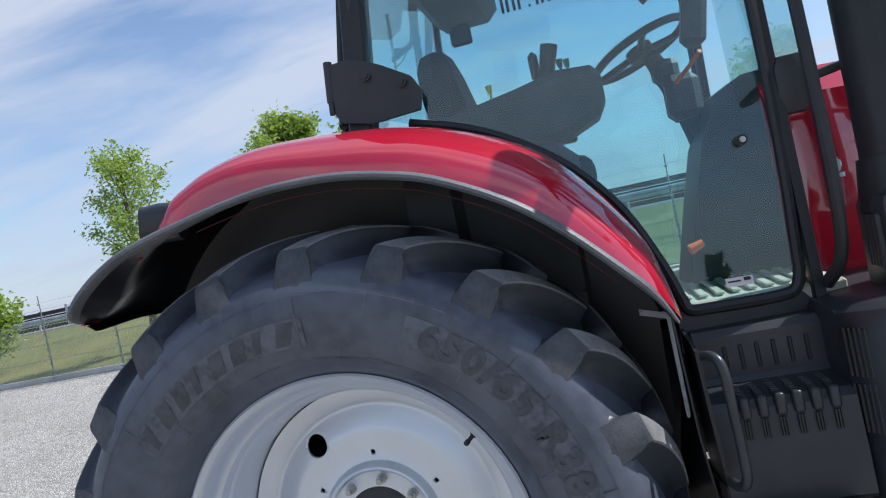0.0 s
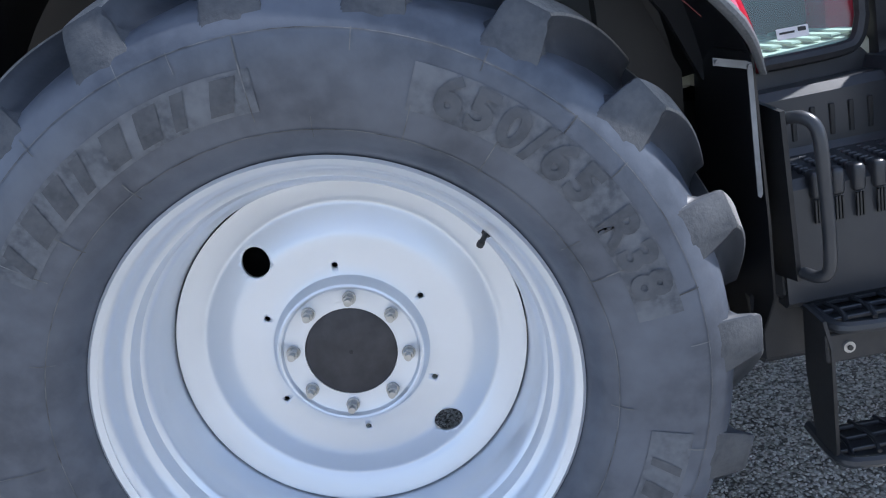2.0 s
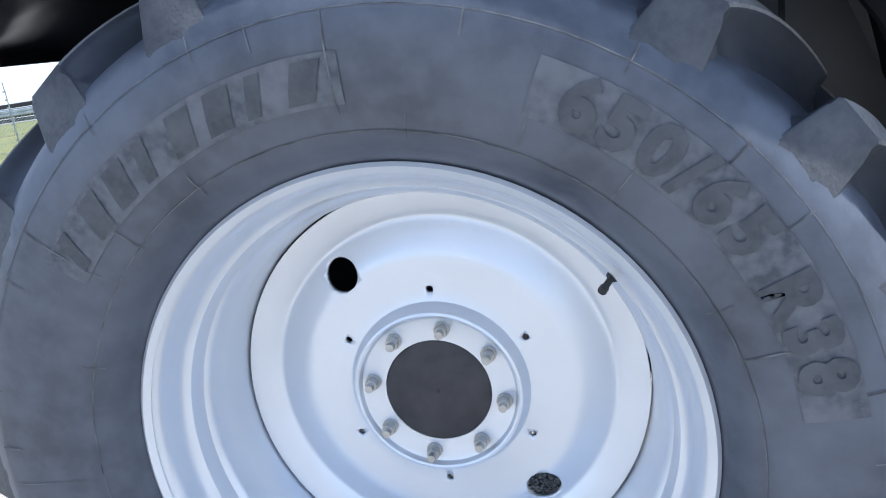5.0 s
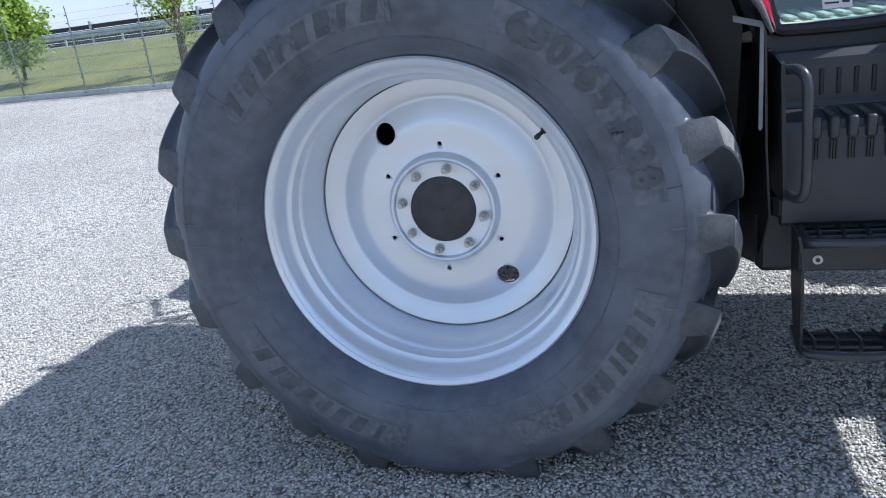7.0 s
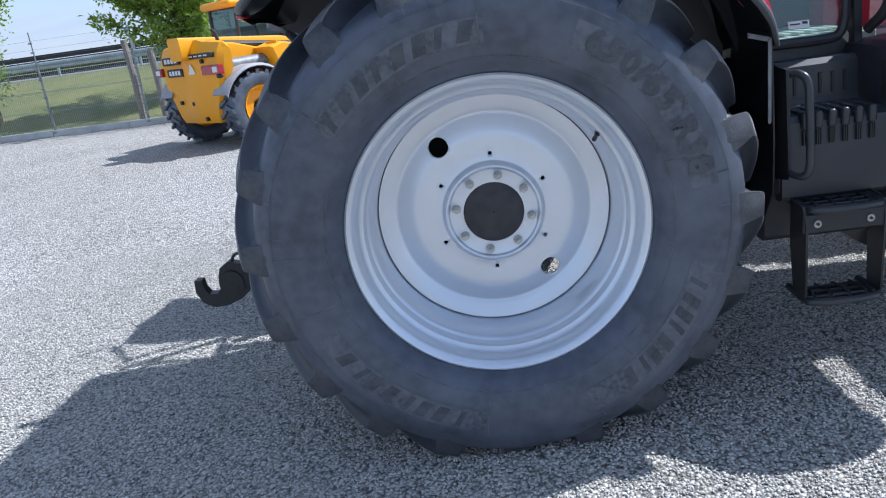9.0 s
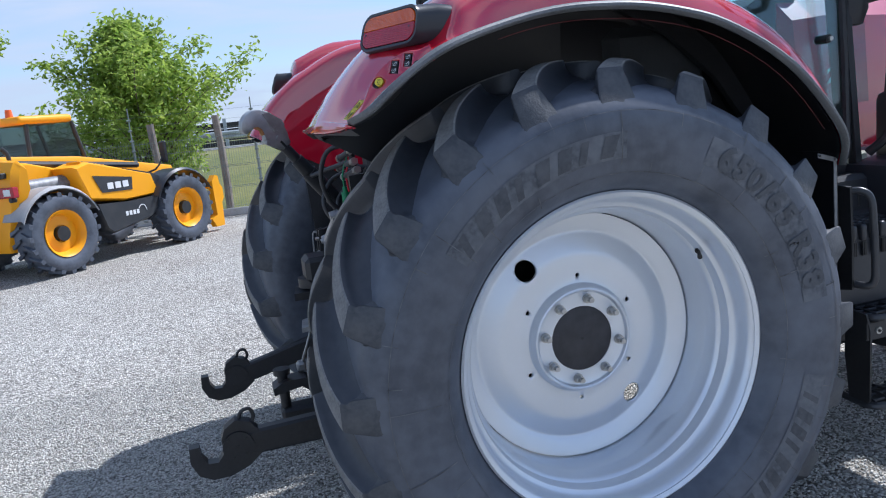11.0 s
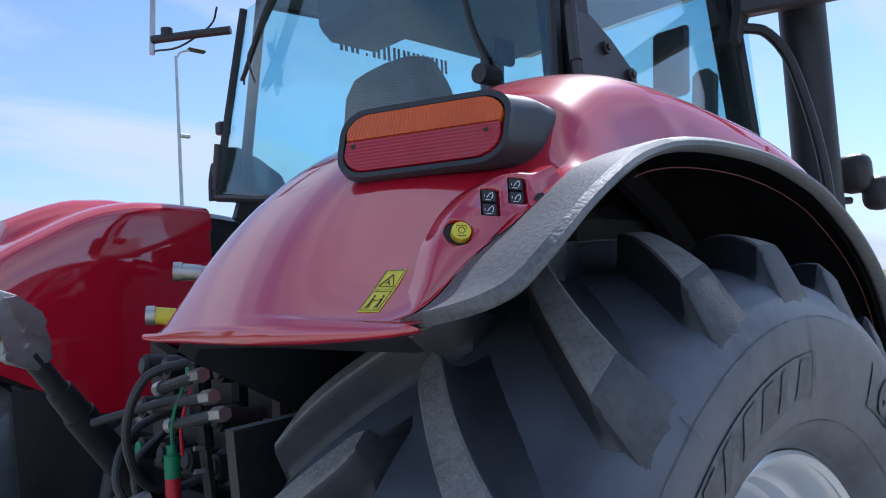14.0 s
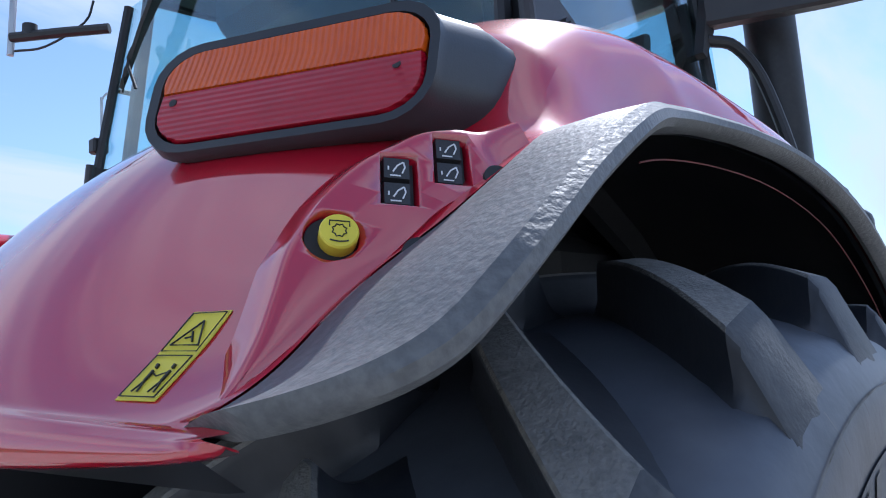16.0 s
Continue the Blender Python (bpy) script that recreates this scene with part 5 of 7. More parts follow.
    vs = sheet(bm, rows, closed=True)
    bm.faces.new(vs[0])
    bm.faces.new(vs[-1])
    tank = part("tank_cover", bm, M["charcoal"], tractor, "charcoal rounded tank cover with slots")
    for i in range(5):
        for z in (1.08, 0.93):
            bm = bmesh.new()
            y = 0.285 - 0.05 * (i * 0.25)
            box(bm, (1.383 + 0.009 * i, y - 0.012, z), (1.389 + 0.009 * i, y + 0.02, z + 0.13))
            part("slot", bm, M["ink"], tank, smooth=False)
    # lower box, ladder, handrail and its back plate
    bm = bmesh.new()
    box(bm, (0.96, 0.30, 0.60), (1.40, 0.62, 0.80), 0.02)
    box(bm, (1.0, 0.26, 0.78), (1.10, 0.40, 0.86), 0.015)
    part("lower_box", bm, M["plastic"], tractor, "black lower cover behind the ladder")
    bm = bmesh.new()
    sheet(bm, [[(1.006, 0.165, 1.235), (1.004, 0.30, 1.245), (1.0, 0.44, 1.25)], [(1.012, 0.165, 1.05), (1.008, 0.30, 1.05), (1.004, 0.44, 1.05)], [(1.022, 0.175, 0.86), (1.016, 0.30, 0.84), (1.01, 0.44, 0.84)]])
    thicken(bm, 0.01)
    part("side_plate", bm, M["black"], tractor, "black ladder side plate")
    bm = bmesh.new()
    tube(bm, [(1.012, 0.19, 1.215), (1.035, 0.155, 1.217), (1.052, 0.13, 1.19), (1.056, 0.122, 1.10), (1.058, 0.118, 0.95), (1.054, 0.12, 0.895), (1.040, 0.135, 0.878), (1.022, 0.17, 0.88)], 0.0135, 12, 5)
    part("handrail", bm, M["charcoal"], tractor, "dark painted step handrail")
    lad = bmesh.new()
    slab(lad, [(1.045, 0.235, 0.775), (1.048, 0.150, 0.765), (1.058, 0.140, 0.70), (1.062, 0.150, 0.43), (1.062, 0.175, 0.395), (1.060, 0.24, 0.42), (1.05, 0.25, 0.60)], 0.008, "x")
    slab(lad, [(1.325, 0.235, 0.775), (1.325, 0.150, 0.765), (1.325, 0.140, 0.70), (1.325, 0.150, 0.43), (1.325, 0.175, 0.395), (1.325, 0.24, 0.42), (1.325, 0.25, 0.60)], 0.008, "x")
    box(lad, (1.05, 0.145, 0.665), (1.33, 0.160, 0.735), 0.004)
    ladder = part("ladder", lad, M["black"], tractor, "black two-step access ladder")
    for z, y0 in ((0.755, 0.135), (0.415, 0.14)):
        bm = bmesh.new()
        tube(bm, [(1.07, 0.30, z), (1.072, y0 + 0.02, z - 0.004), (1.12, y0 - 0.008, z - 0.004), (1.20, y0 - 0.014, z - 0.004), (1.27, y0 - 0.008, z - 0.004), (1.32, y0 + 0.02, z - 0.004), (1.325, 0.30, z)], 0.014, 8, 4)
        box(bm, (1.07, y0 + 0.02, z - 0.018), (1.325, 0.30, z - 0.012), 0.002)
        for k in range(4):
            x = 1.10 + 0.062 * k
            tube(bm, [(x, y0 + 0.015, z), (x + 0.012, y0 + 0.07, z + 0.004), (x, 0.29, z)], 0.006, 6, 3)
        for k in range(3):
            box(bm, (1.075, y0 + 0.035 + 0.045 * k, z - 0.006), (1.32, y0 + 0.043 + 0.045 * k, z + 0.004), 0.002)
        part("step", bm, M["charcoal"], ladder, "dark metal step with raised grip pattern")
    for x in (1.098, 1.278):
        bm = bmesh.new()
        rod(bm, (x, 0.146, 0.700), (x, 0.139, 0.700), 0.013, seg=18)
        rod(bm, (x, 0.142, 0.700), (x, 0.134, 0.700), 0.006, seg=6, mi=1)
        part("bolt", bm, [M["zinc"], M["ink"]], ladder, "zinc plated bolt")


build_front()


def build_mirror():
    bm = bmesh.new()
    a, b = Vector((1.395, 0.60, 2.665)), Vector((1.62, -0.05, 2.635))
    vs = sheet(bm, [[p + Vector((sx * w, 0, sz * h)) for sx, sz in ((-1, -0.8), (-0.7, -1), (0.7, -1), (1, -0.8), (1, 0.8), (0.7, 1), (-0.7, 1), (-1, 0.8))] for p, w, h in ((a, 0.035, 0.06), (a.lerp(b, 0.5), 0.03, 0.05), (b, 0.02, 0.03))], closed=True)
    bm.faces.new(vs[0])
    bm.faces.new(vs[-1])
    arm = part("side_mirror", bm, M["plastic"], tractor, "black side mirror on a long arm")
    bm = bmesh.new()
    slab(bm, [(1.30, 0.60, 2.50), (1.40, 0.60, 2.72), (1.44, 0.60, 2.70), (1.42, 0.60, 2.60), (1.33, 0.60, 2.49)], 0.03)
    part("wedge", bm, M["plastic"], arm, "black wedge at the mirror arm's root")
    bm = bmesh.new()
    rows = [[(x, -0.045 + sy * w, 2.25 + sz * h) for sy, sz in ((-1, -0.75), (-0.75, -1), (0.75, -1), (1, -0.75), (1, 0.75), (0.75, 1), (-0.75, 1), (-1, 0.75))] for x, w, h in ((1.585, 0.12, 0.20), (1.59, 0.135, 0.215), (1.64, 0.13, 0.205), (1.68, 0.09, 0.15))]
    vs = sheet(bm, rows, closed=True)
    bm.faces.new(vs[0])
    bm.faces.new(vs[-1])
    rod(bm, (1.63, -0.03, 2.44), (1.62, -0.03, 2.64), 0.018, seg=10)
    part("mirror_shell", bm, M["plastic"], arm, "black mirror shell")
    bm = bmesh.new()
    box(bm, (1.581, -0.16, 2.06), (1.584, 0.07, 2.44), 0.001)
    part("mirror_glass", bm, M["mirror"], arm, "mirror glass")


build_mirror()


def front_wheel(side):
    """The smaller front wheel, with its own lugs."""
    c = Vector((2.72, 0.52 if side > 0 else flip(0.52), 0.68))
    bm = bmesh.new()
    prof = [(0.34, -0.19), (0.36, -0.215), (0.42, -0.245), (0.50, -0.25), (0.57, -0.235), (0.615, -0.20), (0.632, -0.10)]
    revolve(bm, [(r, y * side) for r, y in prof + [(0.636, 0)] + [(r, -y) for r, y in reversed(prof)]], c, 64, close=True)
    w = part("front_wheel", bm, M["rubber"], tractor, "black front tyre on a white rim", origin=c)
    bm = bmesh.new()
    revolve(bm, [(r, y * side) for r, y in ((0.0005, 0.06), (0.18, 0.06), (0.20, 0.10), (0.30, 0.08), (0.335, -0.14), (0.365, -0.21), (0.37, -0.19), (0.35, -0.12), (0.35, 0.18), (0.0005, 0.12))], c, 48, close=True)
    part("rim", bm, M["rim"], w, "white steel rim")
    for row in (-1, 1):
        bm = bmesh.new()
        ring = []
        for y, da, wd in ((0.0, 0.22, 0.035), (0.14, 0.08, 0.04), (0.24, 0.0, 0.055)):
            ring.append([c + Vector((r * math.sin(da + o), row * y, r * math.cos(da + o))) for r, o in ((0.58, -wd * 1.3), (0.68 - y * 0.1, -wd * 0.7), (0.68 - y * 0.1, wd * 0.7), (0.58, wd * 1.3))])
        vs = sheet(bm, ring)
        bm.faces.new(vs[0])
        bm.faces.new(vs[-1])
        src = part("lug", bm, M["rubber"], w, smooth=False)
        for k in range(20):
            o = src if k == 0 else new("lug", src.data)
            o.parent = w
            o.matrix_basis = Matrix.Rotation(2 * math.pi * (k + (0.5 if row < 0 else 0)) / 20, 4, "Y")


front_wheel(1)
front_wheel(-1)

from mathutils.bvhtree import BVHTree


# tail lamps, switches and stickers on the near mudguard
def build_lamp(side):
    def V(x, y, z):
        return Vector((x if side > 0 else x + SKEW, y if side > 0 else flip(y), z))

    tl, bl, tr, br = V(-0.590, 0.402, 1.940), V(-0.622, 0.385, 1.846), V(-0.496, 0.164, 1.936), V(-0.515, 0.168, 1.846)
    nrm = (tr - tl).cross(bl - tl).normalized() * (-1 if (tr - tl).cross(bl - tl).x > 0 else 1)

    def at(a, b, d):
        """a along the lens from inner to outer end, b from bottom to top, d outwards."""
        return bl.lerp(br, a).lerp(tl.lerp(tr, a), b) + nrm * d

    def outline(k, r, n=5):
        pts = []
        for ca, cb, q in ((1 - r, 1 - 2.2 * r, 0), (r, 1 - 2.2 * r, 1), (r, 2.2 * r, 2), (1 - r, 2.2 * r, 3)):
            for j in range(n + 1):
                w = (q + j / n) * math.pi / 2
                pts.append(((ca + r * math.cos(w) - 0.5) * k + 0.5, (cb + 2.2 * r * math.sin(w) - 0.5) * (1 + (k - 1) * 2.4) + 0.5))
        return pts

    bm = bmesh.new()
    o1, o2 = outline(1.07, 0.16), outline(1.0, 0.15)
    back = [at(a, b, 0) + Vector((0.13, -0.004 * side, -0.01)) for a, b in outline(1.06, 0.16)]
    sides = [at(a, b, -0.008) + Vector((0.050, -0.008 * side, 0)) for a, b in outline(1.085, 0.16)]
    vs = sheet(bm, [[at(a, b, -0.012) for a, b in o2], [at(a, b, 0.003) for a, b in o2], [at(a, b, 0.004) for a, b in o1], [at(a, b, -0.008) for a, b in outline(1.085, 0.16)], sides, back], closed=True)
    bm.faces.new(vs[-1])
    lamp = part("tail_lamp", bm, M["charcoal"], tractor, "dark plastic tail lamp housing")
    for name, lo, hi, mm in (("amber_lens", 0.55, 1.0, "amber"), ("red_lens", 0.0, 0.545, "lens_red")):
        bm = bmesh.new()
        pts = [p for p in outline(0.985, 0.15) if lo <= p[1] <= hi]
        cut = [(0.985, lo), (0.015, lo)] if lo > 0.1 else [(0.015, hi), (0.985, hi)]
        ordered = pts + cut if lo > 0.1 else pts[:len(pts) // 2] + pts[len(pts) // 2:] + [cut[1], cut[0]]
        ordered.sort(key=lambda p: math.atan2(p[1] - (lo + hi) / 2, p[0] - 0.5))
        a = [bm.verts.new(at(x, y, -0.010)) for x, y in ordered]
        b = [bm.verts.new(at(x, y, 0.001)) for x, y in ordered]
        c = [bm.verts.new(at(0.5 + (x - 0.5) * 0.985, (lo + hi) / 2 + (y - (lo + hi) / 2) * 0.96, 0.005)) for x, y in ordered]
        m = len(a)
        for u, v in ((a, b), (b, c)):
            for k in range(m):
                bm.faces.new((u[k], u[(k + 1) % m], v[(k + 1) % m], v[k]))
        bm.faces.new(c)
        part(name, bm, M[mm], lamp, "ribbed amber lens" if lo > 0.1 else "ribbed red lens")
    for a in (0.07, 0.90):
        bm = bmesh.new()
        rod(bm, at(a, 0.44, 0.004), at(a, 0.44, 0.0058), 0.0038, seg=12)
        part("screw", bm, M["ink"], lamp, "dark recessed screw")
    return lamp


build_lamp(1)
build_lamp(-1)


def near_panel():
    """The raised red pod with the hitch switches and the round yellow button, between the bulge of the mudguard and its edge strip."""
    out = Vector((-0.50, -0.78, 0.37)).normalized()
    row = Vector((0.80, -0.59, -0.10))
    row = (row - out * row.dot(out)).normalized()
    down = out.cross(row)
    down = down if down.z < 0 else -down
    crease = smooth_line([(-0.730, 0.147, 1.634), (-0.711, 0.144, 1.653), (-0.692, 0.144, 1.678), (-0.679, 0.146, 1.701), (-0.664, 0.150, 1.729), (-0.652, 0.150, 1.745), (-0.633, 0.147, 1.768), (-0.608, 0.141, 1.789),
                          (-0.586, 0.134, 1.801), (-0.566, 0.125, 1.811), (-0.545, 0.113, 1.814), (-0.527, 0.102, 1.816), (-0.500, 0.089, 1.828)], 4)
    foot = smooth_line([(-0.732, 0.147, 1.631), (-0.710, 0.139, 1.647), (-0.680, 0.131, 1.670), (-0.650, 0.122, 1.692), (-0.618, 0.113, 1.720), (-0.596, 0.107, 1.738), (-0.582, 0.104, 1.749), (-0.567, 0.100, 1.758),
                        (-0.556, 0.095, 1.761), (-0.546, 0.090, 1.766), (-0.537, 0.088, 1.774), (-0.522, 0.083, 1.780), (-0.494, 0.075, 1.795)], 4)
    bm = bmesh.new()
    rows = []
    for k, (c, f) in enumerate(zip(crease, foot)):
        inward = (c - f).normalized()
        e = out * 0.010 * max(0.0, (k - 40) / 8)
        c, f = c - e, f - e
        rows.append([f - out * 0.022, f - out * 0.004, f - out * 0.001 + inward * 0.0015, f.lerp(c, 0.3), f.lerp(c, 0.6), c - inward * 0.005, c - inward * 0.0015 - out * 0.001, c - out * 0.004 + inward * 0.001, c - out * 0.014 + inward * 0.007, c - out * 0.030 + inward * 0.016])
    vs = sheet(bm, rows, closed=True)
    bm.faces.new(vs[0])
    bm.faces.new(vs[-1])
    pod = part("switch_pod", bm, M["red"], near_fender, "red moulded pod for the hitch switches")
    columns = (Vector((-0.5925, 0.1250, 1.7745)), Vector((-0.5570, 0.1100, 1.7890)))
    button = Vector((-0.6365, 0.1350, 1.7375))

    def at(p, u, v, d=0.0):
        return p + row * u + down * v + out * d

    cut = bmesh.new()
    for p in columns:
        prism(cut, [at(p, -0.0125, -0.0215, 0.006), at(p, 0.0145, -0.0215, 0.006), at(p, 0.0145, 0.0215, 0.006), at(p, -0.0125, 0.0215, 0.006)], -out * 0.020, 0.84)
    rod(cut, at(button, -0.004, 0.001, 0.01), at(button, -0.004, 0.001, -0.012), 0.0185, 0.0165, seg=36)
    punch(pod, cut)
    for p in columns:
        bm = bmesh.new()
        prism(bm, [at(p, -0.0122, -0.0205, -0.0135), at(p, 0.0122, -0.0205, -0.0135), at(p, 0.0122, 0.0205, -0.0135), at(p, -0.0122, 0.0205, -0.0135)], out * 0.004, 0.96)
        part("recess", bm, M["ink"], pod, "dark switch recess", smooth=False)
        for v in (-0.0098, 0.0098):
            bm = bmesh.new()
            prism(bm, [at(p, -0.0100, v - 0.0090, -0.010), at(p, 0.0090, v - 0.0090, -0.010), at(p, 0.0090, v + 0.0090, -0.010), at(p, -0.0100, v + 0.0090, -0.010)], out * 0.008, 0.88)
            part("switch", bm, M["plastic"], pod, "black rocker switch", smooth=False)
            bm = bmesh.new()
            for line in (((-0.005, 0.006), (0.002, 0.006)), ((-0.003, 0.003), (0.000, -0.002), (0.004, -0.005)), ((0.003, 0.004), (0.005, -0.001), (0.004, -0.005)), ((-0.006, -0.001), (-0.006, 0.002))):
                for (u0, v1), (u1, v2) in zip(line, line[1:]):
                    q0, q1 = at(p, u0, v + v1, -0.0018), at(p, u1, v + v2, -0.0018)
                    d = (q1 - q0).normalized().cross(out) * 0.0005
                    prism(bm, [q0 - d, q1 - d, q1 + d, q0 + d], out * 0.0003)
            part("symbol", bm, M["white"], pod, "thin white pictogram lines", smooth=False)
    bm = bmesh.new()
    rod(bm, at(button, -0.004, 0.001, -0.014), at(button, -0.004, 0.001, -0.007), 0.0178, 0.0160, seg=32)
    part("button_cup", bm, M["ink"], pod, "dark cup round the button")
    bm = bmesh.new()
    rod(bm, at(button, 0, 0, -0.008), at(button, 0, 0, 0.0030), 0.0120, 0.0120, seg=32)
    rod(bm, at(button, 0, 0, 0.0030), at(button, 0, 0, 0.0042), 0.0120, 0.0110, seg=32)
    part("button", bm, M["yellow"], pod, "round yellow push button")
    bm = bmesh.new()
    e = at(button, 0, 0, 0.0044)
    tube(bm, [e + (row * math.cos(w) - down * math.sin(w)) * (0.0046 if k % 2 else 0.0036) for k, w in ((k, 2 * math.pi * k / 16) for k in range(17))], 0.0005, 4, 1)
    tube(bm, [e + row * a - down * b for a, b in ((-0.006, 0.003), (-0.006, 0.0065), (0.006, 0.0065), (0.006, 0.003))], 0.0005, 4, 1)
    tube(bm, [e + down * 0.0068 - row * 0.0055, e + down * 0.0078, e + down * 0.0068 + row * 0.0055], 0.0006, 4, 2)
    part("gear_symbol", bm, M["ink"], pod, "thin black shaft pictogram")
    # dark discs stand in for the shade inside the strip's two notches
    for q, r in ((Vector((-0.601, 0.1035, 1.7215)), 0.0125), (Vector((-0.5365, 0.0885, 1.7735)), 0.0105)):
        bm = bmesh.new()
        rod(bm, q - out * 0.012, q + out * 0.0035, r, r * 0.9, seg=24)
        part("notch_disc", bm, M["ink"], pod, "dark disc standing in for a shaded notch at the strip's edge")


def prism(bm, pts, d, shrink=1.0):
    """A solid from an outline pushed along d, its far face drawn in."""
    mid = sum(pts, Vector()) / len(pts)
    lo = [bm.verts.new(p) for p in pts]
    hi = [bm.verts.new(mid + (p - mid) * shrink + d) for p in pts]
    n = len(lo)
    bm.faces.new(lo[::-1])
    bm.faces.new(hi)
    for k in range(n):
        bm.faces.new((lo[k], lo[(k + 1) % n], hi[(k + 1) % n], hi[k]))


near_panel()


def build_sticker():
    tl, tr, br, bl = Vector((-0.6778, 0.2274, 1.6978)), Vector((-0.668, 0.200, 1.6969)), Vector((-0.7237, 0.1928, 1.6473)), Vector((-0.7306, 0.2241, 1.6489))
    shell = near_fender.data
    base = parent_origin(near_fender)
    tree = BVHTree.FromPolygons([v.co + base for v in shell.vertices], [tuple(q.vertices) for q in shell.polygons])
    flat = (tl - tr).cross(br - tr).normalized()
    out = flat * (0.003 if flat.x < 0 else -0.003)
    grid = []
    for j in range(9):
        row = []
        for k in range(5):
            p = tl.lerp(bl, j / 8).lerp(tr.lerp(br, j / 8), k / 4)
            hit = tree.ray_cast(p + out * 30, -out)[0] or p
            row.append(hit + out * 0.35)
        grid.append(row)
    bm = bmesh.new()
    sheet(bm, grid)
    thicken(bm, 0.0006)
    st = part("warning_sticker", bm, M["yellow"], near_fender, "yellow warning sticker with black pictograms")

    def on(a, b):
        r = a * 8
        k = min(int(r), 7)
        c = b * 4
        m = min(int(c), 3)
        p = grid[k][m].lerp(grid[k][m + 1], c - m).lerp(grid[k + 1][m].lerp(grid[k + 1][m + 1], c - m), r - k)
        return p + out * 0.35

    bm = bmesh.new()

    def stroke(pts, w=0.0008):
        tube(bm, [on(*p) for p in pts], w, 4, 1)

    stroke([(0.03, 0.06), (0.03, 0.94), (0.47, 0.94), (0.47, 0.06), (0.03, 0.06)], 0.0005)
    stroke([(0.52, 0.06), (0.52, 0.94), (0.97, 0.94), (0.97, 0.06), (0.52, 0.06)], 0.0005)
    stroke([(0.12, 0.5), (0.40, 0.15), (0.40, 0.85), (0.12, 0.5)], 0.0007)
    stroke([(0.24, 0.42), (0.32, 0.55), (0.36, 0.62)], 0.0007)
    stroke([(0.32, 0.36), (0.30, 0.52)], 0.0006)
    for c in (0.30, 0.72):
        stroke([(0.62, c), (0.66, c + 0.02)], 0.0011)
        stroke([(0.69, c + 0.02), (0.80, c + 0.03)], 0.0010)
        stroke([(0.80, c + 0.03), (0.92, c - 0.05)], 0.0006)
        stroke([(0.80, c + 0.03), (0.92, c + 0.10)], 0.0006)
        stroke([(0.70, c), (0.75, 0.51)], 0.0005)
    part("pictogram", bm, M["ink"], st, "thin black warning pictogram shapes", smooth=False)


build_sticker()


# ---- rear linkage of the tractor ----
def link_hook(bm, p, s):
    """The claw at the end of a lower link, its throat open upwards to the rear."""
    x, y, z = p
    line = [(x + 0.10, z + 0.06), (x + 0.07, z + 0.10), (x + 0.02, z + 0.115), (x - 0.02, z + 0.09), (x - 0.035, z + 0.05), (x - 0.03, z + 0.005), (x - 0.055, z - 0.025), (x - 0.09, z - 0.022), (x - 0.108, z + 0.005), (x - 0.112, z + 0.045),
            (x - 0.145, z + 0.045), (x - 0.148, z - 0.01), (x - 0.125, z - 0.06), (x - 0.08, z - 0.085), (x - 0.02, z - 0.085), (x + 0.05, z - 0.06), (x + 0.10, z - 0.02)]
    slab(bm, [(a, y - 0.024, b) for a, b in line], 0.048)
    rod(bm, (x + 0.02, y - 0.034, z + 0.02), (x + 0.02, y + 0.034, z + 0.02), 0.055, seg=20)
    tube(bm, [(x + 0.03, y, z + 0.10), (x + 0.045, y, z + 0.135), (x + 0.075, y, z + 0.14), (x + 0.085, y, z + 0.11), (x + 0.07, y, z + 0.085)], 0.007, 6, 3)


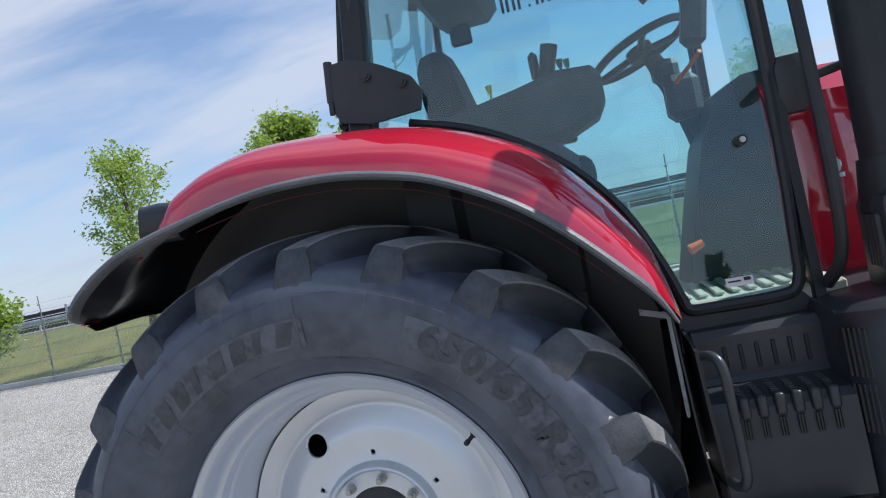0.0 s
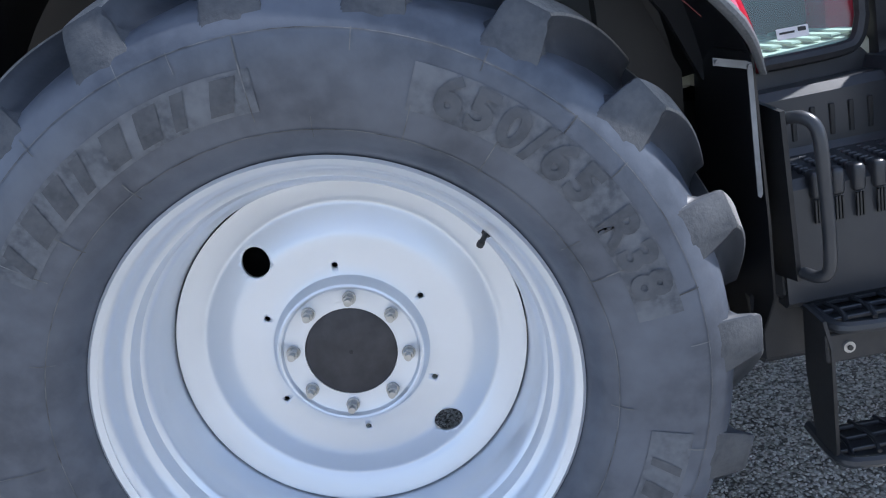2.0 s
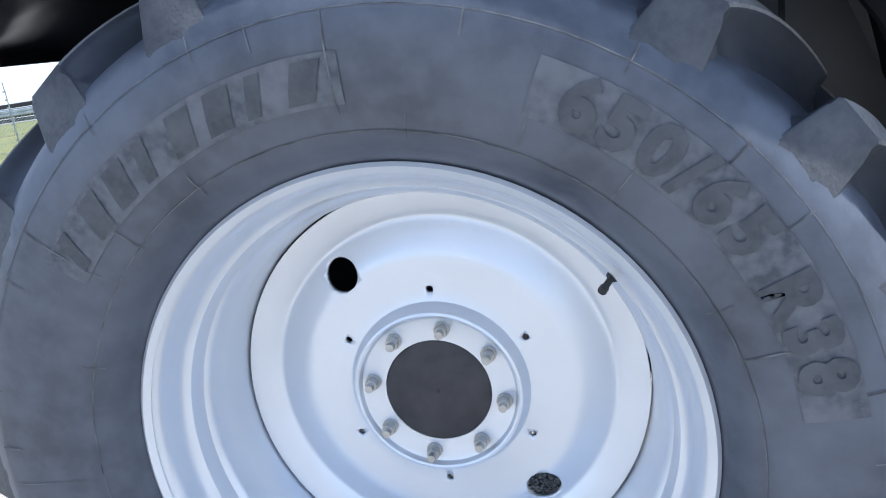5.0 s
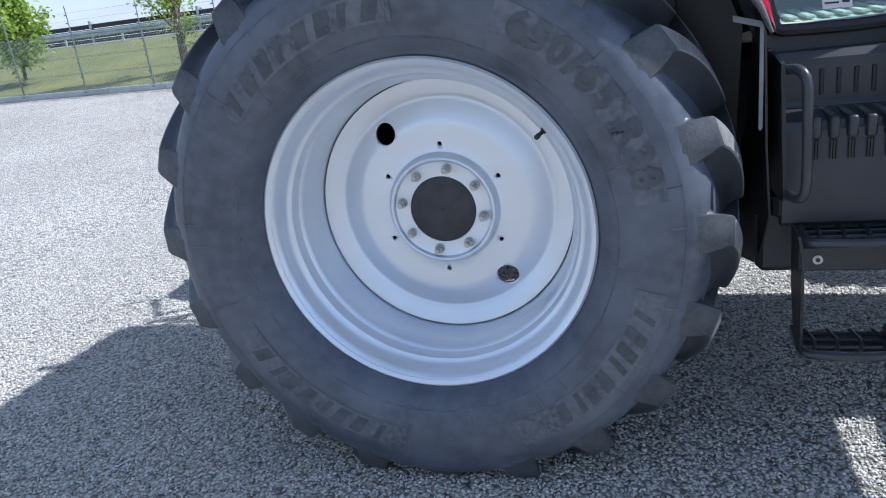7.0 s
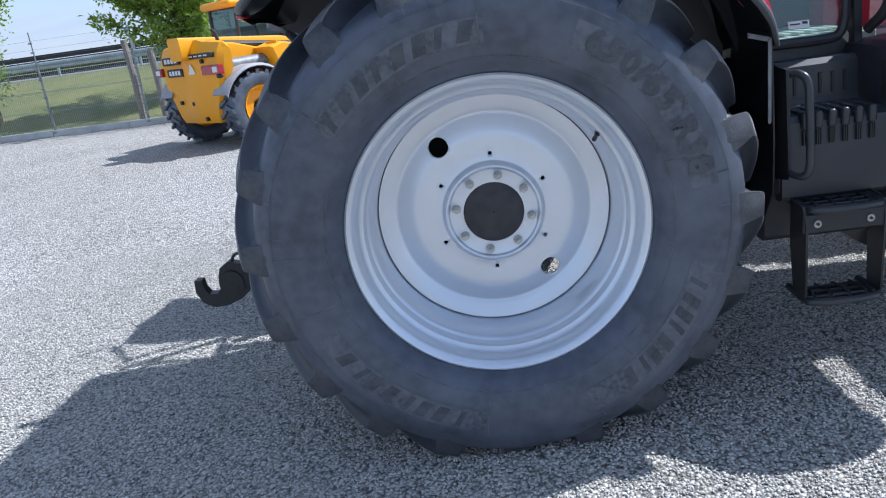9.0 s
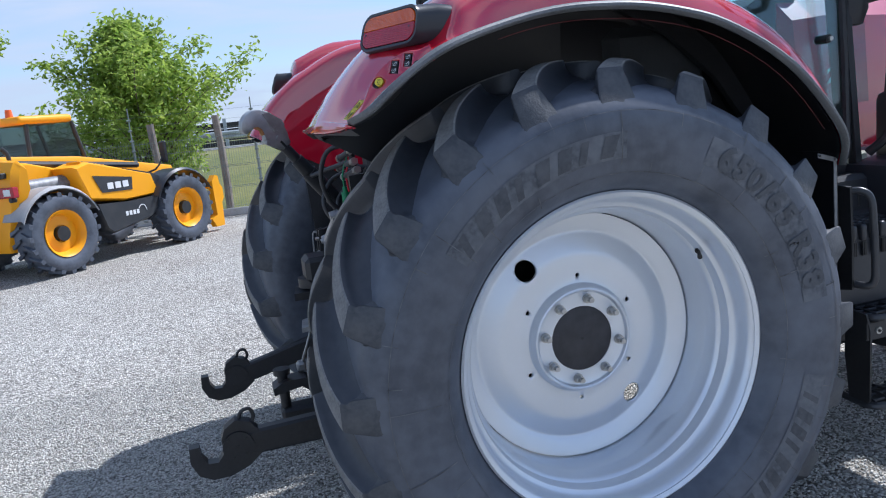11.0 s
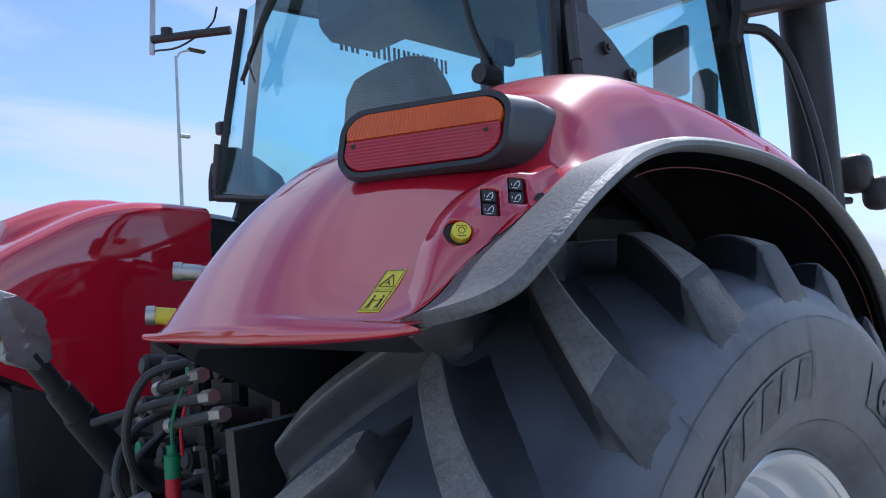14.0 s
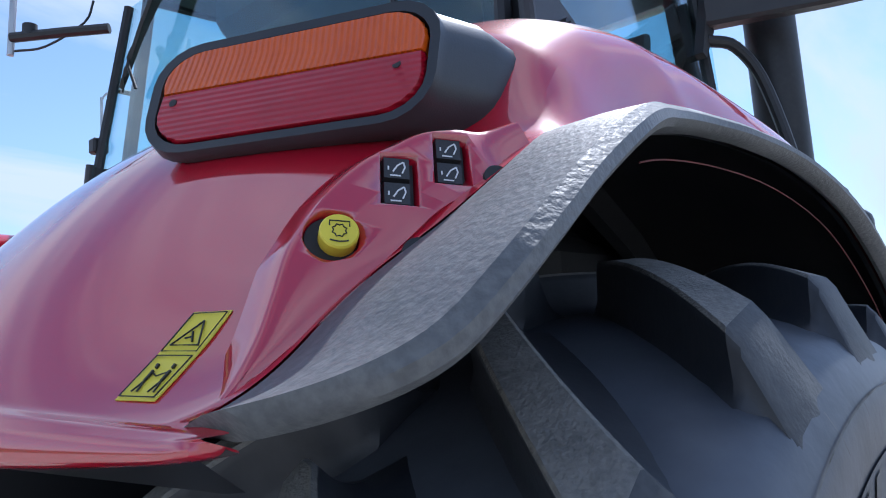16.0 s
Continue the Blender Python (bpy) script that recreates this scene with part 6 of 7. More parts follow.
def build_linkage():
    for y, hx, hz in ((0.745, -1.185, 0.54), (1.80, -1.165, 0.465)):
        bm = bmesh.new()
        rows = [[(x, y + sy, z + sz) for sy, sz in ((-0.018, -h), (0.018, -h), (0.026, -h + 0.01), (0.026, h - 0.01), (0.018, h), (-0.018, h), (-0.026, h - 0.01), (-0.026, -h + 0.01))]
                for x, z, h in ((hx + 0.06, hz + 0.02, 0.045), (-0.75, 0.565, 0.05), (-0.2, 0.60, 0.05))]
        vs = sheet(bm, rows, closed=True)
        bm.faces.new(vs[0])
        bm.faces.new(vs[-1])
        lk = part("lower_link", bm, M["black"], tractor, "black lower lift link with a claw hook")
        bm = bmesh.new()
        link_hook(bm, (hx, y, hz), 1)
        part("hook", bm, M["black"], lk, "black claw hook end")
        bm = bmesh.new()
        for k, (dx, dz) in enumerate(((0.02, 0.02), (0.05, 0.045), (-0.01, 0.05), (0.0, -0.02), (0.045, -0.01))):
            rod(bm, (hx + dx, y - 0.037, hz + dz), (hx + dx, y - 0.033, hz + dz), 0.006, seg=8)
        part("pin_hole", bm, M["ink"], lk, smooth=False)
        # upright lift rod
        bm = bmesh.new()
        yy = y + (0.06 if y < MID else -0.06)
        rod(bm, (-0.62, yy, 0.60), (-0.52, yy, 0.95), 0.024, seg=12)
        rod(bm, (-0.53, yy, 0.92), (-0.44, yy, 1.30), 0.034, seg=12)
        part("lift_rod", bm, M["black"], tractor, "black lift rod")
    for y in (MID - 0.30, MID + 0.30):
        bm = bmesh.new()
        tube(bm, [(-0.30, y, 1.28), (-0.42, y + 0.02, 1.34), (-0.50, y + 0.03, 1.30)], 0.045, 8, 3, 0.03)
        part("lift_arm", bm, M["black"], tractor, "black lift arm over the axle")
    # top link with a claw head
    a, b = Vector((-0.835, 1.155, 1.600)), Vector((-0.40, 1.335, 1.03))
    bm = bmesh.new()
    rod(bm, a, a.lerp(b, 0.16), 0.021, seg=14)
    rod(bm, a.lerp(b, 0.14), a.lerp(b, 0.24), 0.027, 0.030, seg=14)
    rod(bm, a.lerp(b, 0.24), a.lerp(b, 0.95), 0.034, seg=16)
    top = part("top_link", bm, M["black"], tractor, "black adjustable top link")
    bm = bmesh.new()
    d = (b - a).normalized()
    back = Vector((-1, -0.3, 0)).normalized()
    back = (back - d * back.dot(d)).normalized()
    sidev = d.cross(back)

    def hp(u, v, w=0.0):
        return a - d * u + back * v + sidev * w

    claw = [(-0.035, -0.022), (0.0, -0.032), (0.03, -0.056), (0.05, -0.060), (0.10, -0.042), (0.128, -0.018), (0.144, 0.012), (0.149, 0.045), (0.142, 0.080), (0.124, 0.106), (0.106, 0.110), (0.096, 0.098), (0.103, 0.078), (0.104, 0.055), (0.094, 0.036), (0.074, 0.028), (0.052, 0.038), (0.040, 0.062), (0.022, 0.066), (0.004, 0.056), (-0.035, 0.026)]
    claw = [(u * 1.12 + 0.004, v * 0.86 - 0.010) for u, v in claw]
    lo = [bm.verts.new(hp(u, v, -0.020)) for u, v in claw]
    hi = [bm.verts.new(hp(u, v, 0.020)) for u, v in claw]
    bm.faces.new(lo)
    bm.faces.new(hi[::-1])
    n = len(claw)
    for k in range(n):
        bm.faces.new((lo[k], hi[k], hi[(k + 1) % n], lo[(k + 1) % n]))
    bmesh.ops.bevel(bm, geom=list(bm.edges), offset=0.006, segments=2, affect="EDGES", profile=0.5)
    for u, v in ((0.02, -0.002), (0.05, -0.016)):
        rod(bm, hp(u, v, -0.03), hp(u, v, 0.03), 0.008, seg=12)
    rod(bm, hp(0.034, 0.040, -0.028), hp(0.034, 0.040, 0.028), 0.010, seg=12)
    head = part("claw_head", bm, M["steel"], top, "bare cast steel claw head")
    for w in (-0.027, 0.021):
        bm = bmesh.new()
        lo = [bm.verts.new(hp(u * 1.12 + 0.004, v * 0.86 - 0.012, w)) for u, v in ((0.012, -0.020), (0.030, -0.052), (0.050, -0.056), (0.100, -0.036), (0.110, -0.012), (0.052, 0.004))]
        hi = [bm.verts.new(hp(u * 1.12 + 0.004, v * 0.86 - 0.012, w + 0.006)) for u, v in ((0.012, -0.020), (0.030, -0.052), (0.050, -0.056), (0.100, -0.036), (0.110, -0.012), (0.052, 0.004))]
        bm.faces.new(lo)
        bm.faces.new(hi[::-1])
        for k in range(6):
            bm.faces.new((lo[k], hi[k], hi[(k + 1) % 6], lo[(k + 1) % 6]))
        part("latch", bm, M["steel"], head, "flat steel latch plate")
    bm = bmesh.new()
    tube(bm, [hp(0.120, 0.060), hp(0.117, 0.034), hp(0.088, 0.018), hp(0.062, 0.026)], 0.0125, 8, 3)
    part("rust", bm, mat("rusty_steel", (0.32, 0.14, 0.05), 0.8, var=0.6, scale=30), top, "rusty inner face of the claw")
    # hydraulic couplers with their block
    bm = bmesh.new()
    box(bm, (-0.40, 0.86, 1.22), (-0.30, 1.60, 1.62), 0.02)
    blk = part("valve_block", bm, M["black"], tractor, "black hydraulic valve block")
    for k in range(4):
        bm = bmesh.new()
        box(bm, (-0.44, 0.90 + 0.17 * k, 1.25), (-0.397, 1.02 + 0.17 * k, 1.60), 0.012)
        part("valve_slice", bm, M["black"], blk)
        for z in (1.30, 1.42, 1.54):
            bm = bmesh.new()
            rod(bm, (-0.437, 0.93 + 0.17 * k, z), (-0.452, 0.93 + 0.17 * k, z), 0.009, seg=8)
            part("bolt", bm, M["zinc"], blk, "dull bolt head")
    rnd = random.Random(3)
    for row in range(3):
        for k in range(4):
            y, z = 0.93 + 0.125 * k + 0.02 * row, 1.53 - 0.10 * row
            bm = bmesh.new()
            rod(bm, (-0.42, y, z), (-0.51 - 0.02 * rnd.random(), y, z + 0.01), 0.021, seg=12)
            rod(bm, (-0.50, y, z + 0.008), (-0.545, y, z + 0.012), 0.027, seg=12)
            part("coupler", bm, M["black"], blk, "black hydraulic coupler")
            bm = bmesh.new()
            rod(bm, (-0.545, y, z + 0.012), (-0.552, y, z + 0.013), 0.018, seg=12)
            part("dust_cap", bm, (M["screen"], M["green"], M["zinc"], M["screen"])[(row * 3 + k) % 4 if (row + k) % 2 else 0], blk, "small dust cap")
    bm = bmesh.new()
    rod(bm, (-0.60, 0.93, 1.575), (-0.565, 0.95, 1.28), 0.012, seg=8)
    box(bm, (-0.61, 0.915, 1.555), (-0.575, 0.955, 1.60), 0.006)
    part("coupler_bar", bm, M["black"], blk, "black upright coupler bar")
    for y, z, l in ((1.02, 1.47, 0.20), (0.98, 1.44, 0.16), (1.06, 1.51, 0.13)):
        bm = bmesh.new()
        rod(bm, (-0.60, y - 0.16, z + 0.03), (-0.62, y - 0.16 + l, z), 0.012, seg=10)
        rod(bm, (-0.62, y - 0.16 + l, z), (-0.622, y - 0.14 + l, z - 0.003), 0.016, seg=10, mi=1)
        rod(bm, (-0.60, y - 0.17, z + 0.03), (-0.602, y - 0.13, z + 0.025), 0.015, seg=6, mi=1)
        part("hose_end", bm, [M["plastic"], M["zinc"]], blk, "crimped hose end with a zinc nut")
    for k in range(5):
        bm = bmesh.new()
        rod(bm, (-0.607, 0.926 + 0.001 * k, 1.53 - 0.045 * k), (-0.586, 0.930, 1.528 - 0.045 * k), 0.005, seg=8)
        part("bar_hole", bm, M["dull_steel"], blk, smooth=False)
    hoses = [[(-0.60, 0.94, 1.565), (-0.68, 0.97, 1.54), (-0.71, 1.0, 1.44), (-0.67, 1.03, 1.33), (-0.58, 1.05, 1.30), (-0.48, 1.03, 1.34)],
             [(-0.59, 0.94, 1.50), (-0.66, 1.04, 1.475), (-0.73, 1.12, 1.45)],
             [(-0.55, 1.1, 1.46), (-0.66, 1.10, 1.42), (-0.70, 1.08, 1.32), (-0.62, 1.06, 1.22), (-0.50, 1.02, 1.24)],
             [(-0.54, 1.2, 1.40), (-0.63, 1.17, 1.33), (-0.60, 1.13, 1.18), (-0.48, 1.12, 1.12)],
             [(-0.53, 0.98, 1.34), (-0.58, 0.95, 1.22), (-0.50, 0.93, 1.12)]]
    for h in hoses:
        bm = bmesh.new()
        tube(bm, h, 0.0092, 10, 6)
        part("hose", bm, M["plastic"], tractor, "black hydraulic hose")
    for x, y, mm in ((-0.625, 0.965, "green"), (-0.615, 0.945, "red_plastic")):
        bm = bmesh.new()
        tube(bm, [(x + 0.02, y, 1.52), (x - 0.005, y + 0.005, 1.45), (x, y + 0.02, 1.38)], 0.0035, 6, 4)
        part("cap_string", bm, M[mm], tractor, "thin coloured cap string")
    bm = bmesh.new()
    rod(bm, (-0.625, 0.99, 1.335), (-0.625, 0.99, 1.38), 0.016, seg=14)
    rod(bm, (-0.625, 0.99, 1.37), (-0.625, 0.99, 1.40), 0.010, seg=12)
    part("green_cap", bm, M["green"], tractor, "green dust cap")
    bm = bmesh.new()
    rod(bm, (-0.625, 0.99, 1.295), (-0.625, 0.99, 1.335), 0.0155, seg=14)
    part("red_cap", bm, M["red_plastic"], tractor, "red dust cap")
    # sockets on the mudguard's inner wall
    for p, mm in (((-0.610, 0.86, 1.735), "zinc"), ((-0.665, 0.86, 1.655), "yellow")):
        bm = bmesh.new()
        q = Vector(p)
        rod(bm, q + Vector((0.10, -0.10, 0)), q, 0.014, seg=10)
        rod(bm, q, q + Vector((-0.030, 0.018, 0.005)), 0.016, seg=14)
        sk = part("socket", bm, M[mm], tractor, "round trailer socket")
        bm = bmesh.new()
        rod(bm, q + Vector((-0.030, 0.018, 0.005)), q + Vector((-0.044, 0.026, 0.006)), 0.018, seg=14)
        part("socket_ring", bm, M["zinc"], sk, "bare metal socket ring")
    # towing frame with its guide bars, pick-up hitch and drawbar
    bm = bmesh.new()
    for y in (1.12, 1.37):
        slab(bm, [(-0.70, y, 1.19), (-0.60, y, 1.22), (-0.45, y, 1.12), (-0.45, y, 0.55), (-0.62, y, 0.55), (-0.68, y, 0.9)], 0.03)
    box(bm, (-0.60, 1.10, 0.58), (-0.44, 1.42, 0.98), 0.02)
    frame_part = part("hitch_frame", bm, M["black"], tractor, "black towing frame plates")
    for y, z0, z1, w in ((1.400, 0.99, 1.20, 0.016), (1.335, 1.00, 1.205, 0.014), (1.045, 1.02, 1.19, 0.012), (0.985, 1.04, 1.215, 0.016)):
        bm = bmesh.new()
        slab(bm, [(-0.715, y, z0), (-0.700, y, z0), (-0.685, y, z1), (-0.706, y, z1 - 0.006)], w)
        part("guide_bar", bm, M["black"], frame_part, "black upright guide bar")
    for y0, y1, z0, z1 in ((1.47, 1.42, 0.97, 1.17), (1.10, 1.06, 1.02, 1.18)):
        bm = bmesh.new()
        tube(bm, [(-0.70, y1, z1 + 0.01), (-0.715, y0, z1), (-0.722, y0 - 0.01, (z0 + z1) / 2), (-0.72, y0 - 0.02, z0)], 0.0042, 6, 3)
        part("wire_clip", bm, M["dull_steel"], frame_part, "thin steel wire clip")
    for z in (1.03, 1.10, 1.16):
        for y in (1.355, 1.005):
            bm = bmesh.new()
            rod(bm, (-0.722, y, z), (-0.700, y, z), 0.008, seg=8)
            part("bolt", bm, M["zinc"], frame_part, "dull bolt head")
    # stabiliser joint, check chain and a short steel strut
    bm = bmesh.new()
    rod(bm, (-0.715, 1.165, 1.175), (-0.675, 1.165, 1.185), 0.022, seg=18)
    rod(bm, (-0.722, 1.165, 1.173), (-0.712, 1.165, 1.176), 0.011, seg=6)
    tube(bm, [(-0.70, 1.150, 1.178), (-0.69, 1.085, 1.225), (-0.67, 1.035, 1.285)], 0.016, 8, 3, 0.012)
    rod(bm, (-0.69, 1.035, 1.285), (-0.655, 1.035, 1.292), 0.020, seg=16)
    joint = part("stabiliser_joint", bm, M["steel"], tractor, "bare steel stabiliser joint with eye ends")
    for k in range(5):
        bm = bmesh.new()
        z = 1.285 - 0.016 * k
        turn = 1 if k % 2 else -1
        ring = [Vector((-0.69 + 0.006 * turn * math.cos(a), 0.93 - 0.004 * k + 0.006 * math.cos(a), z + 0.011 * math.sin(a))) for a in (2 * math.pi * j / 10 for j in range(11))]
        tube(bm, ring, 0.0022, 5, 1)
        part("chain_link", bm, M["zinc"], joint, "zinc plated chain link")
    bm = bmesh.new()
    tube(bm, [(-0.62, 1.58, 1.10), (-0.60, 1.42, 1.20), (-0.55, 1.28, 1.30)], 0.012, 8, 3)
    part("strut", bm, M["black"], tractor, "slim black strut to the lift arm")
    # black plates added behind the axle to hide the rim and darken the gap
    for y in (0.67, flip(0.67)):
        bm = bmesh.new()
        slab(bm, [(-0.66, y, 1.46), (0.12, y, 1.50), (0.12, y, 0.60), (-0.30, y, 0.56), (-0.62, y, 0.80)], 0.03 if y < MID else -0.03)
        part("dark_gap_plate", bm, M["black"], tractor, "added black plate that darkens the gap beside the wheel")
    bm = bmesh.new()
    box(bm, (-0.80, 1.17, 1.00), (-0.66, 1.34, 1.11), 0.02)
    rod(bm, (-0.76, 1.255, 0.98), (-0.76, 1.255, 1.02), 0.07, seg=18)
    slab(bm, [(-0.86, 1.18, 0.94), (-0.84, 1.33, 0.94), (-0.68, 1.34, 0.94), (-0.66, 1.17, 0.94)], 0.03, "z")
    rod(bm, (-0.77, 1.255, 0.80), (-0.77, 1.255, 0.95), 0.028, seg=14)
    part("hitch_jaw", bm, M["black"], tractor, "black towing jaw")
    bm = bmesh.new()
    slab(bm, [(-0.85, 1.18, 0.80), (-0.83, 1.33, 0.80), (-0.70, 1.34, 0.82), (-0.68, 1.18, 0.82)], 0.02, "z")
    part("jaw_plate", bm, M["steel"], tractor, "worn bare steel jaw plate")
    bm = bmesh.new()
    tube(bm, [(-0.80, 1.27, 0.80), (-0.83, 1.28, 0.72), (-0.86, 1.30, 0.64)], 0.005, 6, 3)
    box(bm, (-0.885, 1.275, 0.60), (-0.845, 1.33, 0.645), 0.01)
    part("pull_pin", bm, M["steel"], tractor, "small steel pin on a cord")
    bm = bmesh.new()
    box(bm, (-0.98, 1.20, 0.43), (-0.30, 1.30, 0.475), 0.012)
    slab(bm, [(-1.0, 1.20, 0.575), (-0.95, 1.20, 0.60), (-0.86, 1.20, 0.60), (-0.80, 1.20, 0.55), (-0.66, 1.20, 0.55), (-0.66, 1.20, 0.515), (-0.82, 1.20, 0.515), (-0.88, 1.20, 0.565), (-1.0, 1.20, 0.545)], 0.10)
    rod(bm, (-0.955, 1.25, 0.40), (-0.955, 1.25, 0.64), 0.022, seg=14)
    rod(bm, (-0.955, 1.25, 0.62), (-0.955, 1.25, 0.645), 0.036, seg=14)
    part("drawbar", bm, M["black"], tractor, "black drawbar clevis with its pin")


build_linkage()


def build_cab_rear():
    bm = bmesh.new()
    tube(bm, [(0.10, 1.98, 2.705), (0.0, 2.09, 2.70), (-0.10, 2.21, 2.695)], 0.016, 8, 1)
    rod(bm, (-0.06, 2.17, 2.70), (-0.06, 2.17, 2.735), 0.022, seg=12)
    part("mirror_arm", bm, M["black"], tractor, "black bracket arm on the cab")
    bm = bmesh.new()
    rod(bm, (-0.10, 2.215, 2.64), (-0.085, 2.215, 2.95), 0.011, seg=8)
    part("arm_tube", bm, M["rail"], tractor, "grey upright tube")
    bm = bmesh.new()
    tube(bm, [(-0.09, 2.21, 2.655), (-0.03, 2.13, 2.66), (0.05, 2.04, 2.73), (0.07, 2.02, 2.80)], 0.004, 6, 4)
    part("cable", bm, M["ink"], tractor, "thin black cable")
    bm = bmesh.new()
    a, b = Vector((0.125, 1.93, 2.50)), Vector((0.205, 1.70, 2.86))
    for k in range(4):
        o = Vector((-0.016 - 0.004 * k, -0.016 * k, 0.006 * k))
        tube(bm, [a + o, a.lerp(b, 0.5) + o + Vector((-0.012, 0, 0.01 * k)), b + o], 0.009, 5, 3)
    tube(bm, [a + Vector((-0.02, -0.10, -0.03)), a + Vector((-0.03, -0.075, 0.07)), a.lerp(b, 0.45) + Vector((-0.02, 0, 0))], 0.005, 5, 3)
    tube(bm, [a + Vector((-0.02, -0.02, -0.02)), a + Vector((-0.03, -0.055, 0.04)), a.lerp(b, 0.3) + Vector((-0.02, 0, 0))], 0.004, 5, 3)
    part("wiper", bm, M["ink"], tractor, "black rear wiper arm and blade")
    bm = bmesh.new()
    tube(bm, [(0.12, 0.55, 2.10), (0.13, 0.53, 2.18), (0.17, 0.52, 2.40), (0.22, 0.53, 2.70)], 0.024, 8, 4)
    part("cable_sleeve", bm, M["plastic"], tractor, "black ribbed cable sleeve")
    bm = bmesh.new()
    rod(bm, (0.50, 1.75, 2.02), (0.50, 1.75, 2.13), 0.012, seg=8)
    rod(bm, (0.50, 1.75, 2.12), (0.50, 1.75, 2.17), 0.03, seg=12)
    box(bm, (0.30, 1.70, 1.98), (0.80, 1.80, 2.03), 0.01)
    part("hand_brake", bm, M["ink"], tractor, "dark lever beside the seat")
    bm = bmesh.new()
    box(bm, (1.12, 0.70, 2.30), (1.15, 0.84, 2.56), 0.015, Matrix.Rotation(0.15, 4, "Y"))
    part("inside_mirror", bm, [M["ink"]], tractor, "inside mirror with a dark back")


build_cab_rear()


def build_street_lamp(x, y, tall=10.2, foot=0.4):
    s = thing("street_lamp", (x, y, foot), "tall grey steel street lamp with one head", "street lamp")
    bm = bmesh.new()
    rod(bm, (x, y, foot), (x, y, tall - 0.3), 0.075, 0.045, seg=10)
    tube(bm, [(x, y, tall - 0.4), (x + 0.15, y, tall - 0.15), (x + 0.5, y - 0.05, tall)], 0.035, 8, 4)
    part("pole", bm, M["rail"], s)
    bm = bmesh.new()
    box(bm, (x + 0.4, y - 0.15, tall - 0.05), (x + 1.0, y + 0.07, tall + 0.08), 0.05)
    part("lamp_head", bm, M["plastic"], s, "dark lamp head")
    bm = bmesh.new()
    box(bm, (x, y - 0.1, tall - 2.95), (x + 0.35, y + 0.05, tall - 2.82), 0.03)
    part("camera_box", bm, M["rail"], s, "small grey box on the pole")


build_street_lamp(9.3, 22.0)
build_street_lamp(13.3, -50.0, 10.0, -0.05)
build_street_lamp(21.7, -88.0, 7.6, -0.05)


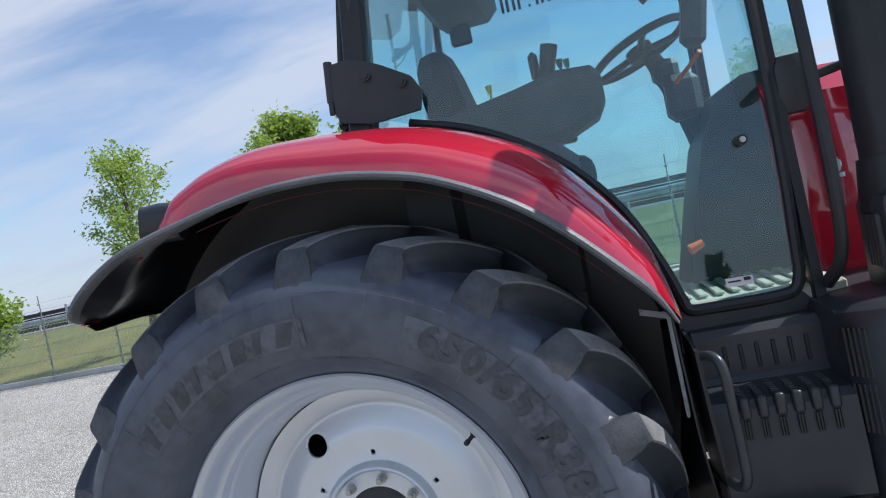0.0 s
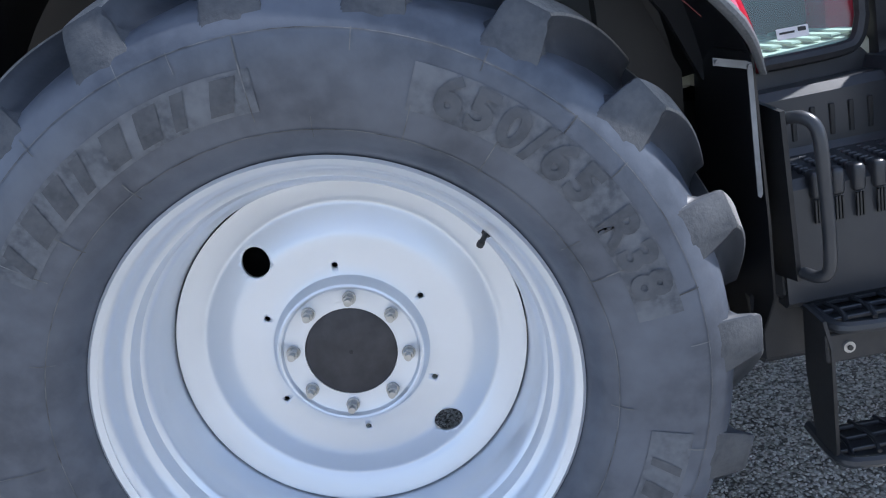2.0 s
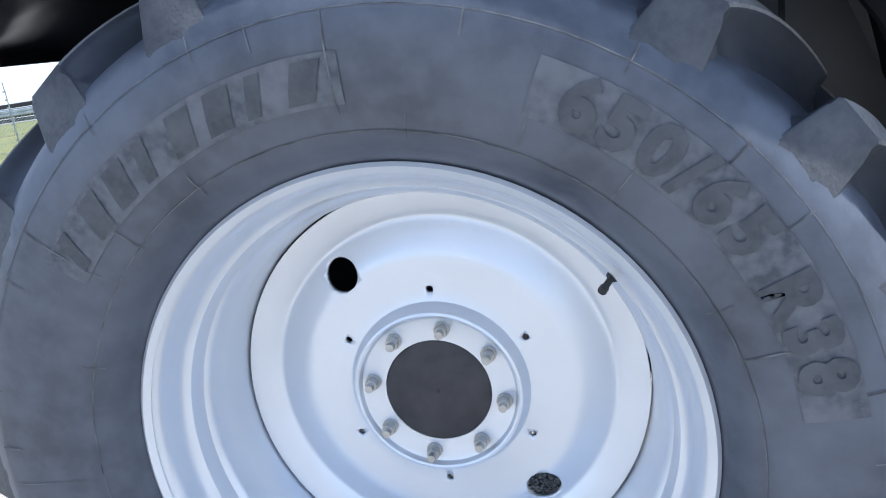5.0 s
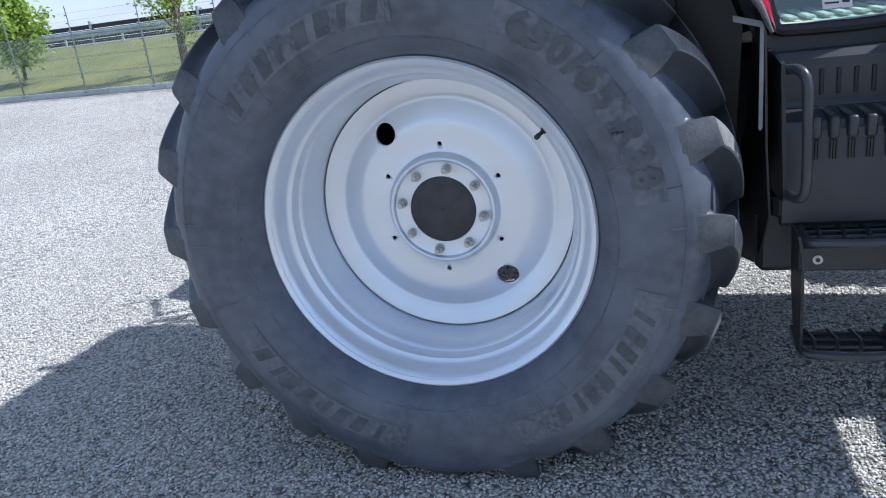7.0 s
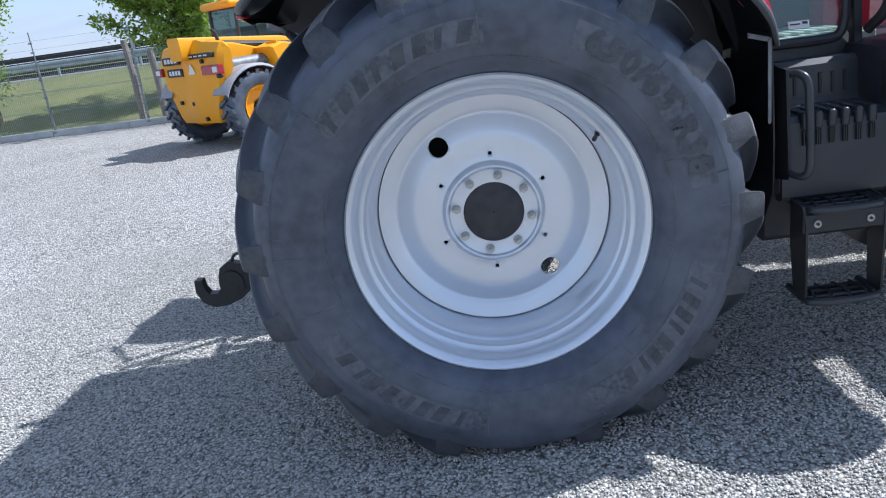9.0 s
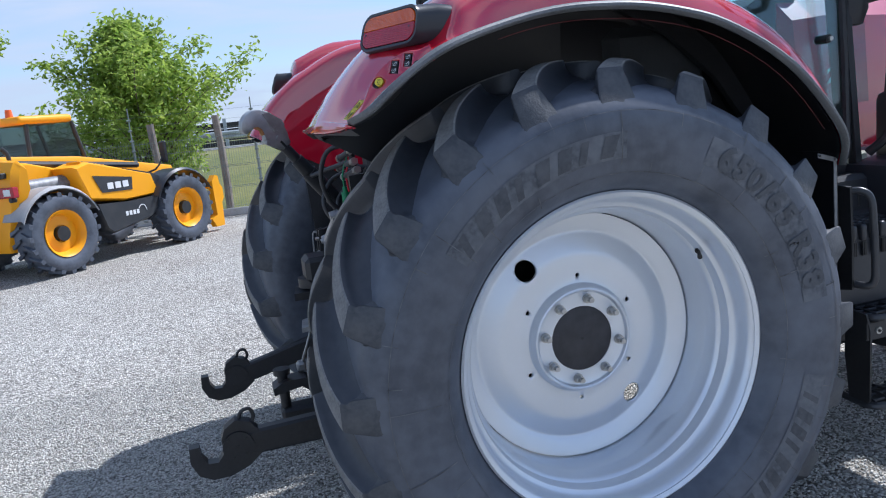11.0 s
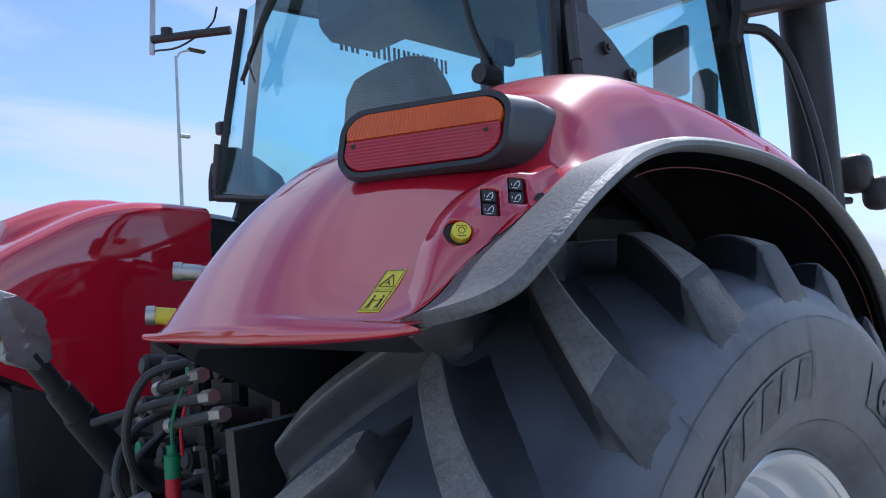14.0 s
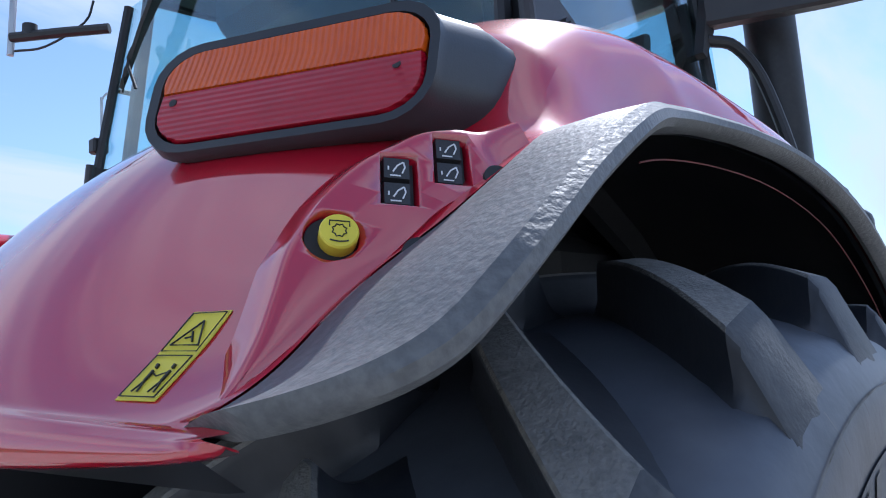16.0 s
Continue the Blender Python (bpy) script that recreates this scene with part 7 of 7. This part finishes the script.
# ---- telescopic handler by the fence ----
def build_handler():
    h = thing("telescopic_handler", (0, 0, 0), "yellow telescopic handler parked by the fence", "telehandler")
    R = 0.60

    def spin(bm, prof, c, seg=40):
        revolve(bm, prof, c, seg, close=True)

    for x in (0.0, 2.5):
        for s in (-1, 1):
            c = Vector((x, s * 0.92, R))
            bm = bmesh.new()
            spin(bm, [(0.33, -0.16), (0.40, -0.20), (0.50, -0.21), (0.55, -0.19), (0.565, -0.1), (0.565, 0.1), (0.55, 0.19), (0.50, 0.21), (0.40, 0.20), (0.33, 0.16)], c)
            w = part("wheel", bm, M["rubber"], h, "black lugged tyre on a yellow rim", origin=c)
            for side in (-1, 1):
                bm = bmesh.new()
                ring = []
                for y, da, wd in ((0.01, 0.16, 0.045), (0.20, 0.0, 0.07)):
                    ring.append([c + Vector((r * math.sin(da + o), side * y, r * math.cos(da + o))) for r, o in ((0.54, -wd), (R, -wd * 0.7), (R, wd * 0.7), (0.54, wd))])
                vs = sheet(bm, ring)
                bm.faces.new(vs[1])
                lug = part("lug", bm, M["rubber"], w, smooth=False)
                for k in range(20):
                    o = lug if k == 0 else new("lug", lug.data)
                    o.parent = w
                    o.matrix_basis = Matrix.Rotation(2 * math.pi * (k + (0.5 if side > 0 else 0)) / 20, 4, "Y")
            bm = bmesh.new()
            spin(bm, [(0.0005, s * 0.05), (0.12, s * 0.05), (0.13, s * 0.08), (0.27, s * 0.06), (0.31, s * 0.16), (0.345, s * 0.19), (0.345, -s * 0.15), (0.30, -s * 0.1), (0.0005, -s * 0.1)], c, 32)
            part("rim", bm, M["machine"], w, "yellow steel rim")
            bm = bmesh.new()
            rod(bm, c + Vector((0, s * 0.04, 0)), c + Vector((0, s * 0.14, 0)), 0.11, seg=18)
            part("hub", bm, M["black"], w, "dark hub")
    bm = bmesh.new()
    box(bm, (-0.42, -0.42, 0.45), (3.0, 0.42, 0.95), 0.05)
    rod(bm, (0, -0.8, R), (0, 0.8, R), 0.12, seg=12)
    rod(bm, (2.5, -0.8, R), (2.5, 0.8, R), 0.12, seg=12)
    part("chassis", bm, M["black"], h, "black chassis and axles")
    # counterweight tail, with a narrower deck in front of it
    bm = bmesh.new()
    rows = []
    for v, k, dz in ((-1.0, 0.09, -0.12), (-0.93, 0.02, -0.05), (-0.45, 0.0, -0.01), (-0.30, -0.02, 0.03), (0.12, -0.02, 0.03), (0.22, 0.0, -0.01), (0.93, 0.02, -0.05), (1.0, 0.09, -0.12)):
        side = [(-0.55 + k, 1.62 + dz), (-0.58 + k, 1.50 + dz), (-0.60 + k, 1.05), (-0.58 + k, 0.52), (-0.54 + k, 0.42), (-0.47, 0.42), (-0.46, 0.75), (-0.40, 1.15), (-0.33, 1.30), (-0.33, 1.70 + dz), (-0.40, 1.76 + dz), (-0.48 + k, 1.74 + dz)]
        rows.append([(x, v * (0.62 + 0.36 * min(1, max(0, (z - 0.45) / 0.75))), z) for x, z in side])
    vs = sheet(bm, rows, closed=True)
    bm.faces.new(vs[0])
    bm.faces.new(vs[-1])
    tail = part("counterweight", bm, M["machine"], h, "yellow sloping tail body")
    bm = bmesh.new()
    rows = []
    for y in (-0.46, -0.40, 0.50, 0.56):
        q = 0.03 if y in (-0.46, 0.56) else 0
        rows.append([(-0.36, y, 0.80), (-0.36, y, 1.72 - q), (0.10, y, 1.66 - q), (0.70, y, 1.50 - q), (0.75, y, 0.80)])
    vs = sheet(bm, rows, closed=True)
    bm.faces.new(vs[0])
    bm.faces.new(vs[-1])
    part("deck", bm, M["machine"], h, "yellow deck between tail and hood")
    for y0, y1, z0, z1, name, mm in ((-1.02, -0.48, 1.21, 1.36, "tail_light", "lens_red"), (0.84, 1.06, 1.24, 1.38, "tail_light", "lens_red"), (0.18, 0.74, 1.42, 1.55, "plate", "ink"), (0.14, 0.64, 1.22, 1.35, "plate", "ink"), (-0.84, -0.08, 1.48, 1.56, "plate", "ink")):
        bm = bmesh.new()
        x = -0.60
        box(bm, (x - 0.03, y0, z0), (x + 0.06, y1, z1), 0.01)
        pl = part(name, bm, M[mm], tail, "red tail light" if mm == "lens_red" else "dark maker plate")
        if mm == "ink":
            bm = bmesh.new()
            for k in range(4):
                yy = y0 + (y1 - y0) * (0.12 + 0.20 * k)
                box(bm, (x - 0.036, yy, z0 + 0.03), (x - 0.029, yy + (y1 - y0) * 0.13, z1 - 0.03))
            part("plate_bar", bm, M["white"], pl, "plain pale bars", smooth=False)
        else:
            bm = bmesh.new()
            box(bm, (x - 0.034, y0 + 0.06, z0 + 0.03), (x - 0.028, y0 + 0.20, z1 - 0.03), 0.002)
            part("clear_lens", bm, M["white"], pl, "pale reversing lens")
    bm = bmesh.new()
    slab(bm, [(-0.628, -0.28, 1.24), (-0.628, -0.06, 1.24), (-0.628, -0.17, 1.42)], 0.004, "x")
    part("reflector", bm, M["white"], tail, "pale triangular reflector", smooth=False)
    for y, z in ((0.42, 0.78), (0.02, 0.76), (-0.50, 1.43), (-0.92, 1.18), (-0.30, 0.50)):
        bm = bmesh.new()
        x = -0.59
        rod(bm, (x - 0.03, y, z), (x + 0.05, y, z), 0.035, seg=14)
        part("hole", bm, M["ink"], tail, "dark opening", smooth=False)
    # boom
    bm = bmesh.new()
    rows = [[(x, y, z + dz) for y, dz in ((-0.17, -0.18), (0.17, -0.18), (0.19, -0.14), (0.19, 0.14), (0.17, 0.18), (-0.17, 0.18), (-0.19, 0.14), (-0.19, -0.14))] for x, z in ((-0.75, 1.66), (1.2, 1.50), (3.2, 1.15))]
    vs = sheet(bm, rows, closed=True)
    bm.faces.new(vs[0])
    bm.faces.new(vs[-1])
    boom = part("boom", bm, M["machine"], h, "yellow telescopic boom")
    bm = bmesh.new()
    tube(bm, [(-0.5, -0.24, 1.72), (0.6, -0.26, 1.60), (2.3, -0.28, 1.42)], 0.05, 8, 2)
    part("boom_pipe", bm, M["plastic"], boom, "dark pipe along the boom")
    bm = bmesh.new()
    rod(bm, (-0.21, -0.62, 1.30), (0.52, -0.62, 1.31), 0.115, seg=24)
    rod(bm, (-0.23, -0.62, 1.30), (-0.20, -0.62, 1.30), 0.124, seg=24)
    rod(bm, (0.44, -0.62, 1.31), (0.47, -0.62, 1.31), 0.121, seg=24)
    part("silencer", bm, M["dull_steel"], h, "grey exhaust silencer")
    bm = bmesh.new()
    tube(bm, [(-0.21, -0.62, 1.33), (-0.28, -0.63, 1.38), (-0.30, -0.63, 1.56), (-0.31, -0.62, 1.80), (-0.37, -0.60, 1.90)], 0.030, 8, 4)
    part("exhaust_pipe", bm, M["black"], h, "black exhaust pipe")
    # engine pod on the near side
    bm = bmesh.new()
    rows = []
    for y, k in ((-0.45, 0), (-0.92, 0), (-0.98, 0.03)):
        rows.append([(0.62 + k, y, 1.00 + k), (0.45 + k, y, 1.52 - k), (0.70, y, 1.58 - k), (1.35, y, 1.42 - k), (1.92 - k, y, 1.28 - k), (2.02 - k, y, 0.92 + k), (1.3, y, 0.90 + k)])
    vs = sheet(bm, rows, closed=True)
    bm.faces.new(vs[0])
    bm.faces.new(vs[-1])
    pod = part("engine_pod", bm, M["machine"], h, "yellow engine pod with a dark badge")
    bm = bmesh.new()
    slab(bm, [(0.72, -0.985, 1.36), (1.48, -0.985, 1.26), (1.45, -0.985, 1.06), (0.86, -0.985, 1.08)], -0.006)
    part("badge_panel", bm, M["plastic"], pod, "dark badge panel", smooth=False)
    bm = bmesh.new()
    for k in range(3):
        box(bm, (0.97 + 0.15 * k, -0.997, 1.12), (1.08 + 0.15 * k, -0.991, 1.22))
    part("badge_bar", bm, M["white"], pod, "plain white bars of the badge", smooth=False)
    for k in range(7):
        bm = bmesh.new()
        box(bm, (0.62 + 0.07 * k, -0.90, 1.545 - 0.012 * k), (0.65 + 0.07 * k, -0.60, 1.60 - 0.015 * k), 0.008)
        part("louvre", bm, M["machine"], pod)
    bm = bmesh.new()
    rows = []
    for y, k in ((-0.45, 0), (-0.94, 0), (-1.0, 0.03)):
        rows.append([(0.70 + k, y, 0.92), (0.82 + k, y, 0.50 + k), (0.95, y, 0.42 + k), (1.75, y, 0.55 + k), (1.95 - k, y, 0.66 + k), (1.98 - k, y, 0.90), (1.35, y, 0.88)])
    vs = sheet(bm, rows, closed=True)
    bm.faces.new(vs[0])
    bm.faces.new(vs[-1])
    skirt = part("side_skirt", bm, M["charcoal"], h, "charcoal lower side cover")
    bm = bmesh.new()
    for k in range(4):
        box(bm, (1.22 + 0.075 * k, -1.008, 0.66), (1.27 + 0.075 * k, -1.001, 0.73))
    tube(bm, [(1.50, -1.004, 0.74), (1.56, -1.004, 0.79), (1.63, -1.004, 0.77), (1.66, -1.004, 0.69)], 0.007, 5, 4)
    part("skirt_lettering", bm, M["white"], skirt, "white dealer mark as plain bars", smooth=False)
    bm = bmesh.new()
    slab(bm, [(1.35, -0.95, 1.42), (1.95, -0.95, 1.28), (2.1, -0.95, 1.2), (2.05, -0.95, 0.92), (1.55, -0.95, 0.95), (1.50, -0.95, 1.2)], 0.5)
    part("hood_panel", bm, M["charcoal"], h, "charcoal sloping hood panel")
    for x, mm in ((0.0, "guard_grey"), (2.5, "charcoal")):
        for s in (-1, 1):
            bm = bmesh.new()
            rows = [[(x + 0.70 * math.sin(a) + d[0], s * yy, R + 0.70 * math.cos(a) + d[1]) for yy, d in ((0.68, (0, 0)), (1.08, (0, 0)), (1.12, (0, -0.04)))] for a in (radians(q) for q in range(-66, 67, 11))]
            sheet(bm, rows)
            thicken(bm, 0.02)
            part("wheel_guard", bm, M[mm], h, "curved wheel guard")
    # cab on the far side
    bm = bmesh.new()
    for x0, x1, y in ((0.55, 0.62, 0.12), (0.55, 0.62, 0.95), (1.75, 1.45, 0.12), (1.75, 1.45, 0.95)):
        rod(bm, (x0, y, 1.0), (x1, y, 2.26), 0.035, seg=8)
    box(bm, (0.5, 0.08, 0.75), (1.8, 0.98, 1.12), 0.04)
    cab = part("cab", bm, M["plastic"], h, "black cab frame")
    for q in ([(0.56, 0.12, 1.12), (1.72, 0.12, 1.12), (1.45, 0.12, 2.25), (0.61, 0.12, 2.25)], [(0.56, 0.95, 1.12), (1.72, 0.95, 1.12), (1.45, 0.95, 2.25), (0.61, 0.95, 2.25)]):
        bm = bmesh.new()
        slab(bm, q, 0.006)
        part("cab_window", bm, M["smoke"], cab, "grey tinted cab window").visible_shadow = False
    for q in ([(0.56, 0.14, 1.12), (0.56, 0.93, 1.12), (0.61, 0.93, 2.25), (0.61, 0.14, 2.25)], [(1.72, 0.14, 1.12), (1.72, 0.93, 1.12), (1.45, 0.93, 2.25), (1.45, 0.14, 2.25)]):
        bm = bmesh.new()
        slab(bm, q, 0.006, "x")
        part("cab_window", bm, M["smoke"], cab, "grey tinted cab window").visible_shadow = False
    bm = bmesh.new()
    box(bm, (0.45, 0.04, 2.25), (1.44, 1.02, 2.38), 0.06, seg=3)
    part("cab_roof", bm, M["machine"], h, "yellow cab roof")
    bm = bmesh.new()
    rod(bm, (0.55, 0.36, 2.37), (0.55, 0.36, 2.50), 0.06, 0.045, seg=14)
    part("beacon", bm, M["orange"], h, "orange beacon")
    # mirror and front carriage
    bm = bmesh.new()
    tube(bm, [(1.95, -0.55, 1.25), (2.15, -0.85, 1.32), (2.3, -0.92, 1.55)], 0.015, 6, 3)
    box(bm, (2.27, -1.02, 1.42), (2.33, -0.86, 1.78), 0.03)
    part("mirror", bm, M["plastic"], h, "black wing mirror")
    bm = bmesh.new()
    for y in (-0.72, 0.0, 0.72):
        slab(bm, [(3.50, y - 0.06, 0.08), (3.72, y - 0.06, 0.08), (3.74, y - 0.06, 0.52), (3.80, y - 0.06, 0.60), (3.80, y - 0.06, 0.80), (3.74, y - 0.06, 0.88), (3.72, y - 0.06, 1.03), (3.64, y - 0.06, 1.05), (3.54, y - 0.06, 0.94), (3.56, y - 0.06, 0.30), (3.40, y - 0.06, 0.24)], 0.12)
    box(bm, (3.58, -0.76, 0.22), (3.66, 0.76, 0.36), 0.02)
    box(bm, (3.58, -0.76, 0.80), (3.66, 0.76, 0.94), 0.02)
    box(bm, (3.0, -0.16, 0.40), (3.62, 0.16, 1.02), 0.03)
    part("fork_carriage", bm, M["machine"], h, "yellow fork carriage")
    h.matrix_basis = pose(-3.96, 10.24, 0, 0, 0, 48.3) @ Matrix.Scale(0.96, 4)


build_handler()


# ---- loose stones of the yard where the camera comes near ----
def build_stones():
    rng = np.random.default_rng(4)
    n = 190000
    x, y = rng.uniform(-3.6, 2.2, n), rng.uniform(-1.3, 3.6, n)
    s = 0.0042 + 0.0048 * rng.random(n) ** 1.5
    base = np.array([(1, 0, 0), (-0.9, 0.3, 0.1), (0.1, 1, -0.1), (0.0, -0.9, 0.15), (0.1, 0.1, 0.75), (0, 0, -0.6)])
    a = rng.uniform(0, 2 * np.pi, n)
    k = rng.uniform(0.6, 1.15, (n, 6, 3))
    p = base[None] * k
    c, d = np.cos(a)[:, None], np.sin(a)[:, None]
    px, py = p[..., 0] * c - p[..., 1] * d, p[..., 0] * d + p[..., 1] * c
    t = rng.normal(0, 0.35, (n, 1))
    pz = p[..., 2] + px * t
    v = np.stack([px, py, pz], -1) * s[:, None, None] + np.stack([x, y, s * 0.5], -1)[:, None]
    tri = np.array([(0, 2, 4), (2, 1, 4), (1, 3, 4), (3, 0, 4), (2, 0, 5), (1, 2, 5), (3, 1, 5), (0, 3, 5)])
    f = (tri[None] + 6 * np.arange(n)[:, None, None]).reshape(-1, 3)
    me = bpy.data.meshes.new("loose_gravel")
    me.vertices.add(n * 6)
    me.vertices.foreach_set("co", v.reshape(-1))
    me.loops.add(len(f) * 3)
    me.loops.foreach_set("vertex_index", f.reshape(-1))
    me.polygons.add(len(f))
    me.polygons.foreach_set("loop_start", np.arange(0, len(f) * 3, 3))
    me.update(calc_edges=True)
    me.validate()
    me.materials.append(M["stone"])
    tagged(new("loose_gravel", me), "loose angular grey gravel stones on the yard", "gravel", kind="stuff")


build_stones()
